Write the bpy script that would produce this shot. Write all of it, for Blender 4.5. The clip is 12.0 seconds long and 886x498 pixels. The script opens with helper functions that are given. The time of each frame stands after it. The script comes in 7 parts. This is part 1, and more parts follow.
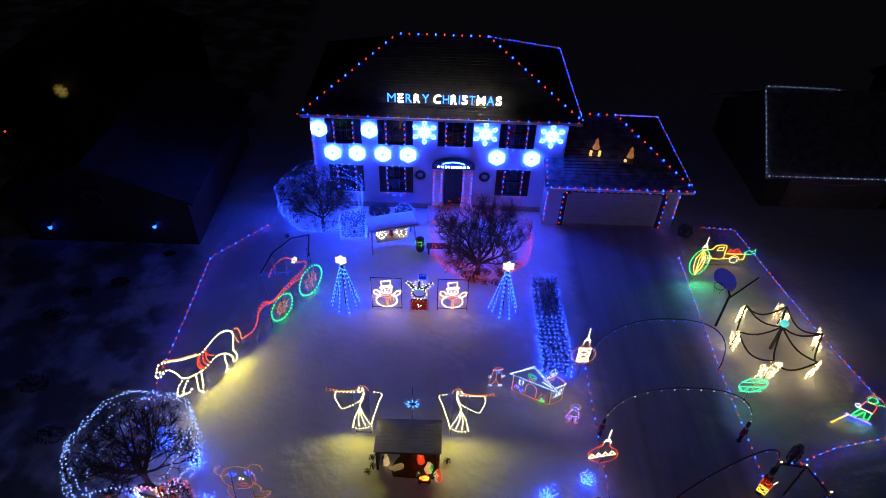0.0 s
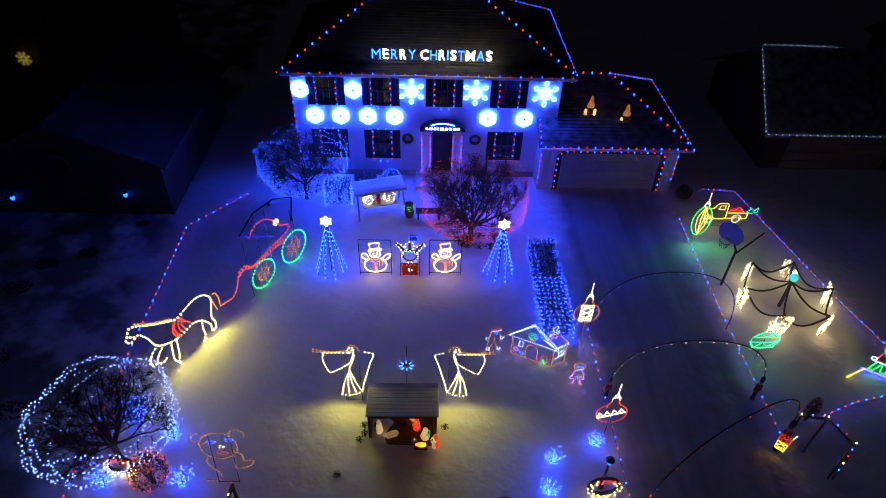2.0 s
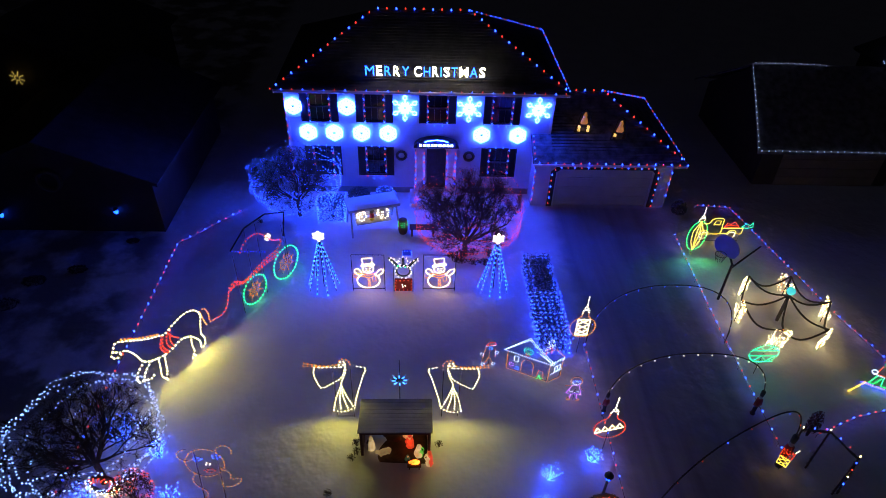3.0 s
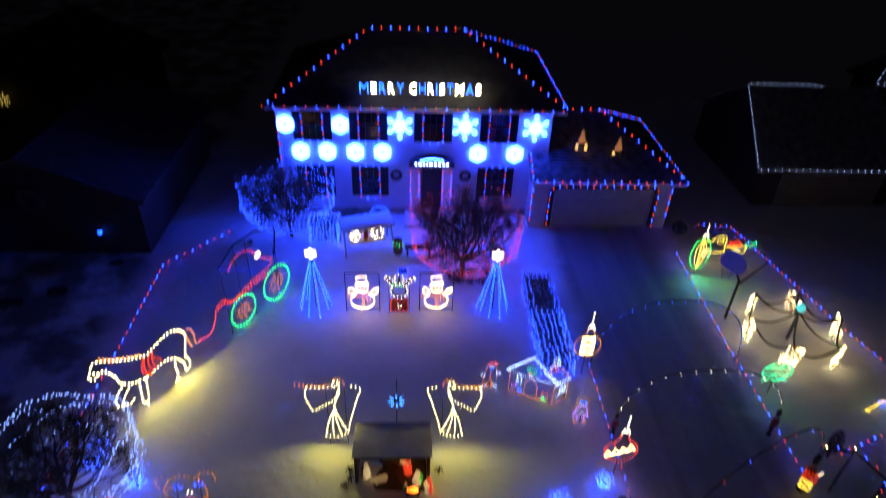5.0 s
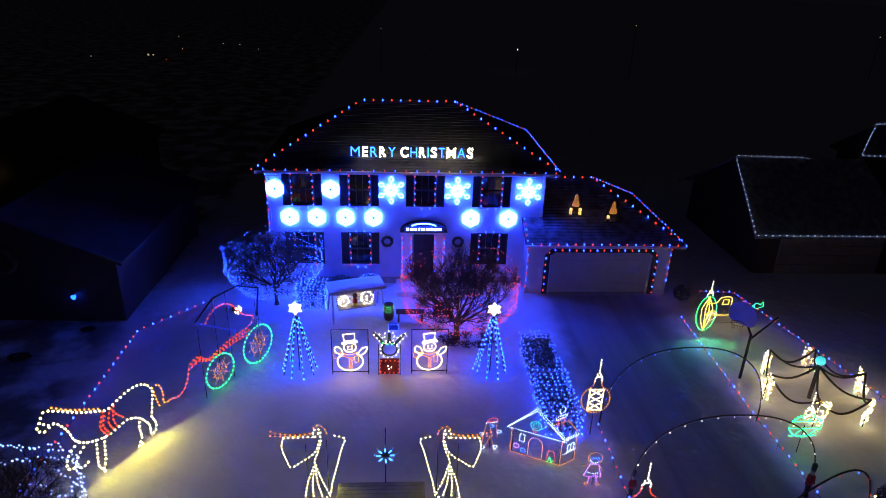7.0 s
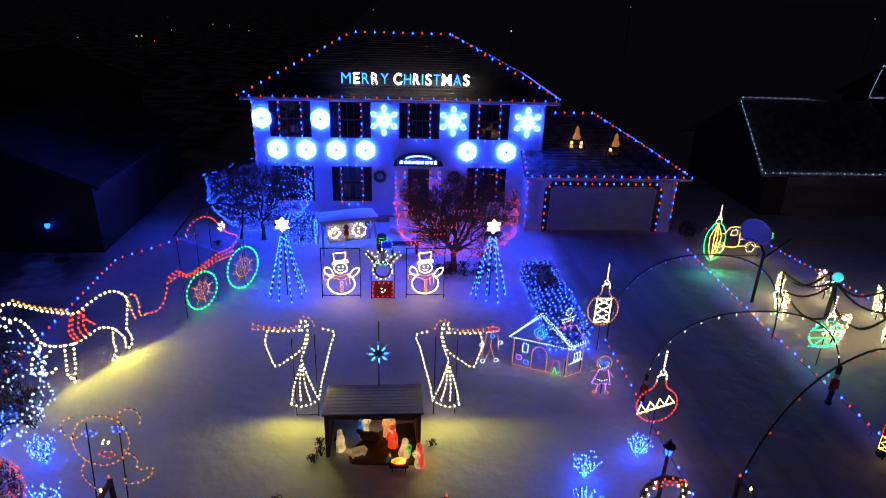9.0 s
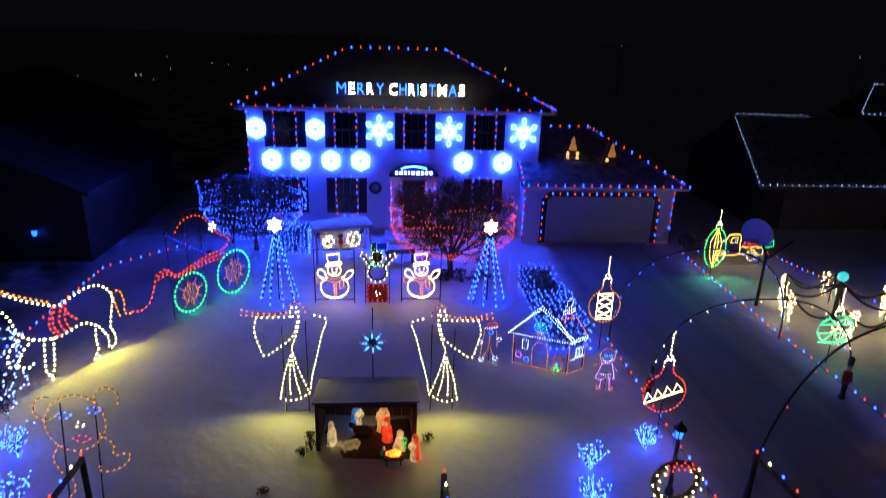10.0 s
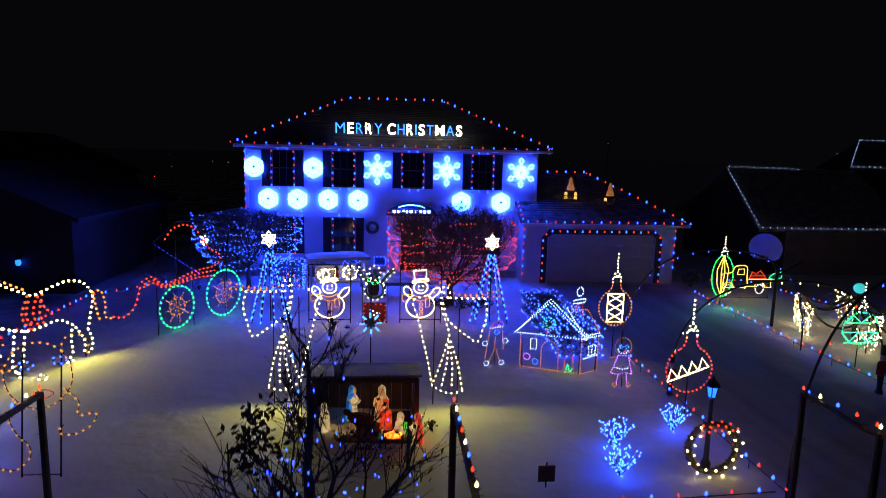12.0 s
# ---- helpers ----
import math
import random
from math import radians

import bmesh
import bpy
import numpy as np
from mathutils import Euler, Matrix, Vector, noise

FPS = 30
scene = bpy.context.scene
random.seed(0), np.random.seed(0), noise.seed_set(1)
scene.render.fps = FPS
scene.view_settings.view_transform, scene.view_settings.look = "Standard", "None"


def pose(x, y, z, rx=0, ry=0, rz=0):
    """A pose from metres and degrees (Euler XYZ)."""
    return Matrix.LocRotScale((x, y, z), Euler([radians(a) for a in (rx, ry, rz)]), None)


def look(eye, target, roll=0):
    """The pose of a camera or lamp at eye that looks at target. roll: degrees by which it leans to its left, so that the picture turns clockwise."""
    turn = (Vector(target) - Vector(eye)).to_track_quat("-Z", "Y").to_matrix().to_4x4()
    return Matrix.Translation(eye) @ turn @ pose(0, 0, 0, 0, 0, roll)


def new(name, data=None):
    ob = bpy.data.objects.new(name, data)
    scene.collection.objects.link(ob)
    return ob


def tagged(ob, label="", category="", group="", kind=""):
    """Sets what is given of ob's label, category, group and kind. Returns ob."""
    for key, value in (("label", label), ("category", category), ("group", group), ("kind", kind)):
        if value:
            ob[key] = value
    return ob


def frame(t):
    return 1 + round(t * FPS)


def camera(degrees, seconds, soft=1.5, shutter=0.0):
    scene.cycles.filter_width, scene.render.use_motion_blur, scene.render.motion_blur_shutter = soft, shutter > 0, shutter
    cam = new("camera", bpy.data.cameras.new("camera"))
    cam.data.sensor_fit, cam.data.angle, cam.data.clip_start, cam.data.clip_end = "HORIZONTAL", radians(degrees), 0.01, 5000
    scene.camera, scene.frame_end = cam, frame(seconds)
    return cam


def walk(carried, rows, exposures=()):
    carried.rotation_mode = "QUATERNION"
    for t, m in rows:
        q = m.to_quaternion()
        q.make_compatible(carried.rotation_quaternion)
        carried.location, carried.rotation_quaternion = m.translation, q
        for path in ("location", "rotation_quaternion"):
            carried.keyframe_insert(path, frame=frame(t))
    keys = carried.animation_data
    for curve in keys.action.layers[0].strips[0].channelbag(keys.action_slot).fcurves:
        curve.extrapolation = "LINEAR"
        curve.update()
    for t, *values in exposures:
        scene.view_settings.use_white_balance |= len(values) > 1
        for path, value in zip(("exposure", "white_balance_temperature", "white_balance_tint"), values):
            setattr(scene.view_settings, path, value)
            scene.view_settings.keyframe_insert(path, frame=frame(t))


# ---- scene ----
cam = camera(71.1, 12.0, soft=0.9, shutter=0.42)
METRES = 13.76
BASE = pose(0.0, -24.492, 18.446, -59.105, 6.397, -6.072)
ROWS = [
    (0.0, 0.0000, 0.0000, 0.0000, -3.33, 18.36, -10.09),
    (0.5, 0.0012, 0.0180, -0.0152, -3.40, 18.43, -10.01),
    (1.0, 0.0011, 0.0533, -0.0378, -3.44, 18.53, -9.92),
    (1.5, 0.0011, 0.1007, -0.0622, -3.54, 18.64, -9.70),
    (1.6, 0.0012, 0.1069, -0.0659, -4.01, 18.70, -9.01),
    (1.7, 0.0013, 0.1132, -0.0696, -4.32, 18.77, -8.55),
    (1.8, 0.0014, 0.1194, -0.0734, -4.32, 18.80, -8.55),
    (1.9, 0.0015, 0.1257, -0.0771, -4.32, 18.77, -8.55),
    (2.0, 0.0016, 0.1319, -0.0808, -4.32, 18.74, -8.55),
    (2.1, 0.0028, 0.1352, -0.0828, -4.35, 18.77, -8.51),
    (2.2, 0.0040, 0.1385, -0.0849, -4.38, 18.78, -8.47),
    (2.3, 0.0053, 0.1417, -0.0869, -4.41, 18.94, -8.44),
    (2.4, 0.0065, 0.1450, -0.0890, -4.44, 19.94, -8.40),
    (2.5, 0.0077, 0.1483, -0.0910, -4.47, 21.01, -8.36),
    (3.0, 0.0123, 0.1585, -0.1034, -4.61, 21.24, -8.20),
    (3.2, 0.0116, 0.1661, -0.1061, -4.80, 21.30, -8.31),
    (4.8, 0.0064, 0.2273, -0.1281, -5.32, 22.94, -7.79),
    (4.9, 0.0060, 0.2312, -0.1295, -5.29, 23.03, -7.68),
    (5.0, 0.0057, 0.2350, -0.1308, -5.26, 24.81, -7.57),
    (5.1, 0.0077, 0.2414, -0.1361, -5.28, 27.53, -7.51),
    (5.2, 0.0097, 0.2478, -0.1413, -5.29, 28.04, -7.46),
    (5.3, 0.0117, 0.2542, -0.1466, -5.31, 28.46, -7.40),
    (5.4, 0.0137, 0.2606, -0.1518, -5.32, 28.81, -7.35),
    (5.5, 0.0157, 0.2670, -0.1571, -5.34, 29.01, -7.29),
    (6.0, 0.0216, 0.2941, -0.1792, -5.49, 29.50, -7.06),
    (6.5, 0.0264, 0.3344, -0.2094, -5.55, 29.56, -6.89),
    (6.6, 0.0274, 0.3438, -0.2146, -5.52, 29.63, -6.83),
    (6.7, 0.0284, 0.3532, -0.2198, -5.49, 31.98, -6.78),
    (6.8, 0.0294, 0.3626, -0.2250, -5.50, 34.30, -6.75),
    (6.9, 0.0305, 0.3720, -0.2302, -5.52, 35.60, -6.71),
    (7.1, 0.0325, 0.3908, -0.2406, -5.55, 35.95, -6.64),
    (8.3, 0.0449, 0.5038, -0.3032, -5.72, 36.22, -6.22),
    (8.5, 0.0469, 0.5226, -0.3136, -5.84, 36.16, -6.22),
    (9.0, 0.0559, 0.5656, -0.3484, -5.87, 36.20, -6.11),
    (9.5, 0.0635, 0.6122, -0.3802, -5.94, 36.23, -5.91),
    (9.6, 0.0647, 0.6194, -0.3848, -5.95, 36.40, -5.86),
    (9.7, 0.0658, 0.6266, -0.3894, -5.97, 36.32, -5.81),
    (9.8, 0.0670, 0.6339, -0.3941, -5.98, 36.49, -5.77),
    (9.9, 0.0681, 0.6411, -0.3987, -6.00, 38.07, -5.72),
    (10.0, 0.0693, 0.6483, -0.4033, -6.01, 40.28, -5.67),
    (10.1, 0.0707, 0.6568, -0.4102, -6.02, 41.46, -5.63),
    (10.2, 0.0720, 0.6653, -0.4172, -6.03, 41.71, -5.59),
    (10.3, 0.0734, 0.6737, -0.4241, -6.04, 41.68, -5.54),
    (10.4, 0.0747, 0.6822, -0.4311, -6.05, 41.77, -5.50),
    (10.5, 0.0761, 0.6907, -0.4380, -6.06, 41.81, -5.46),
    (10.6, 0.0766, 0.6991, -0.4434, -6.06, 41.81, -5.41),
    (10.7, 0.0771, 0.7076, -0.4488, -6.07, 42.03, -5.36),
    (10.8, 0.0775, 0.7160, -0.4542, -6.07, 44.01, -5.31),
    (10.9, 0.0780, 0.7245, -0.4596, -6.08, 47.01, -5.26),
    (11.0, 0.0785, 0.7329, -0.4650, -6.08, 48.97, -5.21),
    (11.1, 0.0791, 0.7425, -0.4705, -6.08, 49.65, -5.18),
    (11.2, 0.0797, 0.7521, -0.4761, -6.09, 49.78, -5.15),
    (11.5, 0.0816, 0.7808, -0.4927, -6.10, 50.16, -5.06),
    (12.0, 0.0850, 0.8283, -0.5166, -6.11, 50.58, -4.95),
]
walk(cam, [(t, BASE @ pose(METRES * x, METRES * y, METRES * z, 90 + pitch, roll, yaw)) for t, x, y, z, yaw, pitch, roll in ROWS],
     [(0.0, -0.08), (3.2, -0.1), (5.5, -0.04), (6.5, 0.13), (8.5, 0.08), (9.5, -0.06), (11.0, -0.16), (12.0, -0.36)])

# ---- night sky ----
world = bpy.data.worlds.new("night")
scene.world = world
world.use_nodes = True
world.node_tree.nodes["Background"].inputs[0].default_value = (0.42, 0.4, 0.6, 1)
world.node_tree.nodes["Background"].inputs[1].default_value = 0.0055


# ---- materials ----
def node_material(name, base, dark, rough=0.7, scale=6.0, fine=60.0, bump=0.3, distance=0.02, metal=0.0, vary=0.5, grain=4):
    """A surface with stains at one scale and grain at another."""
    m = bpy.data.materials.new(name)
    m.use_nodes = True
    nt = m.node_tree
    b = nt.nodes["Principled BSDF"]
    b.inputs["Roughness"].default_value, b.inputs["Metallic"].default_value = rough, metal
    co = nt.nodes.new("ShaderNodeTexCoord")
    big, small = nt.nodes.new("ShaderNodeTexNoise"), nt.nodes.new("ShaderNodeTexNoise")
    big.inputs["Scale"].default_value, small.inputs["Scale"].default_value = scale, fine
    big.inputs["Detail"].default_value, small.inputs["Detail"].default_value = min(6, grain + 2), grain
    ramp = nt.nodes.new("ShaderNodeValToRGB")
    ramp.color_ramp.elements[0].position, ramp.color_ramp.elements[1].position = 0.5 - vary / 2, 0.5 + vary / 2
    ramp.color_ramp.elements[0].color, ramp.color_ramp.elements[1].color = (*dark, 1), (*base, 1)
    add = nt.nodes.new("ShaderNodeMath")
    add.operation = "ADD"
    bm = nt.nodes.new("ShaderNodeBump")
    bm.inputs["Strength"].default_value, bm.inputs["Distance"].default_value = bump, distance
    for n in (big, small):
        nt.links.new(co.outputs["Object"], n.inputs["Vector"])
    nt.links.new(big.outputs["Fac"], ramp.inputs["Fac"])
    nt.links.new(ramp.outputs["Color"], b.inputs["Base Color"])
    nt.links.new(big.outputs["Fac"], add.inputs[0])
    nt.links.new(small.outputs["Fac"], add.inputs[1])
    nt.links.new(add.outputs[0], bm.inputs["Height"])
    nt.links.new(bm.outputs["Normal"], b.inputs["Normal"])
    return m


def light_material(name, colour, strength):
    m = bpy.data.materials.new(name)
    m.use_nodes = True
    b = m.node_tree.nodes["Principled BSDF"]
    b.inputs["Base Color"].default_value = (*[min(1, 0.2 + c) for c in colour], 1)
    b.inputs["Roughness"].default_value = 0.25
    b.inputs["Emission Color"].default_value = (*colour, 1)
    b.inputs["Emission Strength"].default_value = strength
    return m


SNOW = node_material("snow", (0.87, 0.88, 0.89), (0.75, 0.77, 0.8), 0.8, 0.7, 2.4, 0.38, 0.12)
YARD = node_material("trodden_snow", (0.86, 0.87, 0.87), (0.74, 0.75, 0.77), 0.8, 0.7, 2.3, 0.38, 0.13, grain=2)


def pack_driveway(m, x0, x1, y1, x2):
    """Greyer driveway between two lines, for driven-on snow and the weaker light there, with a ragged edge and streaks
    along the wheels' way; darker blotches beyond x2.
    """
    nt = m.node_tree
    b = nt.nodes["Principled BSDF"]
    clean = b.inputs["Base Color"].links[0].from_socket
    co, sep = nt.nodes.new("ShaderNodeTexCoord"), nt.nodes.new("ShaderNodeSeparateXYZ")
    nt.links.new(co.outputs["Object"], sep.inputs[0])
    rag = nt.nodes.new("ShaderNodeTexNoise")
    rag.inputs["Scale"].default_value, rag.inputs["Detail"].default_value = 0.9, 4
    nt.links.new(co.outputs["Object"], rag.inputs["Vector"])

    def math_node(op, a, c):
        n = nt.nodes.new("ShaderNodeMath")
        n.operation = op
        for k, v in enumerate((a, c)):
            if isinstance(v, (int, float)):
                n.inputs[k].default_value = v
            else:
                nt.links.new(v, n.inputs[k])
        return n.outputs[0]

    def step(value, lo, hi):
        n = nt.nodes.new("ShaderNodeMapRange")
        n.interpolation_type = "SMOOTHSTEP"
        n.inputs["From Min"].default_value, n.inputs["From Max"].default_value = lo, hi
        nt.links.new(value, n.inputs["Value"])
        return n.outputs[0]
    wob = math_node("MULTIPLY", math_node("SUBTRACT", rag.outputs["Fac"], 0.5), 1.1)
    x = math_node("ADD", sep.outputs["X"], wob)
    inside = math_node("MULTIPLY", math_node("MULTIPLY", step(x, x0 - 0.5, x0 + 0.5), step(x, x1 + 0.5, x1 - 0.5)), step(sep.outputs["Y"], y1 + 0.3, y1 - 0.3))
    streak = nt.nodes.new("ShaderNodeTexNoise")
    mapping = nt.nodes.new("ShaderNodeMapping")
    mapping.inputs["Scale"].default_value = (2.2, 0.12, 1)
    nt.links.new(co.outputs["Object"], mapping.inputs[0])
    nt.links.new(mapping.outputs[0], streak.inputs["Vector"])
    streak.inputs["Scale"].default_value, streak.inputs["Detail"].default_value = 0.9, 3
    # Grey of packed snow, with the driveway's weaker light put into the colour.
    ramp = nt.nodes.new("ShaderNodeValToRGB")
    ramp.color_ramp.elements[0].position, ramp.color_ramp.elements[1].position = 0.35, 0.68
    ramp.color_ramp.elements[0].color, ramp.color_ramp.elements[1].color = (0.3, 0.31, 0.34, 1), (0.41, 0.43, 0.47, 1)
    nt.links.new(streak.outputs["Fac"], ramp.inputs["Fac"])
    mix = nt.nodes.new("ShaderNodeMixRGB")
    nt.links.new(inside, mix.inputs[0])
    nt.links.new(clean, mix.inputs[1])
    nt.links.new(ramp.outputs["Color"], mix.inputs[2])
    # Darker blotches mixed into the ground colour beyond x2.
    patch = nt.nodes.new("ShaderNodeTexNoise")
    patch.inputs["Scale"].default_value, patch.inputs["Detail"].default_value = 0.55, 7
    nt.links.new(co.outputs["Object"], patch.inputs["Vector"])
    lawn = math_node("MULTIPLY", step(x, x2 + 0.6, x2 - 0.8), step(patch.outputs["Fac"], 0.38, 0.56))
    thin = nt.nodes.new("ShaderNodeMixRGB")
    nt.links.new(lawn, thin.inputs[0])
    nt.links.new(mix.outputs[0], thin.inputs[1])
    thin.inputs[2].default_value = (0.22, 0.22, 0.19, 1)
    nt.links.new(thin.outputs[0], b.inputs["Base Color"])


pack_driveway(YARD, 5.9, 10.5, -0.9, -10.6)
SIDING = node_material("pale_blue_grey_siding", (0.58, 0.62, 0.74), (0.5, 0.54, 0.66), 0.5, 2.0, 40.0, 0.1, 0.004)
TRIM = node_material("white_trim", (0.8, 0.8, 0.8), (0.68, 0.68, 0.68), 0.45, 3.0, 50.0, 0.1, 0.003)
SHINGLE = node_material("dark_shingles", (0.075, 0.072, 0.075), (0.03, 0.03, 0.033), 0.9, 2.2, 28.0, 0.8, 0.03)
SHUTTER = node_material("dark_shutter_paint", (0.03, 0.032, 0.04), (0.018, 0.018, 0.024), 0.45, 5.0, 60.0, 0.15, 0.003)
DOORPAINT = node_material("garage_door_paint", (0.44, 0.45, 0.55), (0.37, 0.38, 0.47), 0.5, 2.5, 45.0, 0.12, 0.004)
DARKWOOD = node_material("stained_dark_wood", (0.15, 0.07, 0.042), (0.06, 0.03, 0.02), 0.8, 5.0, 70.0, 0.6, 0.01)
PALEWOOD = node_material("pale_painted_wood", (0.5, 0.48, 0.45), (0.33, 0.31, 0.3), 0.7, 4.0, 60.0, 0.4, 0.006)
BARK = node_material("dark_bark", (0.15, 0.11, 0.085), (0.06, 0.045, 0.036), 0.9, 9.0, 80.0, 0.8, 0.01)
IRON = node_material("dark_wire", (0.03, 0.03, 0.032), (0.015, 0.015, 0.017), 0.5, 20.0, 90.0, 0.2, 0.002, 0.4)
CABLE = node_material("green_cable", (0.02, 0.035, 0.022), (0.012, 0.018, 0.013), 0.5, 30.0, 120.0, 0.2, 0.001)
# Leaves paled: the bulbs' bloom between them is put into the colour.
LEAF = node_material("frosted_evergreen_leaves", (0.2, 0.23, 0.25), (0.05, 0.07, 0.06), 0.6, 8.0, 60.0, 0.4, 0.01)
DRYLEAF = node_material("withered_leaves", (0.08, 0.05, 0.035), (0.035, 0.025, 0.02), 0.8, 8.0, 60.0, 0.4, 0.01)
GARLAND = node_material("frosted_evergreen_garland", (0.13, 0.12, 0.1), (0.045, 0.045, 0.035), 0.8, 30.0, 140.0, 1.0, 0.02)
BRICKDARK = node_material("brown_neighbour_siding", (0.065, 0.052, 0.045), (0.04, 0.033, 0.028), 0.7, 2.0, 40.0, 0.2, 0.006)
GLASS = bpy.data.materials.new("window_glass")
GLASS.use_nodes = True
g = GLASS.node_tree.nodes["Principled BSDF"]
g.inputs["Base Color"].default_value, g.inputs["Roughness"].default_value = (0.012, 0.013, 0.018, 1), 0.06
# The blue light falling on the backboard is put into its colour.
BOARD = node_material("blue_acrylic_backboard", (0.36, 0.38, 0.78), (0.3, 0.32, 0.66), 0.35, 3.0, 40.0, 0.05, 0.002)
CLOTHRED = node_material("red_painted_board", (0.45, 0.04, 0.03), (0.3, 0.02, 0.02), 0.5, 6.0, 50.0, 0.15, 0.003)
BLUEPAINT = node_material("blue_painted_board", (0.05, 0.1, 0.4), (0.03, 0.06, 0.3), 0.5, 6.0, 50.0, 0.15, 0.003)

L_BLUE = light_material("blue_bulb", (0.012, 0.045, 1.0), 13)
L_DIMBLUE = light_material("dim_blue_bulb", (0.01, 0.02, 1.0), 4)
L_NET = light_material("blue_mini_bulb", (0.012, 0.045, 1.0), 18)
L_PALE = light_material("pale_blue_mini_bulb", (0.22, 0.38, 1.0), 4.5)
L_RED = light_material("red_bulb", (1.0, 0.05, 0.008), 2.4)
L_STRINGRED = light_material("red_string_bulb", (1.0, 0.045, 0.02), 1.7)
L_DEEPRED = light_material("red_mini_bulb", (1.0, 0.05, 0.008), 4.2)
L_GREEN = light_material("green_bulb", (0.015, 1.0, 0.12), 6.5)
L_TEAL = light_material("teal_rope", (0.03, 1.0, 0.35), 2.5)
L_WARM = light_material("warm_white_bulb", (1.0, 0.82, 0.34), 8)
L_WARMBIG = light_material("warm_white_big_bulb", (1.0, 0.75, 0.25), 11)
L_WHITE = light_material("cool_white_bulb", (0.5, 0.68, 1.0), 6)
L_AMBER = light_material("amber_bulb", (1.0, 0.29, 0.025), 1.9)
L_TRUMPET = light_material("orange_bulb", (1.0, 0.22, 0.015), 2.2)
L_YELLOW = light_material("yellow_rope", (1.0, 0.68, 0.07), 3)
L_PINK = light_material("violet_bulb", (0.5, 0.14, 1.0), 6)
L_FLAKE = light_material("icy_rope", (0.02, 0.068, 1.0), 54)
L_CREAM = light_material("cream_rope", (1.0, 0.68, 0.28), 7)
L_STAR = light_material("cream_star_bulb", (1.0, 0.84, 0.55), 6)
L_ICE = light_material("ice_blue_bulb", (0.012, 0.11, 1.0), 9)
L_LETTERBLUE = light_material("blue_letter", (0.008, 0.07, 1.0), 11)
L_LETTERWHITE = light_material("white_letter", (1.0, 0.87, 0.5), 14)


L_BALL = light_material("teal_globe", (0.06, 0.75, 0.75), 0.9)
L_FARSTAR = light_material("dim_gold_bulb", (1.0, 0.7, 0.15), 0.9)
L_LANTERN = light_material("blue_lantern_glass", (0.006, 0.06, 1.0), 9)


# ---- mesh tools ----
ICO = [(0, 0, 1)] + [(0.894 * math.cos(a), 0.894 * math.sin(a), 0.447) for a in [k * 2 * math.pi / 5 for k in range(5)]] \
    + [(0.894 * math.cos(a), 0.894 * math.sin(a), -0.447) for a in [(k + 0.5) * 2 * math.pi / 5 for k in range(5)]] + [(0, 0, -1)]
ICOF = [(0, 1 + k, 1 + (k + 1) % 5) for k in range(5)] + [(1 + k, 6 + k, 1 + (k + 1) % 5) for k in range(5)] \
    + [(1 + (k + 1) % 5, 6 + k, 6 + (k + 1) % 5) for k in range(5)] + [(11, 6 + (k + 1) % 5, 6 + k) for k in range(5)]
OCTA = [(0, 0, 1), (1, 0, 0), (0, 1, 0), (-1, 0, 0), (0, -1, 0), (0, 0, -1)]
OCTAF = [(0, 1, 2), (0, 2, 3), (0, 3, 4), (0, 4, 1), (5, 2, 1), (5, 3, 2), (5, 4, 3), (5, 1, 4)]


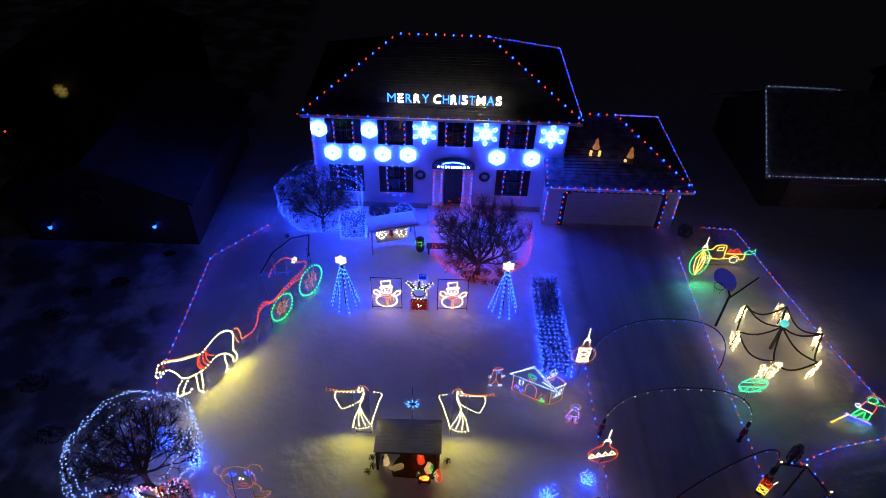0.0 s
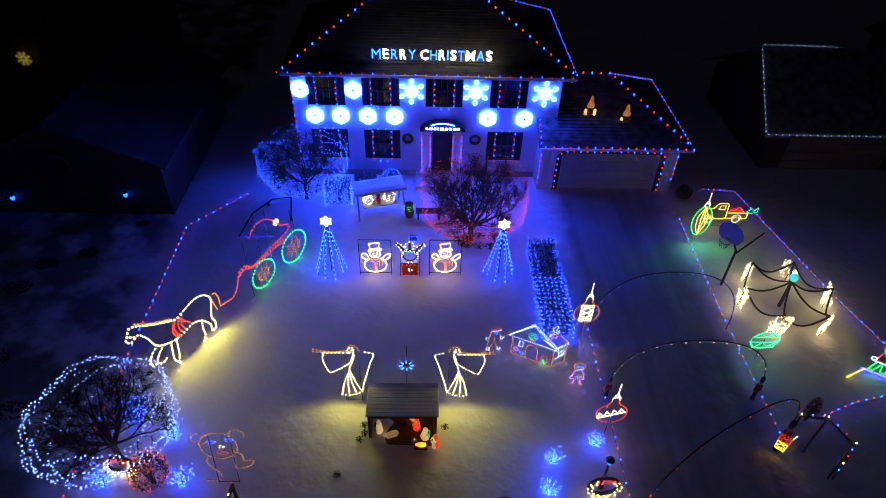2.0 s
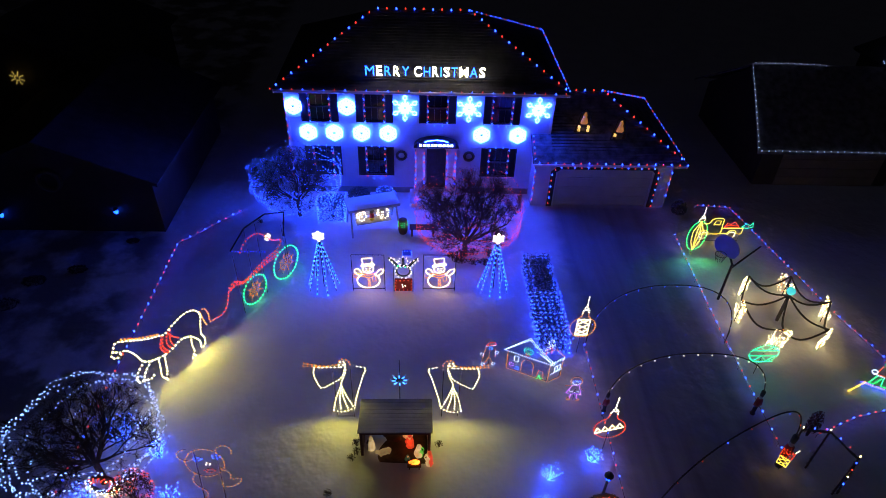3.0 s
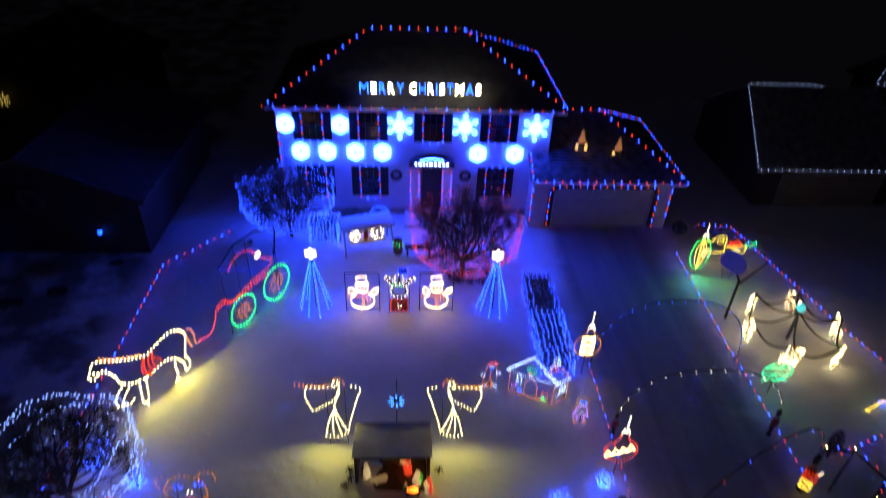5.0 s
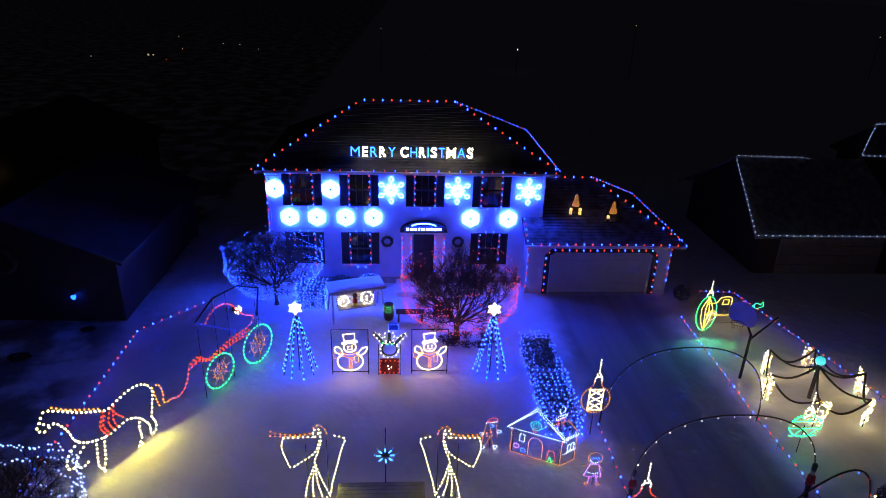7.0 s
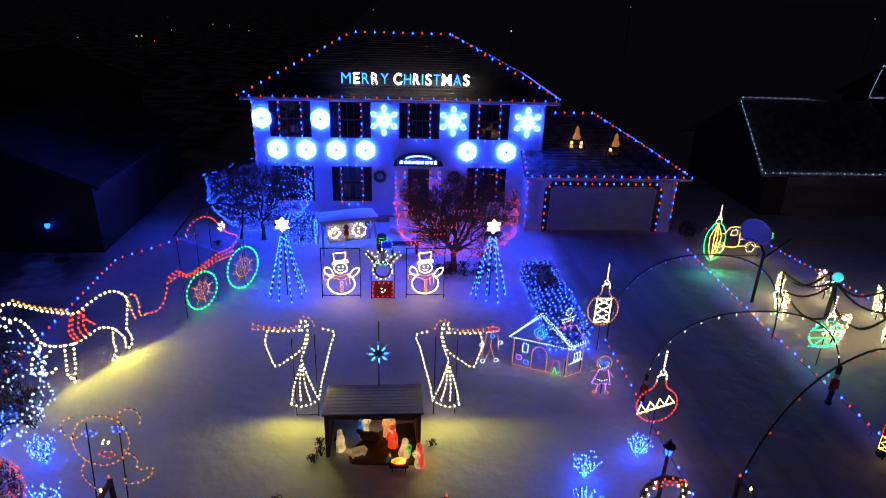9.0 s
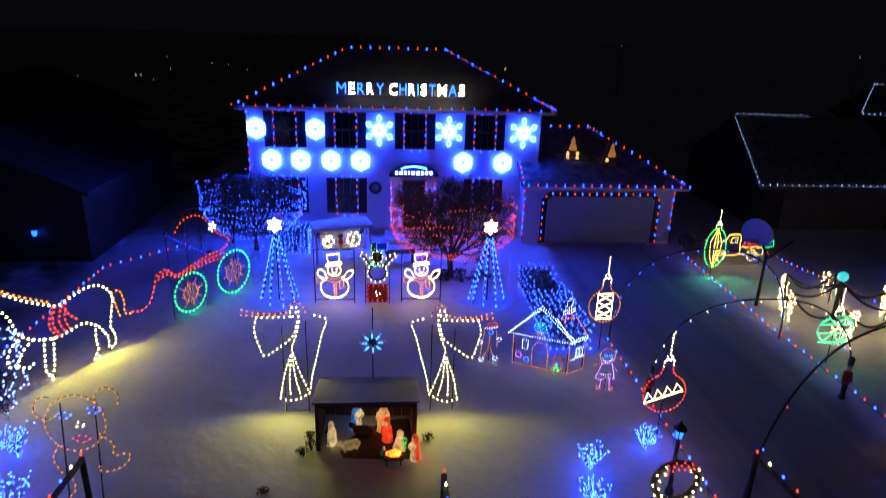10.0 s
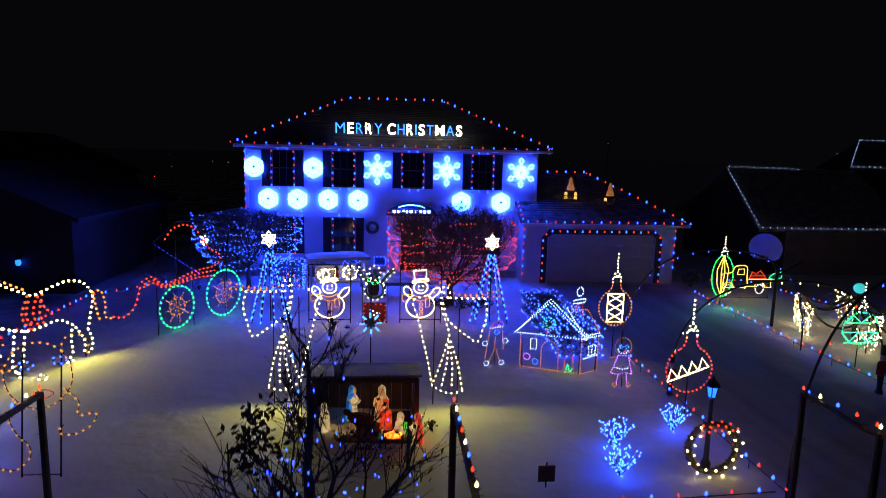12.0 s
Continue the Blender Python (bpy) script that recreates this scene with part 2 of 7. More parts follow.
class Geo:
    """Collects corners and faces of one mesh."""

    def __init__(self):
        self.v, self.f, self.m = [], [], []

    def put(self, verts, faces, slot=0):
        n = len(self.v)
        self.v += [tuple(p) for p in verts]
        self.f += [tuple(n + i for i in face) for face in faces]
        self.m += [slot] * len(faces)

    def bulb(self, p, r, long=1.0, mini=False):
        shape, faces = (OCTA, OCTAF) if mini else (ICO, ICOF)
        self.put([(p[0] + r * a, p[1] + r * b, p[2] + r * long * c) for a, b, c in shape], faces)

    def seg(self, p, q, r0, r1=None, n=5, caps=True):
        p, q = Vector(p), Vector(q)
        r1 = r0 if r1 is None else r1
        d = q - p
        if d.length < 1e-6:
            return
        a = d.orthogonal().normalized()
        b = d.normalized().cross(a)
        ring = [(a * math.cos(2 * math.pi * k / n) + b * math.sin(2 * math.pi * k / n)) for k in range(n)]
        faces = [(k, (k + 1) % n, n + (k + 1) % n, n + k) for k in range(n)]
        if caps:
            faces += [tuple(range(n))[::-1], tuple(range(n, 2 * n))]
        self.put([p + c * r0 for c in ring] + [q + c * r1 for c in ring], faces)

    def tube(self, pts, r, n=6, closed=False):
        pts = [Vector(p) for p in pts]
        k = len(pts)
        up = None
        rings = []
        for i in range(k):
            d = (pts[(i + 1) % k] - pts[i - 1]) if closed else (pts[min(i + 1, k - 1)] - pts[max(i - 1, 0)])
            d = d.normalized() if d.length > 1e-9 else Vector((0, 0, 1))
            a = d.orthogonal() if up is None else up - d * up.dot(d)
            a = a.normalized() if a.length > 1e-6 else d.orthogonal().normalized()
            up = a
            b = d.cross(a)
            rings.append([pts[i] + (a * math.cos(2 * math.pi * j / n) + b * math.sin(2 * math.pi * j / n)) * r for j in range(n)])
        faces = []
        for i in range(k if closed else k - 1):
            i2 = (i + 1) % k
            faces += [(i * n + j, i * n + (j + 1) % n, i2 * n + (j + 1) % n, i2 * n + j) for j in range(n)]
        if not closed:
            faces += [tuple(range(n))[::-1], tuple((k - 1) * n + j for j in range(n))]
        self.put([p for ring in rings for p in ring], faces)

    def box(self, x0, x1, y0, y1, z0, z1, b=0.006, slot=0):
        """A box with chamfered edges."""
        b = min(b, (x1 - x0) * 0.4, (y1 - y0) * 0.4, (z1 - z0) * 0.4)
        bm = bmesh.new()
        bmesh.ops.create_cube(bm, size=1)
        for v in bm.verts:
            v.co = ((x0, x1)[v.co.x > 0], (y0, y1)[v.co.y > 0], (z0, z1)[v.co.z > 0])
        if b > 0.0005:
            bmesh.ops.bevel(bm, geom=bm.edges[:], offset=b, segments=1, affect="EDGES")
        bm.verts.index_update()
        self.put([v.co.copy() for v in bm.verts], [[v.index for v in f.verts] for f in bm.faces], slot)
        bm.free()

    def lathe(self, profile, at=(0, 0, 0), n=12, slot=0, squash=1.0):
        vs = [(at[0] + r * math.cos(2 * math.pi * k / n), at[1] + squash * r * math.sin(2 * math.pi * k / n), at[2] + z) for r, z in profile for k in range(n)]
        fs = [(i * n + k, i * n + (k + 1) % n, (i + 1) * n + (k + 1) % n, (i + 1) * n + k) for i in range(len(profile) - 1) for k in range(n)]
        fs += [tuple(range(n))[::-1], tuple((len(profile) - 1) * n + k for k in range(n))]
        self.put(vs, fs, slot)

    def moved(self, m):
        self.v = [tuple(m @ Vector(p)) for p in self.v]
        return self

    def mesh(self, name, mats, smooth=False):
        me = bpy.data.meshes.new(name)
        me.from_pydata(self.v, [], self.f)
        for m in mats if isinstance(mats, (list, tuple)) else [mats]:
            me.materials.append(m)
        me.polygons.foreach_set("material_index", self.m)
        if smooth:
            me.polygons.foreach_set("use_smooth", [True] * len(me.polygons))
        me.update()
        return me


def part(name, geo, mats, parent=None, label="", smooth=False):
    ob = new(name, geo.mesh(name, mats, smooth))
    ob.parent = parent
    return tagged(ob, label) if label else ob


def thing(name, at, label, category, group="", turn=0):
    ob = new(name)
    ob.empty_display_size = 0.1
    ob.matrix_basis = pose(*at, 0, 0, turn)
    return tagged(ob, label, category, group)


def single(name, geo, mats, label, category, group="", at=(0, 0, 0), turn=0, smooth=False, kind=""):
    ob = new(name, geo.mesh(name, mats, smooth))
    ob.matrix_basis = pose(*at, 0, 0, turn)
    return tagged(ob, label, category, group, kind)


def spaced(pts, step, closed=False, start=0.0):
    """Points at even steps along a line."""
    pts = [Vector(p) for p in pts]
    if closed:
        pts.append(pts[0])
    out, left = [], start
    for a, b in zip(pts, pts[1:]):
        d = (b - a).length
        while left <= d and d > 0:
            out.append(a.lerp(b, left / d))
            left += step
        left -= d
    return out


def arc(cx, cy, rx, ry, a0, a1, n=16):
    return [(cx + rx * math.cos(radians(a0 + (a1 - a0) * k / n)), cy + ry * math.sin(radians(a0 + (a1 - a0) * k / n))) for k in range(n + 1)]


def curve(pts, n=6):
    """A smooth line through a few points."""
    pts = [Vector(p) for p in pts]
    ext = [pts[0] * 2 - pts[1]] + pts + [pts[-1] * 2 - pts[-2]]
    out = []
    for i in range(1, len(ext) - 2):
        a, b, c, d = ext[i - 1:i + 3]
        for k in range(n):
            t = k / n
            out.append(0.5 * (2 * b + (c - a) * t + (2 * a - 5 * b + 4 * c - d) * t * t + (3 * b - a - 3 * c + d) * t ** 3))
    return out + [pts[-1]]


def ground_z(x, y):
    dip = -0.2 * math.exp(-((x + 0.2) ** 2 / 9 + (y + 13.9) ** 2 / 4))
    return dip + 0.035 * noise.noise((x * 0.35, y * 0.35, 3.0)) + 0.012 * noise.noise((x * 1.7, y * 1.7, 8.0))


# ---- ground ----
def axis(lo, hi, fine_lo, fine_hi, step):
    a = list(np.arange(fine_lo, fine_hi + step / 2, step))
    grow, v = step, fine_lo
    before, after = [], []
    while v > lo:
        grow *= 1.5
        v -= grow
        before.append(v)
    grow, v = step, fine_hi
    while v < hi:
        grow *= 1.5
        v += grow
        after.append(v)
    return before[::-1] + a + after


gx, gy = axis(-600, 600, -20, 24, 0.2), axis(-300, 900, -22, 4, 0.2)
ground_geo = Geo()
verts = []
for yy in gy:
    for xx in gx:
        z = ground_z(xx, yy) if abs(xx) < 40 and -40 < yy < 30 else 0.0
        if 5.0 < xx < 11.5 and yy < -0.9:
            inside = min(1, max(0, (xx - 5.5) / 0.6)) * min(1, max(0, (10.95 - xx) / 0.6))
            z -= 0.05 * inside
            wander = 0.12 * noise.noise((yy * 0.3, 0, 0))
            for rut in (6.75, 8.15, 8.75, 9.9):
                z -= 0.03 * inside * math.exp(-((xx - rut - wander) / 0.16) ** 2)
        verts.append((xx, yy, z))
nx = len(gx)
faces, slots = [], []
for j in range(len(gy) - 1):
    for i in range(nx - 1):
        faces.append((j * nx + i, j * nx + i + 1, (j + 1) * nx + i + 1, (j + 1) * nx + i))
        slots.append(0)
ground_geo.v, ground_geo.f, ground_geo.m = verts, faces, slots
single("ground", ground_geo, [YARD], "snow covered lawn with a packed snow driveway", "ground", kind="structure", smooth=True)


# ---- the decorated house ----
WX0, WX1, WD, EAVE = -5.86, 5.6, 7.05, 5.12
house = thing("house", (0, 0, 0), "two storey house with pale siding and dark hip roof", "house")
WIN_UP = [(-4.44, 0.8), (-2.11, 0.8), (0.6, 0.8), (3.38, 0.8)]
WIN_LOW = [(-4.44, 0.8), (-2.11, 0.8), (3.4, 0.8)]
holes = [(c - w / 2, c + w / 2, 3.62, 4.92) for c, w in WIN_UP] + [(c - w / 2, c + w / 2, 0.98, 2.34) for c, w in WIN_LOW] + [(0.15, 1.05, 0.25, 2.3)]


def wall_cells(geo, x0, x1, z0, z1, y0, y1, openings):
    xs = sorted({x0, x1, *[h[0] for h in openings], *[h[1] for h in openings]})
    zs = sorted({z0, z1, *[h[2] for h in openings], *[h[3] for h in openings]})
    for a, b in zip(xs, xs[1:]):
        for c, d in zip(zs, zs[1:]):
            if not any(h[0] <= (a + b) / 2 <= h[1] and h[2] <= (c + d) / 2 <= h[3] for h in openings):
                geo.box(a, b, y0, y1, c, d, 0)


def lapped(geo, x0, x1, z0, z1, y, openings, step=0.15):
    """Rows of lapped boards on a wall that faces -y."""
    z = z0
    while z < z1 - 0.02:
        top = min(z + step, z1)
        cuts = sorted((h[0] - 0.04, h[1] + 0.04) for h in openings if h[2] - 0.04 < (z + top) / 2 < h[3] + 0.04)
        x = x0
        for a, b in cuts + [(x1, x1)]:
            if a > x:
                geo.put([(x, y - 0.028, z), (a, y - 0.028, z), (a, y - 0.008, top), (x, y - 0.008, top), (x, y, z), (a, y, z)],
                        [(0, 1, 2, 3), (0, 4, 5, 1)])
            x = max(x, b)
        z = top


w = Geo()
wall_cells(w, WX0, WX1, -0.1, EAVE, 0.0, 0.18, holes)
w.box(WX0, WX0 + 0.18, 0.18, WD, -0.1, EAVE, 0)
w.box(WX1 - 0.18, WX1, 0.18, WD, -0.1, EAVE, 0)
w.box(WX0 + 0.18, WX1 - 0.18, WD - 0.18, WD, -0.1, EAVE, 0)
w.box(WX0 + 0.18, WX1 - 0.18, 0.18, WD - 0.18, EAVE - 0.2, EAVE - 0.1, 0)
w.box(WX0 + 0.18, WX1 - 0.18, 0.18, WD - 0.18, 2.6, 2.75, 0)
part("wall", w, SIDING, house)
s = Geo()
lapped(s, WX0 + 0.1, WX1 - 0.1, 0.3, EAVE - 0.12, -0.001, holes)
tagged(part("siding", s, SIDING, house, "pale lapped horizontal siding boards"), kind="stuff")
for x in (WX0 - 0.02, WX1 - 0.1):
    c = Geo()
    c.box(x, x + 0.12, -0.04, -0.002, 0, EAVE - 0.12, 0.004)
    part("corner_trim", c, TRIM, house)
c = Geo()
c.box(WX0, WX1, -0.03, -0.002, -0.05, 0.295, 0.004)
part("foundation", c, node_material("concrete", (0.4, 0.4, 0.39), (0.28, 0.28, 0.28), 0.9, 3, 40, 0.4, 0.01), house)


def hip_roof(geo, x0, x1, y0, y1, z, ridge_x0, ridge_x1, ridge_z, thick=0.12):
    ym = (y0 + y1) / 2
    top = [(x0, y0, z), (x1, y0, z), (x1, y1, z), (x0, y1, z), (ridge_x0, ym, ridge_z), (ridge_x1, ym, ridge_z)]
    low = [(a, b, c - thick) for a, b, c in top[:4]]
    geo.put(top + low, [(0, 1, 5, 4), (1, 2, 5), (2, 3, 4, 5), (3, 0, 4), (6, 9, 8, 7), (0, 6, 7, 1), (1, 7, 8, 2), (2, 8, 9, 3), (3, 9, 6, 0)])


def shingle_rows(geo, a, b, c, d, rows):
    """Proud courses on the slope a-b (eave) to d-c (ridge)."""
    a, b, c, d = map(Vector, (a, b, c, d))
    n = (b - a).cross(d - a).normalized()
    if n.z < 0:
        n = -n
    for k in range(rows):
        t0, t1 = k / rows, (k + 1) / rows
        p, q = a.lerp(d, t0), b.lerp(c, t0)
        u, v = a.lerp(d, t1), b.lerp(c, t1)
        geo.put([p + n * 0.022, q + n * 0.022, v + n * 0.004, u + n * 0.004, p, q], [(0, 1, 2, 3), (4, 5, 1, 0)])


RX0, RX1, RY0, RY1, RZ = -6.2, 6.1, -0.4, 7.45, 7.24
RIDGE0, RIDGE1 = -2.22, 2.02
r = Geo()
hip_roof(r, RX0, RX1, RY0, RY1, EAVE + 0.06, RIDGE0, RIDGE1, RZ)
roof = part("roof", r, SHINGLE, house, "dark shingled hip roof")
s = Geo()
RM = (RY0 + RY1) / 2
shingle_rows(s, (RX0, RY0, EAVE + 0.06), (RX1, RY0, EAVE + 0.06), (RIDGE1, RM, RZ), (RIDGE0, RM, RZ), 26)
shingle_rows(s, (RX1, RY0, EAVE + 0.06), (RX1, RY1, EAVE + 0.06), (RIDGE1, RM, RZ), (RIDGE1, RM, RZ), 26)
shingle_rows(s, (RX0, RY1, EAVE + 0.06), (RX0, RY0, EAVE + 0.06), (RIDGE0, RM, RZ), (RIDGE0, RM, RZ), 26)
tagged(part("shingle_surface", s, SHINGLE, roof), kind="stuff")
gutter = Geo()
gutter.box(RX0, RX1, RY0 - 0.1, RY0 - 0.003, EAVE - 0.07, EAVE + 0.05, 0.02)
part("gutter", gutter, TRIM, house)


def window(cx, z0, z1, wide=0.8):
    win = new("window")
    win.parent = house
    f = Geo()
    for a, b, c, d in ((cx - wide / 2 - 0.05, cx - wide / 2, z0 - 0.05, z1 + 0.05), (cx + wide / 2, cx + wide / 2 + 0.05, z0 - 0.05, z1 + 0.05),
                       (cx - wide / 2, cx + wide / 2, z1, z1 + 0.05), (cx - wide / 2, cx + wide / 2, z0 - 0.05, z0), (cx - wide / 2, cx + wide / 2, (z0 + z1) / 2 - 0.025, (z0 + z1) / 2 + 0.025)):
        f.box(a, b, -0.05, 0.06, c, d, 0.004)
    for k in (1, 2):
        x = cx - wide / 2 + wide * k / 3
        f.box(x - 0.009, x + 0.009, 0.0, 0.03, z0, z1, 0)
    part("window_frame", f, SHUTTER, win)
    for a, b in ((z0, (z0 + z1) / 2 - 0.026), ((z0 + z1) / 2 + 0.026, z1)):
        p = Geo()
        p.box(cx - wide / 2, cx + wide / 2, 0.035, 0.045, a, b, 0)
        part("pane", p, GLASS, win)
    s = Geo()
    s.box(cx - wide / 2 - 0.08, cx + wide / 2 + 0.08, -0.09, -0.051, z0 - 0.1, z0 - 0.055, 0.006)
    part("window_sill", s, TRIM, win)
    for side in (-1, 1):
        x0 = cx + side * (wide / 2 + 0.06 + 0.17) - 0.17
        g = Geo()
        g.box(x0, x0 + 0.04, -0.065, -0.03, z0 - 0.06, z1 + 0.06, 0.004)
        g.box(x0 + 0.3, x0 + 0.34, -0.065, -0.03, z0 - 0.06, z1 + 0.06, 0.004)
        z = z0 - 0.05
        while z < z1 + 0.03:
            g.put([(x0 + 0.04, -0.055, z), (x0 + 0.3, -0.055, z), (x0 + 0.3, -0.035, z + 0.05), (x0 + 0.04, -0.035, z + 0.05), (x0 + 0.04, -0.032, z), (x0 + 0.3, -0.032, z)], [(0, 1, 2, 3), (0, 4, 5, 1)])
            z += 0.05
        part("shutter", g, SHUTTER, win, "dark louvred shutter")
    return win


for c, wd in WIN_UP:
    window(c, 3.62, 4.92, wd)
for c, wd in WIN_LOW:
    window(c, 0.98, 2.34, wd)

# front entry with its little arched gable
door = new("front_door")
door.parent = house
g = Geo()
g.box(0.17, 1.03, 0.03, 0.09, 0.27, 2.28, 0.004)
for a, b in ((0.4, 0.95), (1.05, 1.5), (1.6, 2.15)):
    for x in (0.26, 0.64):
        g.box(x, x + 0.3, 0.012, 0.028, a, b, 0.01)
part("door_leaf", g, SHUTTER, door)
g = Geo()
g.bulb((0.95, 0.0, 1.25), 0.03)
part("door_knob", g, IRON, door)
for x in (-0.42, 0.98):
    g = Geo()
    g.box(x, x + 0.56, -0.3, -0.032, 0.25, 0.4, 0.01)
    g.box(x + 0.05, x + 0.51, -0.28, -0.032, 0.4, 2.42, 0.015)
    g.box(x, x + 0.56, -0.31, -0.032, 2.42, 2.5, 0.01)
    part("entry_pillar", g, TRIM, house)
g = Geo()
arch_pts = arc(0.57, 2.52, 1.0, 0.46, 0, 180, 18)
front = [(x, -0.36, z) for x, z in arch_pts]
back = [(x, -0.03, z) for x, z in arch_pts]
n = len(front)
g.put(front + back, [tuple(range(n))[::-1], tuple(range(n, 2 * n))] + [(k, k + 1, n + k + 1, n + k) for k in range(n - 1)] + [(0, n, 2 * n - 1, n - 1)])
part("entry_pediment", g, SHUTTER, house, "dark arched board above the door")
g = Geo()
g.box(-0.6, 1.75, -1.3, -0.032, 0.02, 0.22, 0.02)
part("door_step", g, TRIM, house)
# lit name board: plain bars
name_board = thing("lit_sign", (0.57, -0.39, 2.58), "arched dark sign board with glowing white bars", "sign")
g = Geo()
g.box(-0.84, 0.84, -0.012, 0.02, -0.02, 0.24, 0.008)
part("board", g, BLUEPAINT, name_board)
x = -0.75
for k, wd in enumerate((0.13, 0.15, 0.12, 0.09, 0.17, 0.15, 0.14, 0.13, 0.13)):
    g = Geo()
    g.box(x + 0.012, x + wd - 0.012, -0.03, -0.014, 0.05, 0.165, 0.004)
    part("bar", g, L_WHITE, name_board)
    x += wd + 0.035
g = Geo()
g.tube([(px, -0.03, pz) for px, pz in arc(0, 0.12, 0.62, 0.25, 35, 145, 14)], 0.025, 6)
part("top_tube", g, L_FLAKE, name_board)

# garage
GX0, GX1, GY0, GY1, GE = 4.92, 11.1, -1.0, 5.2, 2.36
garage = thing("garage", (0, 0, 0), "attached pale garage with wide door and dark hip roof", "garage")
DX0, DX1, DZ = 5.95, 10.25, 1.95
w = Geo()
wall_cells(w, GX0, GX1, -0.1, GE, GY0, GY0 + 0.18, [(DX0, DX1, -0.1, DZ)])
w.box(GX0, GX0 + 0.18, GY0 + 0.18, -0.03, -0.1, GE, 0)
w.box(GX1 - 0.18, GX1, GY0 + 0.18, GY1, -0.1, GE, 0)
w.box(WX1 + 0.01, GX1 - 0.18, GY1 - 0.18, GY1, -0.1, GE, 0)
part("wall", w, SIDING, garage)
s = Geo()
lapped(s, GX0 + 0.1, GX1 - 0.1, 0.2, GE - 0.1, GY0 - 0.001, [(DX0 - 0.45, DX1 + 0.45, -0.1, DZ + 0.26)])
tagged(part("siding", s, SIDING, garage), kind="stuff")
gd = new("garage_door")
gd.parent = garage
for k in range(4):
    g = Geo()
    z0, z1 = 0.02 + k * DZ / 4, (k + 1) * DZ / 4 + 0.012
    g.box(DX0 - 0.02, DX1 + 0.02, GY0 + 0.08, GY0 + 0.12, z0, z1, 0.008)
    for j in range(8):
        x = DX0 + 0.08 + j * (DX1 - DX0 - 0.1) / 8
        g.box(x, x + 0.43, GY0 + 0.066, GY0 + 0.079, z0 + 0.09, z1 - 0.09, 0.006)
    part("door_section", g, DOORPAINT, gd)
g = Geo()
ya, yb = GY0 - 0.05, GY0 - 0.004
for x0, x1 in ((DX0 - 0.3, DX0 - 0.06), (DX1 + 0.06, DX1 + 0.3)):
    g.box(x0, x1, ya, yb, 0, DZ - 0.14, 0.006)
g.box(DX0 + 0.0, DX1 - 0.0, ya, yb, DZ, DZ + 0.2, 0.006)
for s1, x in ((-1, DX0), (1, DX1)):
    prof = [(x + s1 * 0.3, DZ - 0.14), (x, DZ + 0.2), (x, DZ), (x - s1 * 0.12, DZ), (x + s1 * 0.06, DZ - 0.14)]
    a = [(px, ya, pz) for px, pz in prof]
    b = [(px, yb, pz) for px, pz in prof]
    g.put(a + b, [tuple(range(5)), tuple(range(5, 10))[::-1]] + [(k, (k + 1) % 5, 5 + (k + 1) % 5, 5 + k) for k in range(5)])
part("door_trim", g, SHUTTER, garage, "dark chamfered door surround")
r = Geo()
HX0, HX1, HY0, HY1, HZ = 4.75, 11.5, -1.35, 5.45, 4.25
HM = (HY0 + HY1) / 2
e = GE + 0.06
slope = (HZ - e) / (HM - HY0)
zw = e + slope * (0.0 - HY0)
r.put([(HX0, HY0, e), (HX1, HY0, e), (HX1, HY1, e), (WX1 + 0.02, HY1, e), (WX1 + 0.02, HM, HZ), (8.25, HM, HZ), (HX0, -0.03, zw), (WX1 + 0.02, -0.03, zw),
       (HX0, HY0, e - 0.12), (HX1, HY0, e - 0.12), (HX1, HY1, e - 0.12), (HX0, -0.03, zw - 0.12)],
      [(0, 1, 5, 4, 7, 6), (1, 2, 5), (2, 3, 4, 5), (0, 8, 9, 1), (1, 9, 10, 2), (0, 6, 11, 8), (8, 11, 9), (9, 11, 10)])
groof = part("roof", r, SHINGLE, garage, "dark shingled roof with thin snow")
s = Geo()
shingle_rows(s, (WX1 + 0.03, HY0, e), (HX1, HY0, e), (8.25, HM, HZ), (WX1 + 0.03, HM, HZ), 22)
shingle_rows(s, (HX0, HY0, e), (WX1 + 0.025, HY0, e), (WX1 + 0.025, -0.04, zw), (HX0, -0.04, zw), 9)
shingle_rows(s, (HX1, HY0, e), (HX1, HY1, e), (8.25, HM, HZ), (8.25, HM, HZ), 22)
THINSNOW = node_material("shingles_under_thin_snow", (0.3, 0.31, 0.34), (0.05, 0.05, 0.055), 0.85, 3.0, 24.0, 0.6, 0.03)
tagged(part("shingle_surface", s, THINSNOW, groof), kind="stuff")
g = Geo()
g.box(HX0, HX1, HY0 - 0.1, HY0 - 0.003, GE - 0.06, GE + 0.05, 0.02)
part("gutter", g, TRIM, garage)


# ---- strings of large bulbs ----
def bulb_mesh(mat, r):
    geo = Geo()
    geo.lathe([(r * 0.45, -r * 1.1), (r * 0.95, -r * 0.55), (r, 0.0), (r * 0.72, r * 0.9), (r * 0.15, r * 1.75)], (0, 0, 0), 7)
    return geo.mesh("bulb", mat, True)


BULBS = {}
stake_geo = Geo()
stake_geo.seg((0, 0, -0.26), (0, 0, 0.0), 0.008, 0.008, 5)
STAKE = stake_geo.mesh("stake", IRON)


def big_bulb(mat, r, p, parent):
    r *= 1.08
    key = (mat.name, r)
    if key not in BULBS:
        BULBS[key] = bulb_mesh(mat, r)
    ob = new("bulb", BULBS[key])
    ob.parent = parent
    ob.location = p
    return ob


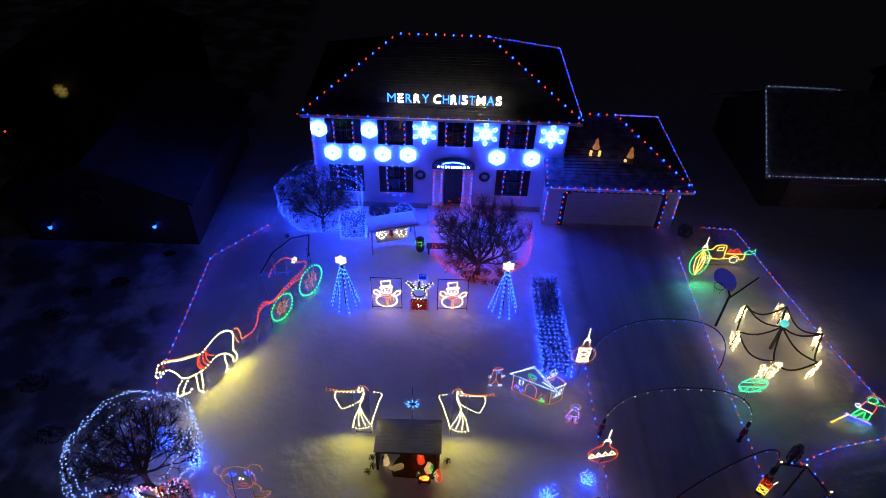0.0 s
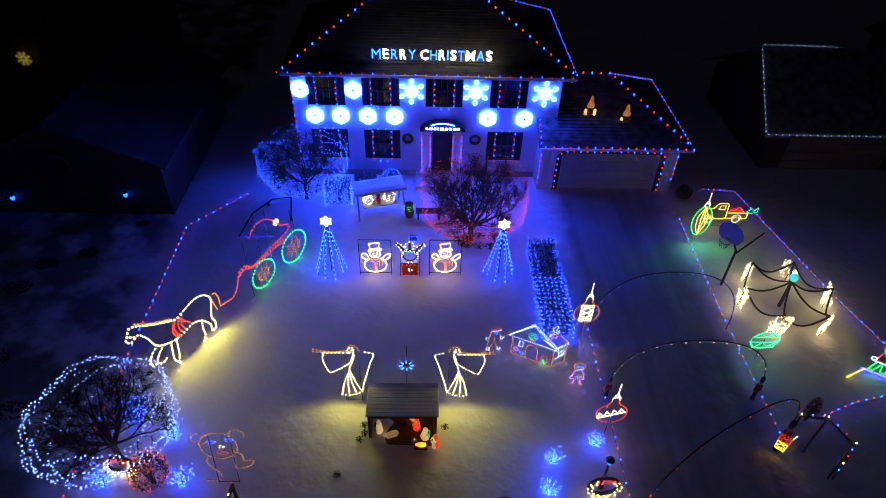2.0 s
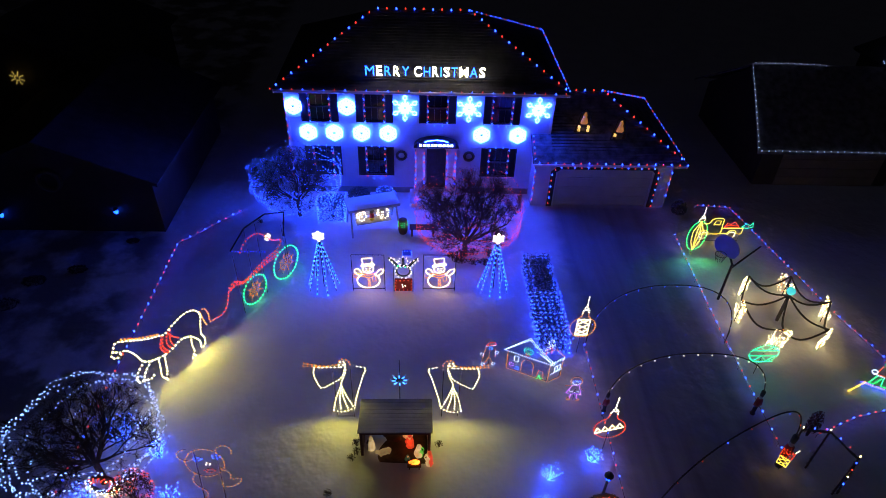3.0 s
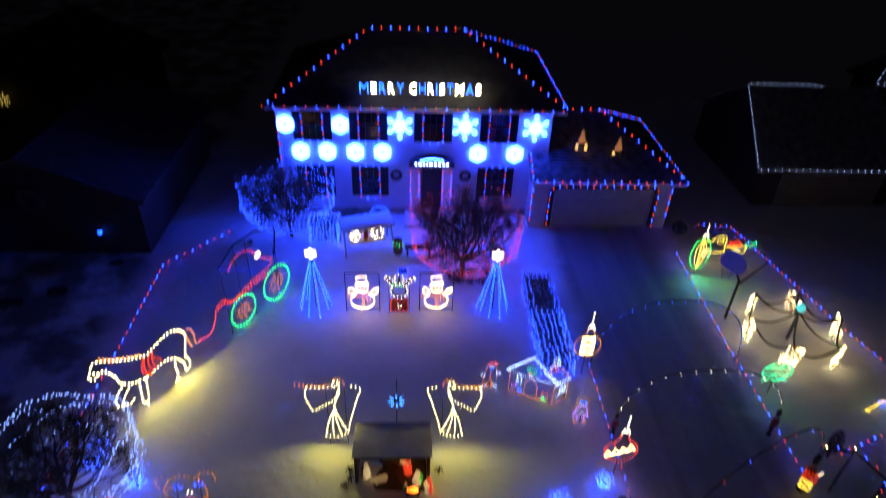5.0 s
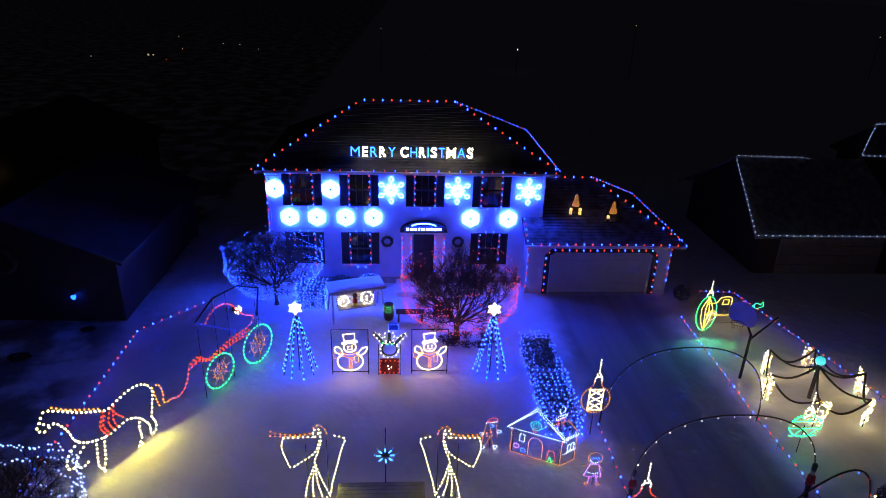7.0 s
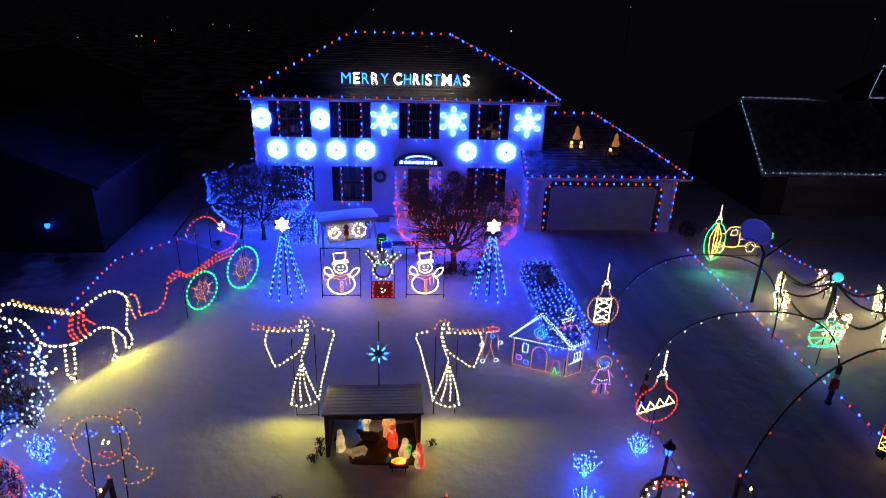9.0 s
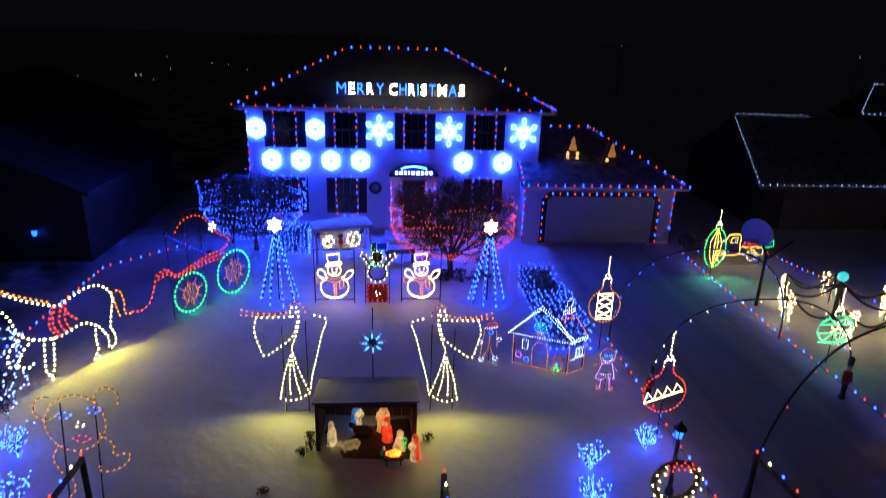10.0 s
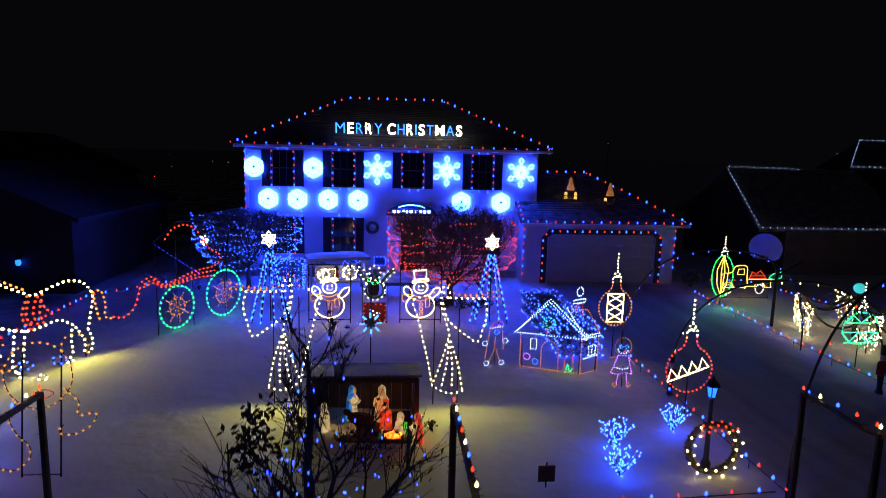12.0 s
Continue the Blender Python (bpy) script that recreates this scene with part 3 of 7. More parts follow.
def string_lights(label, lines, step, mats, r=0.034, group="house outline lights", stakes=False):
    st = thing("string_lights", (0, 0, 0), label, "lights", group)
    cable = Geo()
    k = 0
    for line in lines:
        pts = [Vector(p) for p in line]
        cable.tube(pts if not stakes else [p - Vector((0, 0, 0.05)) for p in pts], 0.008, 4)
        for p in spaced(pts, step, start=step * 0.4):
            big_bulb(mats[k % len(mats)], r, p + Vector((random.uniform(-1, 1), random.uniform(-1, 1), random.uniform(-1, 1))) * 0.008, st)
            k += 1
        if stakes:
            for p in spaced(pts, 1.5):
                stake = new("stake", STAKE)
                stake.parent, stake.location = st, (p.x, p.y, p.z - 0.04)
    part("cable", cable, CABLE, st)
    return st


RB = [L_STRINGRED, L_BLUE]
BR = [L_BLUE, L_STRINGRED]
ez = EAVE + 0.12
up = 0.06
string_lights("red and blue bulbs along the main roof ridge", [[(RIDGE0, RM, RZ + up), (RIDGE1, RM, RZ + up)]], 0.405, BR)
string_lights("red and blue bulbs down the roof hip", [[(RIDGE0 - 0.1, RM - 0.08, RZ), (RX0, RY0, ez)]], 0.42, RB)
string_lights("red and blue bulbs down the roof hip", [[(RIDGE1 + 0.1, RM - 0.08, RZ), (RX1, RY0, ez)]], 0.42, RB)
string_lights("red and blue bulbs along the front gutter", [[(RX0 - 0.25, RY0 - 0.1, ez - 0.02), (RX1 + 0.15, RY0 - 0.1, ez - 0.02)]], 0.435, RB, 0.024)
string_lights("blue bulbs along the side eave and rear hip", [[(RX1, RY0, ez), (RX1, RY1, ez)], [(RX1, RY1, ez), (RIDGE1, RM, RZ + up)]], 0.36, [L_BLUE, L_BLUE, L_BLUE, L_STRINGRED], 0.024)
string_lights("blue and red bulbs up the house corner", [[(WX0 - 0.02, -0.08, 0.5), (WX0 - 0.02, -0.08, EAVE - 0.2)]], 0.305, BR, 0.027)


def window_lights(label, c, half, z0, z1, first, second, rows, below):
    """Alternate bulbs up both sides of a window, with blue ones over and under it."""
    st = thing("string_lights", (0, 0, 0), label, "lights", "window lights")
    cable = Geo()
    cable.tube([(c - half, -0.1, z0), (c - half, -0.1, z1), (c + half, -0.1, z1), (c + half, -0.1, z0)], 0.006, 4)
    part("cable", cable, CABLE, st)
    for side in (-1, 1):
        for k in range(rows):
            p = Vector((c + side * half + random.uniform(-0.015, 0.015), -0.11, z1 - 0.1 - (z1 - z0 - 0.2) * k / (rows - 1) + random.uniform(-0.02, 0.02)))
            big_bulb(second if k % 2 else first, 0.028, p, st)
        big_bulb(L_BLUE, 0.03, Vector((c + side * 0.17, -0.11, z1 + 0.02)), st)
        if below:
            big_bulb(L_BLUE, 0.03, Vector((c + side * 0.17 + 0.04, -0.12, z0 - 0.02)), st)


for c, wd in WIN_UP:
    window_lights("red and blue bulbs framing an upper window", c, wd / 2 + 0.02, 3.52, 5.0, L_STRINGRED, L_BLUE, 6, True)
for c, wd in WIN_LOW:
    window_lights("blue and red bulbs framing a lower window", c, wd / 2 + 0.02, 0.82, 2.44, L_BLUE, L_STRINGRED, 6, c < 3)
for x in (-0.34, 0.04, 1.06, 1.44):
    string_lights("red and blue bulbs up an entry pillar", [[(x, -0.33, 0.4), (x, -0.33, 2.45)]], 0.22, RB, 0.028, "entry lights")
gz = GE + 0.12
string_lights("red and blue bulbs along the garage gutter", [[(HX0 + 0.1, HY0 - 0.1, gz), (HX1, HY0 - 0.1, gz)]], 0.36, BR, 0.03)
string_lights("red and blue bulbs down the garage roof hip", [[(6.4, HM, HZ + 0.06), (8.25, HM, HZ + 0.06)], [(8.3, HM - 0.06, HZ + 0.03), (HX1, HY0, gz)]], 0.405, BR)
string_lights("blue bulbs along the garage side eave and rear hip", [[(HX1, HY0 + 0.3, gz), (HX1, HY1, gz)], [(HX1, HY1, gz), (8.25, HM, HZ + 0.06)]], 0.37, [L_BLUE, L_STRINGRED, L_BLUE], 0.026)
string_lights("blue and red bulbs on the garage corner", [[(HX0 + 0.08, -0.12, zw + 0.05), (HX0 + 0.08, HY0, gz)], [(GX0 + 0.02, GY0 - 0.05, GE - 0.1), (GX0 + 0.02, GY0 - 0.05, 0.1)]], 0.295, BR, 0.03)
string_lights("blue and red bulbs on the garage corner", [[(GX1 - 0.02, GY0 - 0.05, GE - 0.1), (GX1 - 0.02, GY0 - 0.05, 0.4)]], 0.295, RB, 0.03)
string_lights("blue and red bulbs round the garage door", [[(DX0 - 0.24, ya - 0.04, 0.08), (DX0 - 0.24, ya - 0.04, DZ - 0.14), (DX0 + 0.0, ya - 0.04, DZ + 0.12), (DX1 - 0.0, ya - 0.04, DZ + 0.12), (DX1 + 0.24, ya - 0.04, DZ - 0.14), (DX1 + 0.24, ya - 0.04, 0.08)]],
              0.298, RB, 0.03)


def gline(pts, h=0.2):
    out = []
    for a, b in zip(pts, pts[1:]):
        n = max(2, int(math.dist(a, b) / 0.8))
        out += [(a[0] + (b[0] - a[0]) * k / n, a[1] + (b[1] - a[1]) * k / n) for k in range(n)]
    out.append(pts[-1])
    return [(x, y, ground_z(x, y) + h) for x, y in out]


GROUND = "lawn edge lights"
string_lights("red and blue bulbs staked along the lawn edge", [gline([(-7.9, -1.9), (-9.95, -4.3), (-9.75, -17.5)])], 0.35, RB, 0.028, GROUND, True)
string_lights("red and blue bulbs staked beside the driveway", [gline([(5.6, -9.7), (5.55, -16.8)])], 0.36, BR, 0.023, GROUND, True)
string_lights("red and blue bulbs staked beside the driveway", [gline([(10.85, -3.3), (10.68, -9.0), (10.65, -14.0)])], 0.33, BR, 0.025, GROUND, True)
string_lights("red and blue bulbs staked along the side boundary", [gline([(12.6, -1.05), (14.1, -1.2), (14.45, -3.1), (15.3, -8.0), (16.3, -11.6), (17.2, -14.5)])], 0.25, RB, 0.024, GROUND, True)
string_lights("red and blue bulbs staked along the street front", [gline([(12.0, -13.5), (13.6, -12.85), (17.5, -12.0)])], 0.29, RB, 0.025, GROUND, True)
string_lights("red and blue bulbs staked along the street front", [gline([(-4.7, -16.8), (0.4, -16.95), (5.4, -16.65)])], 0.42, RB, 0.021, GROUND, True)


# ---- garlanded posts and beams at the street ----
def post_beam(x, y, h, length, label, lean=0.0, thick=0.008, mats=(L_RED, L_WARMBIG, L_BLUE)):
    z = ground_z(x, y)
    t = thing("garland_post", (x, y, z), label, "post", "street garland posts")
    g = Geo()
    g.seg((0, 0, -0.1), (0, 0, h), 0.05 if thick > 0.025 else 0.026, 0.045 if thick > 0.025 else 0.024, 8)
    part("post", g, PALEWOOD if thick < 0.02 else BARK, t)
    g = Geo()
    g.tube([(lean * k / 6, -length * k / 6, h - 0.03 + 0.03 * math.sin(k)) for k in range(7)], thick, 7)
    if thick > 0.02:
        for _ in range(420):
            u, v = random.random(), Vector((random.gauss(0, 1), random.gauss(0, 1), random.gauss(0, 1))).normalized()
            c = Vector((0, 0, h * u)) if random.random() < 0.4 else Vector((lean * u, -length * u, h - 0.02))
            s1 = v.orthogonal().normalized() * 0.008
            g.put([c + s1, c - s1, c + v * random.uniform(0.06, 0.1)], [(0, 1, 2)])
    part("beam", g, GARLAND, t)
    for k, p in enumerate(spaced([(0, 0, h + 0.08), (lean, -length, h + 0.08)], 0.3)):
        big_bulb(mats[k % len(mats)], 0.019, p, t)
    return t


post_beam(-4.9, -16.5, 1.75, 4.5, "garland wrapped post with beam and coloured bulbs", thick=0.045)
post_beam(0.52, -17.1, 1.75, 2.6, "garland wrapped post with beam and coloured bulbs", thick=0.04)
post_beam(5.5, -16.85, 1.75, 1.25, "garland wrapped post with beam and coloured bulbs", 0.12, thick=0.03, mats=(L_RED, L_WARMBIG, L_BLUE, L_RED))
post_beam(5.66, -18.05, 1.72, 3.5, "garland wrapped post with beam and coloured bulbs", -0.6, thick=0.03, mats=(L_WARMBIG, L_BLUE, L_RED))
for px, py, pl, plean in ((10.45, -14.45, 0.08, 0.73), (11.18, -14.53, 0.84, 0.34), (11.52, -15.37, 0.98, -1.12)):
    post_beam(px, py, 1.75, pl, "thin dark post with beam of coloured bulbs", plean, thick=0.021, mats=(L_WARMBIG, L_BLUE, L_STRINGRED))


# ---- arches over the driveway ----
def drive_arch(x0, y0, x1, y1, h, mats, label, step=0.42):
    t = thing("garland_arch", (x0, y0, ground_z(x0, y0)), label, "arch", "driveway arches")
    d = Vector((x1 - x0, y1 - y0, 0))
    pts = []
    for k in range(29):
        a = math.pi * k / 28
        u = 0.5 - 0.5 * math.copysign(abs(math.cos(a)) ** 0.85, math.cos(a))
        pts.append(d * u + Vector((0, 0, h * math.sin(a) ** 0.75)))
    pts[0].z = pts[-1].z = -0.05
    g = Geo()
    g.tube(pts, 0.02, 6)
    for k in range(900):
        i = random.randrange(len(pts) - 1)
        p = pts[i].lerp(pts[i + 1], random.random())
        v = Vector((random.gauss(0, 1), random.gauss(0, 1), random.gauss(0, 1))).normalized()
        s1 = v.orthogonal().normalized() * 0.006
        tip = p + v * 0.036
        g.put([p + s1, p - s1, tip], [(0, 1, 2)])
    part("hoop", g, GARLAND, t)
    k = 0
    for p in spaced(pts, step, start=1.0):
        if p.z > 0.5:
            big_bulb(mats[k % len(mats)], 0.013, p + Vector((0, -0.03, -0.045)), t)
            k += 1
    for q in (pts[0], pts[-1]):
        g = Geo()
        g.seg((q.x, q.y, -0.1), (q.x, q.y, 0.55), 0.02, 0.02, 6)
        part("stake", g, IRON, t)
    return t


drive_arch(5.75, -9.55, 10.72, -9.55, 2.7, [L_BLUE], "dark garland arch with blue bulbs over driveway")
drive_arch(5.75, -12.3, 10.72, -12.3, 2.45, [L_STAR], "dark garland arch with white bulbs over driveway")
drive_arch(5.55, -16.68, 10.72, -14.15, 3.2, [L_RED, L_BLUE, L_RED], "dark garland arch with red bulbs over driveway", 0.8)


# ---- wire frame light displays ----
def half_bulb(lights, sockets, p, n, r):
    """A lamp that shines forward out of a dark socket."""
    a = n.orthogonal().normalized()
    b = n.cross(a)
    ring = [a * math.cos(math.pi * k / 3) + b * math.sin(math.pi * k / 3) for k in range(6)]
    lights.put([p + c * r for c in ring] + [p + c * r * 0.8 + n * r * 0.8 for c in ring] + [p + n * r * 1.4],
               [(k, (k + 1) % 6, 6 + (k + 1) % 6, 6 + k) for k in range(6)] + [(6 + k, 6 + (k + 1) % 6, 12) for k in range(6)])
    q = p - n * 0.003
    sockets.put([q + c * r * 1.12 for c in ring] + [q - n * r * 1.3], [tuple(range(6))] + [((k + 1) % 6, k, 6) for k in range(6)])


def display(name, label, category, at, d, strokes, poles=(), group="", r=0.022, step=0.075, rail=True, fine=None):
    """strokes: (material, points as (along, up), closed, rope). poles: (along, height). fine: a material with a closer step and smaller bulbs."""
    d = Vector((d[0], d[1], 0)).normalized()
    n = Vector((d.y, -d.x, 0))
    t = thing(name, (at[0], at[1], at[2] if len(at) > 2 else ground_z(*at)), label, category, group)
    wire, sockets, by = Geo(), Geo(), {}
    for mat, pts, closed, rope in strokes:
        p3 = [d * p[0] + Vector((0, 0, p[1])) for p in pts]
        if closed:
            p3c = p3 + [p3[0]]
        else:
            p3c = p3
        wire.tube([p - n * 0.02 for p in p3c], 0.007, 4)
        lights = by.setdefault((mat.name, rope), (mat, Geo()))[1]
        if rope:
            lights.tube(p3c, rope * 0.8, 6)
        else:
            gap, size = (fine[1], fine[2]) if fine and mat == fine[0] else (step, r)
            for p in spaced(p3c, gap):
                half_bulb(lights, sockets, p, n, size)
    part("wire", wire, IRON, t)
    if sockets.f:
        tagged(part("sockets", sockets, CABLE, t), kind="stuff")
    for (mname, rope), (mat, geo) in by.items():
        tagged(part(mname.replace("_bulb", "_strand"), geo, mat, t), kind="stuff")
    for u, h in poles:
        g = Geo()
        p = d * u - n * 0.03
        g.seg((p.x, p.y, -0.15), (p.x, p.y, h), 0.014, 0.012, 6)
        part("pole", g, IRON, t)
    if len(poles) > 1 and rail:
        g = Geo()
        for z in (0.04,):
            a, b = d * poles[0][0] - n * 0.03, d * poles[-1][0] - n * 0.03
            g.seg((a.x, a.y, z), (b.x, b.y, z), 0.01, 0.01, 5)
        part("ground_bar", g, IRON, t)
    return t


def circle(cx, cy, rx, ry=None, n=24):
    return arc(cx, cy, rx, ry or rx, 0, 360, n)[:-1]


def cv(*pts):
    return [(p.x, p.y) for p in curve([(a, b, 0) for a, b in pts])]


# horse and carriage
HD = (0.503, 0.864)
horse = [
    (L_WARM, cv((-1.3, 2.5), (-1.15, 2.72), (-0.85, 2.55), (-0.4, 2.2), (0.1, 1.9), (0.34, 1.8), (0.7, 1.9), (1.1, 1.98), (1.45, 1.88), (1.68, 1.55), (1.6, 1.1), (1.52, 0.75)), False, False),
    (L_WARM, cv((-1.3, 2.5), (-1.1, 2.3), (-0.95, 2.25), (-0.75, 1.9), (-0.6, 1.45), (-0.3, 1.2), (0.15, 1.05), (0.5, 1.08), (0.83, 1.13), (1.15, 0.95), (1.3, 0.75)), False, False),
    (L_WARM, cv((1.52, 0.75), (1.62, 0.45), (1.55, 0.2), (1.42, 0.22)), False, False),
    (L_WARM, cv((1.3, 0.75), (1.42, 0.5), (1.4, 0.22)), False, False),
    (L_WARM, cv((1.15, 0.95), (1.1, 0.6), (1.12, 0.3), (0.98, 0.1), (1.15, 0.1)), False, False),
    (L_WARM, cv((0.1, 1.05), (0.05, 0.7), (0.0, 0.35), (-0.12, 0.1), (0.05, 0.08)), False, False),
    (L_WARM, cv((-0.12, 1.12), (-0.16, 0.75), (-0.2, 0.35), (-0.08, 0.12)), False, False),
    (L_WARM, cv((-0.35, 1.22), (-0.6, 1.05), (-0.75, 0.75), (-0.5, 0.6), (-0.42, 0.68)), False, False),
    (L_WARM, cv((-0.55, 1.4), (-0.85, 1.2), (-0.95, 0.85), (-0.72, 0.72)), False, False),
    (L_WARM, cv((-1.3, 2.5), (-1.38, 2.35), (-1.22, 2.2), (-1.05, 2.3)), False, False),
    (L_AMBER, cv((-0.95, 2.72), (-0.6, 2.42), (-0.2, 2.16), (0.2, 1.92)), False, False),
    (L_AMBER, cv((1.7, 1.6), (1.9, 1.6), (2.0, 1.25), (1.98, 0.95), (2.2, 0.85)), False, False),
    (L_AMBER, cv((1.72, 1.45), (1.78, 1.1), (1.85, 0.85)), False, False),
    (L_RED, cv((0.25, 1.8), (0.15, 1.4), (0.28, 1.05)), False, False),
    (L_RED, cv((0.4, 1.78), (0.3, 1.4), (0.42, 1.05)), False, False),
    (L_RED, cv((0.52, 1.78), (0.44, 1.4), (0.54, 1.06)), False, False),
    (L_RED, cv((0.42, 1.75), (0.55, 1.5), (0.78, 1.22)), False, False),
    (L_RED, cv((0.2, 1.8), (0.06, 1.4), (0.2, 1.06)), False, False),
]
display("horse_display", "wire horse outlined in warm white lights with red harness", "light display", (-8.14, -11.2, ground_z(-8.14, -11.2) - 0.07), HD, horse, [(1.45, 0.6), (0.0, 0.5)], r=0.031, step=0.13, rail=False)
carriage = [
    (L_GREEN, circle(4.12, 0.66, 0.58), True, False), (L_GREEN, circle(5.84, 0.73, 0.68), True, False),
    (L_RED, cv((3.05, 1.55), (3.35, 1.62), (3.7, 1.35), (4.1, 1.42), (4.8, 1.55), (5.5, 1.6), (5.75, 1.85), (5.35, 2.1), (5.1, 2.4)), False, False),
    (L_RED, cv((3.1, 1.4), (3.4, 1.45), (3.7, 1.28), (4.2, 1.3), (4.9, 1.35), (5.45, 1.3)), False, False),
    (L_RED, cv((3.12, 1.48), (3.4, 1.53), (3.7, 1.31), (4.2, 1.36), (4.9, 1.45), (5.5, 1.45)), False, False),
    (L_RED, cv((5.1, 2.4), (4.8, 2.75), (4.45, 2.88), (4.05, 2.8), (3.75, 2.5)), False, False),
    (L_DEEPRED, cv((2.2, 0.82), (2.5, 0.75), (2.8, 0.95), (3.02, 1.5)), False, False),
    (L_STAR, circle(5.13, 2.38, 0.07, n=8), True, False), (L_STAR, circle(5.13, 2.38, 0.13, n=8), True, False),
]
for cx, cz, rr in ((4.12, 0.66, 0.42), (5.84, 0.73, 0.5)):
    for k in range(8):
        a = k * math.pi / 4 + 0.2
        carriage.append((L_AMBER, [(cx + 0.12 * math.cos(a), cz + 0.12 * math.sin(a)), (cx + rr * math.cos(a), cz + rr * math.sin(a))], False, False))
    carriage.append((L_AMBER, circle(cx, cz, 0.03, n=6), True, False))
    carriage.append((L_AMBER, circle(cx, cz, rr * 0.62, n=20), True, False))
display("carriage_display", "wire carriage in red lights with green wheels", "light display", (-8.14, -11.2), HD, carriage, [(3.5, 2.6), (4.7, 3.2), (5.9, 2.4)], r=0.028, step=0.145, rail=False, fine=(L_AMBER, 0.1, 0.018))


hood = display("carriage_hood_display", "dark carriage hood frame dotted with dim blue lights", "light display", (-8.57, -10.95), HD, [
    (L_DIMBLUE, [(5.35, 1.35), (3.82, 2.4), (4.6, 2.9), (5.65, 2.88), (6.6, 2.4), (6.4, 1.4)], False, False)], [(4.6, 2.9), (6.5, 2.0)], r=0.018, step=0.16, rail=False)
g = Geo()
hd = Vector((HD[0], HD[1], 0)).normalized()
g.tube([hd * u + Vector((0, 0, z)) for u, z in ((3.82, 2.4), (4.6, 2.9), (5.65, 2.88), (6.6, 2.4), (6.4, 1.4))], 0.03, 6)
part("hood_frame", g, IRON, hood)


# trumpeting angels
def angel(m, at, label):
    def f(*pts):
        return [(m * a, b) for a, b in cv(*pts)]
    st = [
        (L_WARM, f((0.1, 2.42), (0.16, 2.25), (0.1, 1.95), (-0.02, 1.6), (0.0, 1.45)), False, False),
        (L_WARM, f((-0.72, 2.3), (-0.78, 2.0), (-0.7, 1.65), (-0.6, 1.4), (-0.35, 1.55), (0.0, 1.85), (0.12, 2.2)), False, False),
        (L_WARM, f((-0.72, 2.3), (-0.4, 2.3), (0.05, 2.32)), False, False),
        (L_WARM, f((0.48, 2.35), (0.72, 2.25), (0.62, 1.9), (0.5, 1.4), (0.38, 0.9), (0.32, 0.5)), False, False),
        (L_WARM, f((0.0, 1.45), (0.12, 1.0), (0.3, 0.5)), False, False),
        (L_WARM, f((-0.02, 1.4), (0.02, 0.9), (0.12, 0.42)), False, False),
        (L_WARM, f((-0.04, 1.4), (-0.1, 0.9), (-0.1, 0.38)), False, False),
        (L_WARM, f((-0.06, 1.4), (-0.22, 0.9), (-0.32, 0.36)), False, False),
        (L_WARM, f((-0.32, 0.36), (-0.1, 0.3), (0.12, 0.36), (0.32, 0.5)), False, False),
        (L_WARM, f((0.03, 2.32), (-0.02, 2.46), (0.08, 2.56), (0.16, 2.46), (0.1, 2.34)), False, False),
        (L_TRUMPET, f((-1.0, 2.48), (-0.7, 2.4), (-0.3, 2.38), (0.0, 2.44)), False, False),
        (L_TRUMPET, f((-1.02, 2.36), (-0.7, 2.34), (-0.3, 2.34)), False, False),
        (L_TRUMPET, f((0.0, 2.58), (0.1, 2.66), (0.24, 2.58), (0.3, 2.42)), False, False),
    ]
    return display("angel_display", label, "light display", at, (1, 0), st, [(-0.22 * m, 2.1), (0.28 * m, 2.2)], "trumpeting angels", r=0.021, step=0.115)


angel(1, (-2.36, -12.7), "wire angel with trumpet outlined in warm white lights")
angel(-1, (0.88, -12.62, -0.2), "wire angel with trumpet outlined in warm white lights")


def display_lamps(at, d, spots, watts, colour, soft=0.05):
    """Added spots that stand for the forward throw of a display's many small lamps."""
    d = Vector((d[0], d[1], 0)).normalized()
    n = Vector((d.y, -d.x, 0))
    for u, z in spots:
        data = bpy.data.lights.new("display_lamp", "SPOT")
        data.energy, data.color, data.spot_size, data.spot_blend, data.shadow_soft_size = watts, colour, radians(176), 0.25, soft
        p = Vector((at[0], at[1], 0)) + d * u + n * 0.05 + Vector((0, 0, z))
        ob = new("display_lamp", data)
        ob.matrix_basis = look(p, p + n)


YELLOWISH = (1.0, 0.9, 0.09)
display_lamps((-8.14, -11.2), HD, ((-0.9, 1.9), (-0.1, 0.7), (0.6, 1.2), (1.05, 0.4), (1.5, 0.6)), 14, YELLOWISH)
for x in (-2.36, 0.88):
    display_lamps((x, -12.66), (1, 0), ((-0.3, 0.6), (0.3, 0.9), (0.0, 1.6)), 16, YELLOWISH, 0.2)


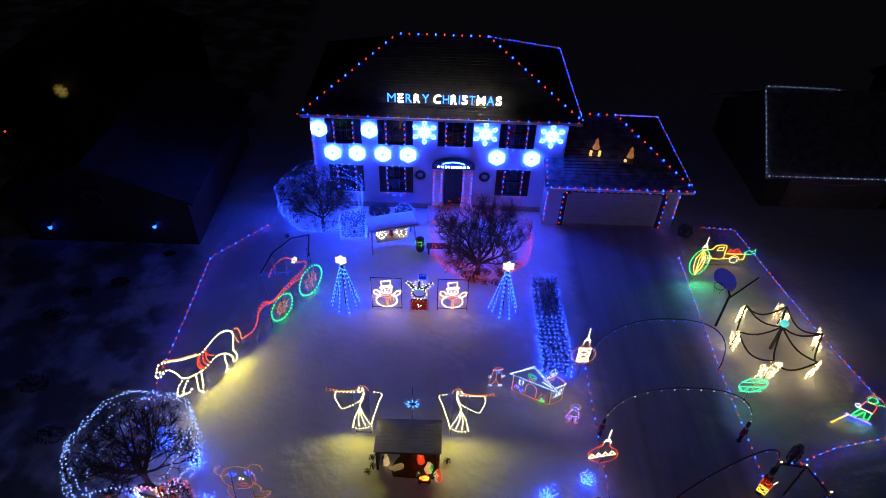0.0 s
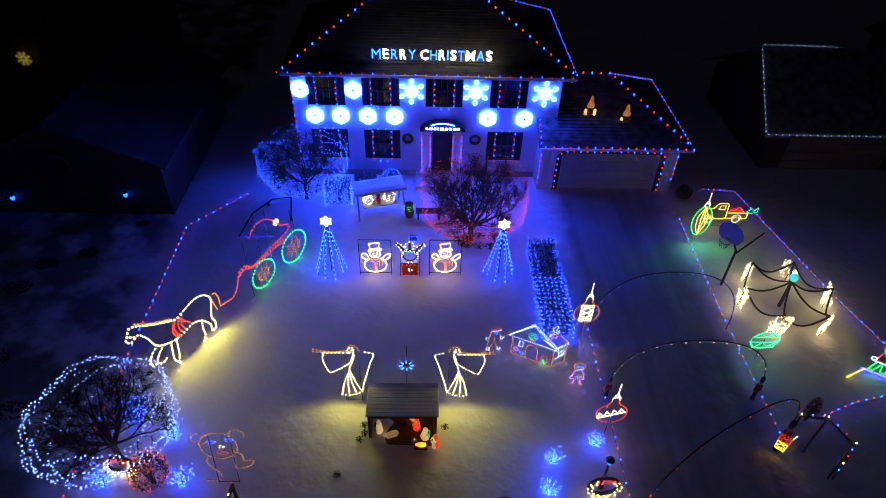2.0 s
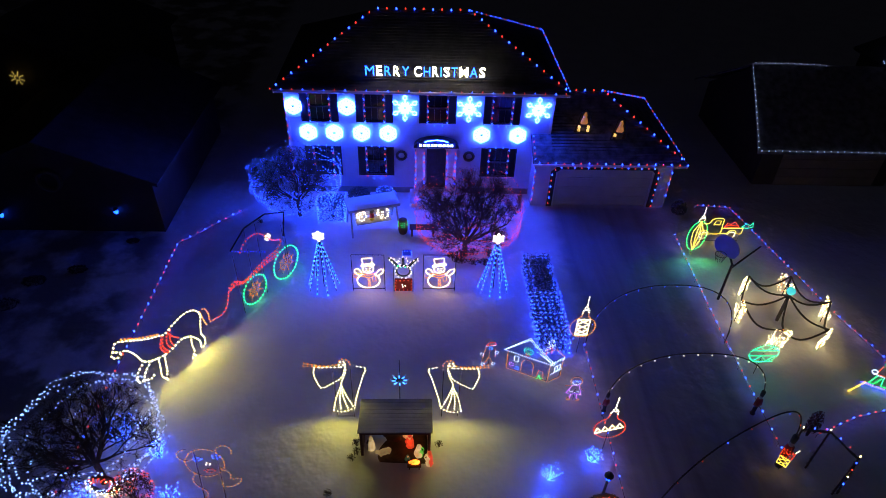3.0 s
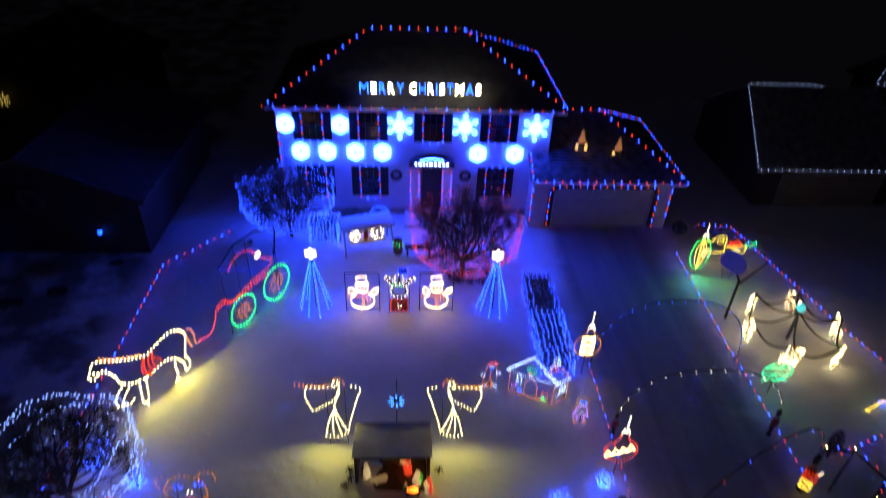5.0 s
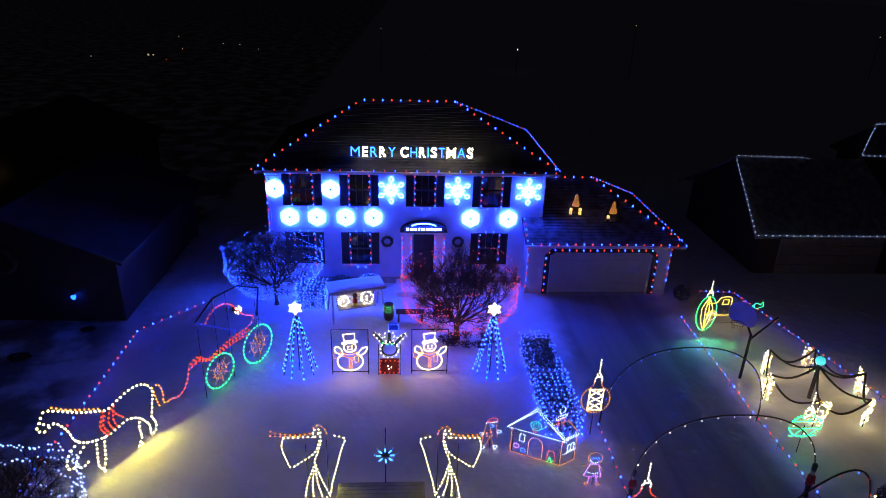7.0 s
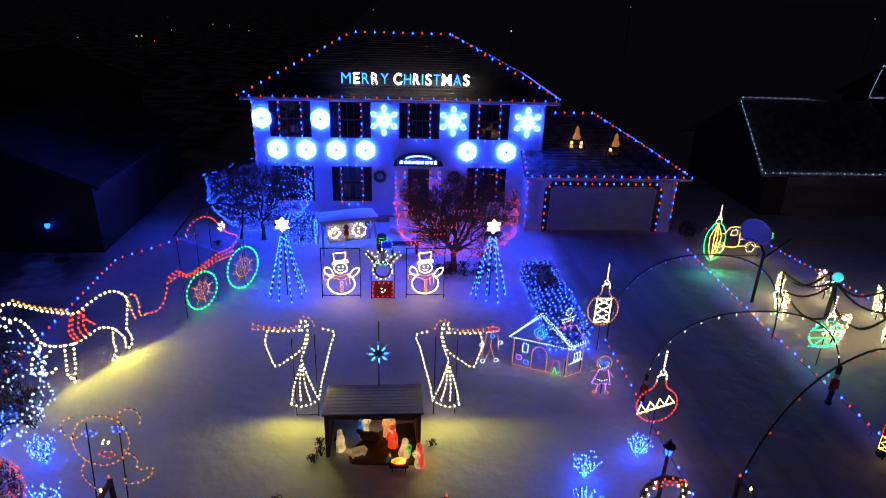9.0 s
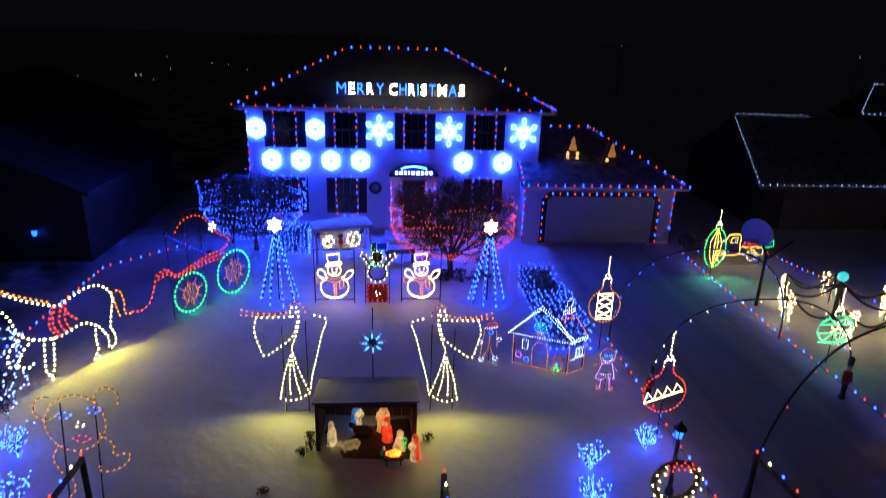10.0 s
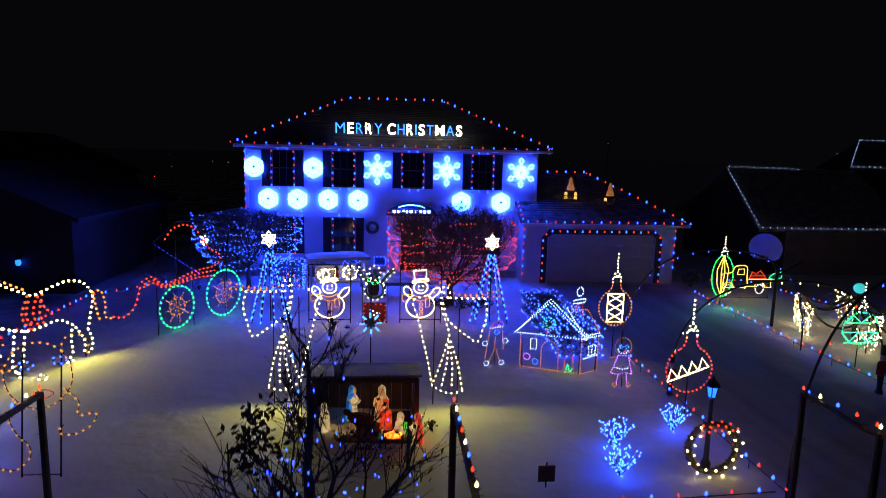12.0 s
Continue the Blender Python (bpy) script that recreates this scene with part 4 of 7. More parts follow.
# framed snowmen
def snowman(at):
    st = [
        (L_CREAM, arc(0.0, 0.52, 0.42, 0.36, 60, -240, 30), False, 0.022),
        (L_CREAM, circle(0.0, 1.07, 0.2, 0.18), True, 0.02),
        (L_CREAM, [(-0.25, 1.2), (0.25, 1.27), (0.22, 1.33), (-0.25, 1.26)], True, 0.018),
        (L_CREAM, [(-0.17, 1.3), (-0.22, 1.56), (0.17, 1.6), (0.15, 1.34)], True, 0.02),
        (L_CREAM, cv((-0.33, 0.78), (-0.5, 0.95), (-0.45, 1.1), (-0.32, 1.05), (-0.24, 0.9)), False, 0.018),
        (L_CREAM, cv((0.28, 0.85), (0.4, 1.02), (0.56, 1.05), (0.52, 0.88), (0.36, 0.75)), False, 0.018),
        (L_AMBER, cv((-0.26, 0.86), (0.0, 0.78), (0.26, 0.88), (0.22, 0.74), (0.0, 0.66), (-0.26, 0.74), (-0.5, 0.66), (-0.52, 0.84), (-0.26, 0.86)), False, 0.014),
        (L_AMBER, [(0.14, 0.74), (0.16, 0.46), (0.28, 0.5), (0.26, 0.78)], False, 0.014),
        (L_AMBER, circle(0.02, 0.56, 0.05, n=8), True, 0.014), (L_AMBER, circle(0.02, 0.42, 0.05, n=8), True, 0.014), (L_AMBER, circle(0.02, 0.29, 0.05, n=8), True, 0.014),
        (L_CREAM, circle(-0.06, 1.1, 0.02, n=6), True, 0.01), (L_CREAM, circle(0.07, 1.11, 0.02, n=6), True, 0.01), (L_CREAM, arc(0.0, 1.05, 0.09, 0.07, 200, 340, 8), False, 0.01),
    ]
    t = display("snowman_display", "glowing rope light snowman in a dark square frame", "light display", at, (1, 0.04), st, group="framed snowmen", r=0.022)
    fr = Geo()
    for a, b in (((-0.6, 0.03, -0.05), (-0.6, 0.03, 1.72)), ((0.6, 0.03, -0.05), (0.6, 0.03, 1.72)), ((-0.6, 0.03, 1.72), (0.6, 0.03, 1.72)), ((-0.6, 0.03, 0.1), (0.6, 0.03, 0.1))):
        fr.seg(a, b, 0.016, 0.016, 6)
    part("frame", fr, IRON, t)
    return t


snowman((-2.02, -6.95))
snowman((0.62, -6.92))

# waving figure on a red box
fig = display("waving_figure_display", "dark figure outlined by pale bulbs above red box", "light display", (-0.72, -7.0), (1, 0), [
    (L_STAR, circle(0.0, 1.0, 0.3, 0.3), True, False), (L_STAR, cv((-0.25, 1.2), (-0.4, 1.45), (-0.52, 1.62), (-0.4, 1.66), (-0.15, 1.4)), False, False),
    (L_STAR, cv((0.25, 1.2), (0.42, 1.4), (0.58, 1.55), (0.5, 1.62), (0.15, 1.4)), False, False), (L_STAR, cv((-0.12, 1.35), (-0.16, 1.6), (0.0, 1.72), (0.16, 1.6), (0.12, 1.36)), False, False),
    (L_RED, [(-0.3, 0.1), (0.3, 0.1), (0.3, 0.58), (-0.3, 0.58)], True, False), (L_STAR, circle(0, 0.32, 0.07, n=8), True, False), (L_GREEN, cv((-0.2, 1.28), (0, 1.2), (0.2, 1.28)), False, False)],
    [(-0.36, 1.2), (0.36, 1.2)], r=0.024, step=0.15)
g = Geo()
g.box(-0.33, 0.33, 0.03, 0.09, 0.04, 0.62, 0.01)
part("box_board", g, CLOTHRED, fig)
g = Geo()
g.tube([(0.25 * math.cos(a), 0.06, 1.0 + 0.25 * math.sin(a)) for a in [k * math.pi / 12 for k in range(24)]], 0.032, 6, True)
for s in (-1, 1):
    g.tube([(s * 0.2, 0.06, 1.22), (s * 0.4, 0.06, 1.48), (s * 0.54, 0.06, 1.6)], 0.045, 6)
g.tube([(0, 0.06, 1.25), (0, 0.06, 1.6)], 0.05, 6)
part("garland", g, node_material("frosted_garland", (0.2, 0.22, 0.17), (0.06, 0.08, 0.05), 0.8, 30.0, 140.0, 1.0, 0.02), fig, "dark green garland ring with raised arms")
g = Geo()
g.box(-0.02, 0.3, 0.02, 0.1, 1.74, 1.98, 0.02)
hat = part("hat", g, BLUEPAINT, fig, "blue boxy hat")
g = Geo()
for p in spaced([(-0.02, 0, 1.74), (0.3, 0, 1.74), (0.3, 0, 1.98), (-0.02, 0, 1.98)], 0.1, True):
    g.bulb(p, 0.02)
tagged(part("hat_strand", g, L_BLUE, hat), kind="stuff")


# stars and cone trees of lights


def cone_tree(x, y):
    t = thing("cone_light_tree", (x, y, ground_z(x, y)), "cone of blue light strands with a white star", "light tree", "blue cone trees")
    g = Geo()
    g.seg((0, 0, -0.1), (0, 0, 2.3), 0.02, 0.016, 6)
    part("pole", g, IRON, t)
    for k in range(9):
        a = k * math.tau / 9 + 0.2
        tip, foot = Vector((0.05 * math.cos(a), 0.05 * math.sin(a), 2.08)), Vector((0.56 * math.cos(a), 0.56 * math.sin(a), 0.03))
        w, l = Geo(), Geo()
        w.tube([tip, foot, foot + Vector((0, 0, -0.1))], 0.017, 5)
        for p in spaced([tip, foot], 0.2, start=0.05 + 0.05 * (k % 3)):
            l.bulb(p + Vector((0.025 * math.cos(a), 0.025 * math.sin(a), 0)), 0.034, 1.2)
        strand = part("strand", w, CABLE, t)
        tagged(part("lit_strand", l, L_ICE if k % 3 == 0 else L_NET, strand), kind="stuff")
    star_part(t, (0, -0.05, 2.43), 0.23, L_STAR)
    # Added lamp inside the cone, standing for the light of its strands.
    data = bpy.data.lights.new("strand_lamp", "POINT")
    data.energy, data.color, data.shadow_soft_size = 11, (0.01, 0.07, 1.0), 0.25
    new("strand_lamp", data).location = (x, y, 0.6)
    return t


def star_part(parent, c, r, mat, arms=6, tube=0.016):
    g = Geo()
    for k in range(arms):
        a = k * 2 * math.pi / arms + math.pi / 2
        d = Vector((math.cos(a), 0, math.sin(a)))
        e = Vector((math.cos(a + 0.32), 0, math.sin(a + 0.32)))
        f = Vector((math.cos(a - 0.32), 0, math.sin(a - 0.32)))
        c0 = Vector(c)
        g.tube([c0 + e * r * 0.35, c0 + e * r * 0.72, c0 + d * r, c0 + f * r * 0.72, c0 + f * r * 0.35], tube, 5)
        g.tube([c0, c0 + d * r * 0.5], tube * 0.8, 5)
    return part("star", g, mat, parent, "glowing snowflake star")


cone_tree(-3.75, -6.7)
cone_tree(2.72, -6.72)


# snowflakes on the front wall
def flake_hex(x, z):
    t = thing("hex_snowflake", (x, -0.12, z), "round six sided snowflake glowing icy blue white", "snowflake", "wall snowflakes")
    g = Geo()
    r = 0.36
    hexa = [(r * math.cos(radians(60 * k + 30)), 0, r * math.sin(radians(60 * k + 30))) for k in range(6)]
    g.tube([p for a, b in zip(hexa, hexa[1:] + hexa[:1]) for p in (a, tuple((a[i] * 0.5 + b[i] * 0.5) * 1.04 for i in range(3)))], 0.046, 6, True)
    part("outer_ring", g, L_FLAKE, t)
    for k in range(6):
        g = Geo()
        a = radians(60 * k + 30)
        g.tube([(0.07 * math.cos(a), 0, 0.07 * math.sin(a)), (0.33 * math.cos(a), 0, 0.33 * math.sin(a))], 0.036, 5)
        for s in (-1, 1):
            b = a + s * 0.55
            g.tube([(0.18 * math.cos(a), 0, 0.18 * math.sin(a)), (0.28 * math.cos(b), 0, 0.28 * math.sin(b))], 0.034, 5)
        b = a + radians(30)
        g.tube([(0.09 * math.cos(b), 0, 0.09 * math.sin(b)), (0.26 * math.cos(b), 0, 0.26 * math.sin(b))], 0.034, 5)
        part("arm", g, L_FLAKE, t)
    g = Geo()
    g.lathe([(0.03, -0.01), (0.03, 0.03)], (0, 0, 0), 10)
    g.moved(pose(0, -0.02, 0, 90))
    part("hub", g, IRON, t)


def flake_star(x, z):
    t = thing("star_snowflake", (x, -0.12, z), "large six armed snowflake glowing icy blue white", "snowflake", "wall snowflakes")
    for k in range(6):
        a = radians(60 * k + 90)
        d = Vector((math.cos(a), 0, math.sin(a)))
        q = Vector((-math.sin(a), 0, math.cos(a)))
        g = Geo()
        g.tube([d * 0.06, d * 0.38], 0.042, 6)
        g.tube([d * 0.36, d * 0.43 + q * 0.08, d * 0.51 + q * 0.07, d * 0.58, d * 0.51 - q * 0.07, d * 0.43 - q * 0.08], 0.03, 6, True)
        for s in (-1, 1):
            g.tube([d * 0.12, d * 0.25 + q * s * 0.13], 0.04, 6)
        part("arm", g, L_FLAKE, t)
    g = Geo()
    g.tube([(0.13 * math.cos(a), 0, 0.13 * math.sin(a)) for a in [k * math.pi / 6 for k in range(12)]], 0.045, 6, True)
    part("centre_ring", g, L_FLAKE, t)


for x in (-5.52, -3.27):
    flake_hex(x, 4.3)
for x in (-5.0, -3.88, -2.7, -1.54, 2.55, 4.15):
    flake_hex(x, 3.08)
for x in (-0.8, 1.94, 4.92):
    flake_star(x, 4.29)

# roof lettering
letters = thing("roof_lettering", (0, 0.02, EAVE + 0.3), "glowing blue and white letters reading merry christmas", "sign")


def letter(ch, x, mat, wide, size=0.58):
    cu = bpy.data.curves.new("letter", "FONT")
    cu.body, cu.size, cu.extrude, cu.resolution_u = ch, size, 0.02, 3
    cu.offset = -0.003 if mat == L_LETTERBLUE else 0.007
    tmp = bpy.data.objects.new("letter_curve", cu)
    me = bpy.data.meshes.new_from_object(tmp)
    bpy.data.objects.remove(tmp)
    me.materials.clear()
    me.materials.append(mat)
    xs = [v.co.x for v in me.vertices]
    w = max(xs) - min(xs)
    lo = min(xs)
    for v in me.vertices:
        v.co = (x + (v.co.x - lo) * wide / w, -v.co.z, v.co.y)
    ob = new("letter", me)
    ob.parent = letters
    ob.location = (0, 0, 0.25)
    tagged(ob, "glowing blue letter" if mat == L_LETTERBLUE else "glowing white letter")
    return w


for word, x0, x1, cols in (("MERRY", -2.42, -0.62, "BWBWB"), ("CHRISTMAS", -0.42, 2.52, "WBWBWBWBW")):
    x = x0
    widths = {"M": 0.36, "E": 0.23, "R": 0.26, "Y": 0.29, "C": 0.32, "H": 0.27, "I": 0.055, "S": 0.24, "T": 0.25, "A": 0.31}
    gap = (x1 - x0 - sum(widths[c] for c in word)) / (len(word) - 1)
    for ch, col in zip(word, cols):
        letter(ch, x, L_LETTERBLUE if col == "B" else L_LETTERWHITE, widths[ch])
        x += widths[ch] + gap
g = Geo()
g.box(-2.5, 2.6, 0.03, 0.06, 0.12, 0.16, 0.004)
for x in (-2.2, -1.0, 0.2, 1.4, 2.4):
    g.seg((x, 0.045, -0.1), (x, 0.045, 0.7), 0.012, 0.012, 5)
part("rail", g, IRON, letters)


# ---- bare trees ----
def grow(geo, p, d, length, r, depth, spread, tips, rise=0.15, crown=None):
    n = 3
    for k in range(n):
        d = (d + Vector((random.gauss(0, 0.14), random.gauss(0, 0.14), random.gauss(0, 0.1) + rise * 0.3))).normalized()
        q = p + d * length / n
        if crown and not crown(q):
            d = Vector((-p.x * 0.2, -p.y * 0.2, 1.0)).normalized()
            q = p + d * length / n
            if not crown(q):
                tips.append(p)
                return
        geo.seg(p, q, r, r * 0.86, 6 if r > 0.03 else 4, False)
        p, r = q, r * 0.86
        if depth > 0 and k < n - 1 and random.random() < 0.7:
            side = d.orthogonal()
            side.rotate(Matrix.Rotation(random.uniform(0, 6.28), 3, d))
            grow(geo, p, (d * 0.6 + side.normalized() * spread).normalized(), length * 0.6, r * 0.55, depth - 1, spread, tips, rise, crown)
    if depth > 0:
        for _ in range(2 if depth > 1 else 3):
            side = d.orthogonal()
            side.rotate(Matrix.Rotation(random.uniform(0, 6.28), 3, d))
            grow(geo, p, (d + side.normalized() * spread * 0.8).normalized(), length * 0.72, r * 0.78, depth - 1, spread, tips, rise, crown)
    else:
        tips.append(p)
        for _ in range(6 if crown else 4):
            e = (d * 0.7 + Vector((random.gauss(0, 0.6), random.gauss(0, 0.6), random.gauss(0.15, 0.5)))).normalized() * length * random.uniform(0.5, 1.1)
            if crown and not crown(p + e):
                continue
            geo.seg(p - d * length * random.random(), p + e, max(r * 0.8, 0.004), 0.002, 3, False)


def bare_tree(x, y, label, fork, trunk_r, limbs, limb_len, depth, spread, seed, name="bare_tree", rise=0.15, tilt=0.75, crown=None):
    random.seed(seed)
    t = thing(name, (x, y, ground_z(x, y)), label, "tree")
    g = Geo()
    g.tube([(0, 0, -0.15), (0.01, 0, fork * 0.3), (-0.02, 0.02, fork * 0.7), (0, 0, fork)], trunk_r, 9)
    g.lathe([(trunk_r * 1.7, -0.1), (trunk_r * 1.3, 0.06), (trunk_r, 0.25)], (0, 0, 0), 9)
    part("trunk", g, BARK, t)
    tips = []
    for k in range(limbs):
        a = 2 * math.pi * k / limbs + random.uniform(-0.3, 0.3)
        g = Geo()
        grow(g, Vector((0, 0, fork - 0.06 * (k % 3))), Vector((math.cos(a) * tilt, math.sin(a) * tilt, 0.7)).normalized(), limb_len, trunk_r * 0.6, depth, spread, tips, rise, crown)
        part("limb", g, BARK, t)
    return t, tips


def ring_lights(cx, cy, rings, mat, label, step, r, jit, extra=(), seed=1, squash=1.0, keep_above=9.0, wild=0.03):
    """Strings looped round a crown: rings of (height, radius, sag)."""
    random.seed(seed)
    st = thing("string_lights", (cx, cy, 0), label, "lights", "tree lights")
    cable, bulbs = Geo(), Geo()
    for z, rad, sag in rings:
        pts = []
        ph, m = random.uniform(0, 6), random.choice((3, 4, 5))
        for k in range(49):
            a = 2 * math.pi * k / 48
            rr = rad * (1 + jit * math.sin(m * a + ph) + random.uniform(-jit, jit) * 0.5)
            pts.append((rr * math.cos(a), rr * math.sin(a) * squash, z + sag * math.sin(m * a + ph * 2) + random.uniform(-0.03, 0.03)))
        cable.tube(pts, 0.004, 3)
        for p in spaced(pts, step):
            if random.random() < (0.92 if z < keep_above else 0.4):
                bulbs.bulb(p + Vector((random.gauss(0, wild), random.gauss(0, wild), random.gauss(0, wild))), r, 1.0, True)
    tagged(part("cable", cable, CABLE, st), kind="stuff")
    tagged(part("lit_strand", bulbs, mat, st), kind="stuff")
    for m2, pts in extra:
        g = Geo()
        for p in pts:
            g.bulb(p, r * 1.1, 1.0, True)
        part("lit_strand", g, m2, st)
    return st


def bowl(radius, low, rim, top):
    """A crown that widens from its fork to a rim and is rounded above."""
    def inside(p):
        far = math.hypot(p.x, p.y)
        return p.z < top - 0.3 * (far / radius) ** 2 and far < radius * min(1.0, 0.3 + 0.7 * max(0.0, p.z - low) / (rim - low))
    return inside


bare_tree(-5.4, -2.0, "small bare tree wrapped in blue lights", 0.85, 0.07, 9, 1.0, 4, 0.7, 11, rise=0.3, crown=bowl(1.85, 0.5, 1.4, 2.9))
ring_lights(-5.35, -2.05, [(0.78, 1.0, 0.07), (0.98, 1.35, 0.07), (1.18, 1.55, 0.06), (1.4, 1.72, 0.07), (1.62, 1.82, 0.06), (1.86, 1.88, 0.08), (2.1, 1.9, 0.07), (2.36, 1.9, 0.1), (2.6, 1.86, 0.12)],
            L_NET, "loops of blue lights round a bare tree", 0.16, 0.022, 0.03, seed=2, keep_above=2.2, wild=0.01)
bare_tree(1.72, -4.72, "bare spreading tree hung with red lights", 0.72, 0.1, 12, 1.15, 4, 0.7, 5, rise=0.35, crown=bowl(2.1, 0.35, 1.3, 3.4))
ring_lights(1.75, -4.7, [(0.98, 0.8, 0.06), (1.06, 1.2, 0.08), (1.18, 1.55, 0.08), (1.34, 1.8, 0.09), (1.52, 1.95, 0.1), (1.74, 2.04, 0.11), (2.0, 2.1, 0.12), (2.3, 2.12, 0.12), (2.6, 2.12, 0.14), (2.88, 2.08, 0.14)],
            L_DEEPRED, "loops of red lights round a bare tree", 0.12, 0.017, 0.03, seed=3, keep_above=2.4, wild=0.015)
bare_tree(-8.72, -14.85, "bare tree wrapped in pale blue lights", 0.9, 0.085, 10, 0.95, 4, 0.75, 21, crown=bowl(1.8, 0.5, 1.4, 2.75))
ring_lights(-8.68, -14.72, [(1.3, 1.5, 0.16), (1.72, 1.76, 0.16), (2.0, 1.86, 0.18), (2.25, 1.84, 0.16), (2.5, 1.66, 0.16)],
            L_PALE, "loops of pale blue lights round a bare tree", 0.125, 0.023, 0.05, seed=4, wild=0.02)
near_tree, tips = bare_tree(-0.93, -20.1, "small bare street tree with a few withered leaves", 1.85, 0.06, 6, 0.58, 2, 0.66, 33, rise=0.16, tilt=1.15)
random.seed(34)
leader = Geo()
for k, (a, b) in enumerate(zip(((0, 0, 1.9), (-0.04, 0.02, 2.5), (0.0, 0.0, 2.95)), ((-0.04, 0.02, 2.5), (0.0, 0.0, 2.95), (-0.03, 0.02, 3.45)))):
    leader.seg(a, b, (0.05, 0.035, 0.022)[k], (0.035, 0.022, 0.01)[k], 7)
    for j in range(3):
        q = Vector(a).lerp(Vector(b), (j + 1) / 3)
        grow(leader, q, Vector((random.uniform(-1, 1), random.uniform(-1, 1), 0.9)).normalized(), 0.3, 0.012, 1, 0.5, tips, 0.3)
part("leader", leader, BARK, near_tree)
leaves = Geo()
for p in tips:
    for _ in range(2 if random.random() < 0.5 else 0):
        c = p + Vector((random.gauss(0, 0.05), random.gauss(0, 0.05), random.gauss(0, 0.05)))
        a = Vector((random.gauss(0, 1), random.gauss(0, 1), random.gauss(0, 1))).normalized()
        b = a.orthogonal().normalized()
        leaves.put([c - a * 0.03, c + b * 0.016, c + a * 0.035, c - b * 0.016], [(0, 1, 2, 3)])
for _ in range(150):
    c = Vector((-0.45 + random.gauss(0, 0.09), random.gauss(0, 0.1), 2.75 + random.gauss(0, 0.15)))
    a = Vector((random.gauss(0, 1), random.gauss(0, 1), random.gauss(0, 1))).normalized()
    b = a.orthogonal().normalized()
    leaves.put([c - a * 0.035, c + b * 0.02, c + a * 0.04, c - b * 0.02], [(0, 1, 2, 3)])
part("leaves", leaves, DRYLEAF, near_tree, "clinging brown leaves")
st = thing("string_lights", (-0.93, -20.1, 0), "blue lights draped through a bare street tree", "lights", "tree lights")
g, cable = Geo(), Geo()
for p, q in zip(tips, tips[1:]):
    if (p - q).length < 1.4:
        n = random.choice((0, 1, 1, 2))
        for k in range(n):
            v = p.lerp(q, random.random()) + Vector((random.gauss(0, 0.04), random.gauss(0, 0.04), -0.35 + random.gauss(0, 0.2)))
            g.bulb(v, 0.0085, 1.5)
        cable.tube([p, p.lerp(q, 0.5) - Vector((0, 0, 0.12)), q], 0.003, 3)
tagged(part("lit_strand", g, L_BLUE, st), kind="stuff")
tagged(part("cable", cable, CABLE, st), kind="stuff")


# ---- shrubs ----
def shrub(x, y, rx, ry, h, label, mat, leaf, count, seed, box=False, group="", name="shrub"):
    random.seed(seed)
    t = thing(name, (x, y, ground_z(x, y)), label, "shrub", group)
    g = Geo()
    for _ in range(14):
        a = random.uniform(0, 6.28)
        e = Vector((rx * 0.8 * math.cos(a) * random.random(), ry * 0.8 * math.sin(a) * random.random(), h * random.uniform(0.6, 0.95)))
        g.seg((random.gauss(0, 0.03), random.gauss(0, 0.03), -0.05), e, 0.012, 0.004, 4, False)
        for _ in range(4):
            q = e * random.uniform(0.4, 1)
            g.seg(q, q + Vector((random.gauss(0, 1) * rx * 0.3, random.gauss(0, 1) * ry * 0.3, random.uniform(0.05, 0.3) * h)), 0.006, 0.002, 3, False)
    tagged(part("twigs", g, BARK, t), kind="stuff")

    def surface():
        if box:
            u, v, w = random.uniform(-1, 1), random.uniform(-1, 1), random.uniform(0.05, 1)
            k = random.choice("xyzz")
            if k == "x":
                u = math.copysign(1, u)
            elif k == "y":
                v = math.copysign(1, v)
            else:
                w = 1
            return Vector((u * rx, v * ry, w * h))
        a, b = random.uniform(0, 6.28), math.acos(random.uniform(-0.5, 1))
        return Vector((rx * math.sin(b) * math.cos(a), ry * math.sin(b) * math.sin(a), h * 0.5 + h * 0.5 * math.cos(b)))
    if count:
        g = Geo()
        for _ in range(count):
            p = surface() * random.uniform(0.75, 1.03)
            a = Vector((random.gauss(0, 1), random.gauss(0, 1), random.gauss(0, 1))).normalized() * leaf
            b = a.orthogonal().normalized() * leaf * 0.45
            g.put([p - a, p + b, p + a, p - b], [(0, 1, 2, 3)])
        tagged(part("leaves", g, mat, t), kind="stuff")
    return t, surface


def net_lights(x, y, surface, mat, count, r, label, seed, grow_by=1.04):
    random.seed(seed)
    t = thing("net_lights", (x, y, ground_z(x, y)), label, "lights", "shrub lights")
    g, cable = Geo(), Geo()
    last = None
    for _ in range(count):
        p = surface() * grow_by
        g.bulb(p, r, 1.0, True)
        if last is not None and (p - last).length < 0.4:
            cable.tube([last, p], 0.003, 3)
        last = p
    tagged(part("lit_strand", g, mat, t), kind="stuff")
    if cable.f:
        tagged(part("cable", cable, CABLE, t), kind="stuff")
    return t


def box_grid(rx, ry, h, nx, ny, nz):
    pts = []
    for i in range(nx + 1):
        for j in range(ny + 1):
            pts.append(Vector((rx * (2 * i / nx - 1), ry * (2 * j / ny - 1), h)))
        for k in range(nz):
            pts.append(Vector((rx * (2 * i / nx - 1), -ry, h * k / nz + 0.05)))
    for j in range(ny):
        for k in range(nz):
            for s in (-1, 1):
                pts.append(Vector((s * rx, ry * (2 * j / ny - 1), h * k / nz + 0.05)))
    return pts


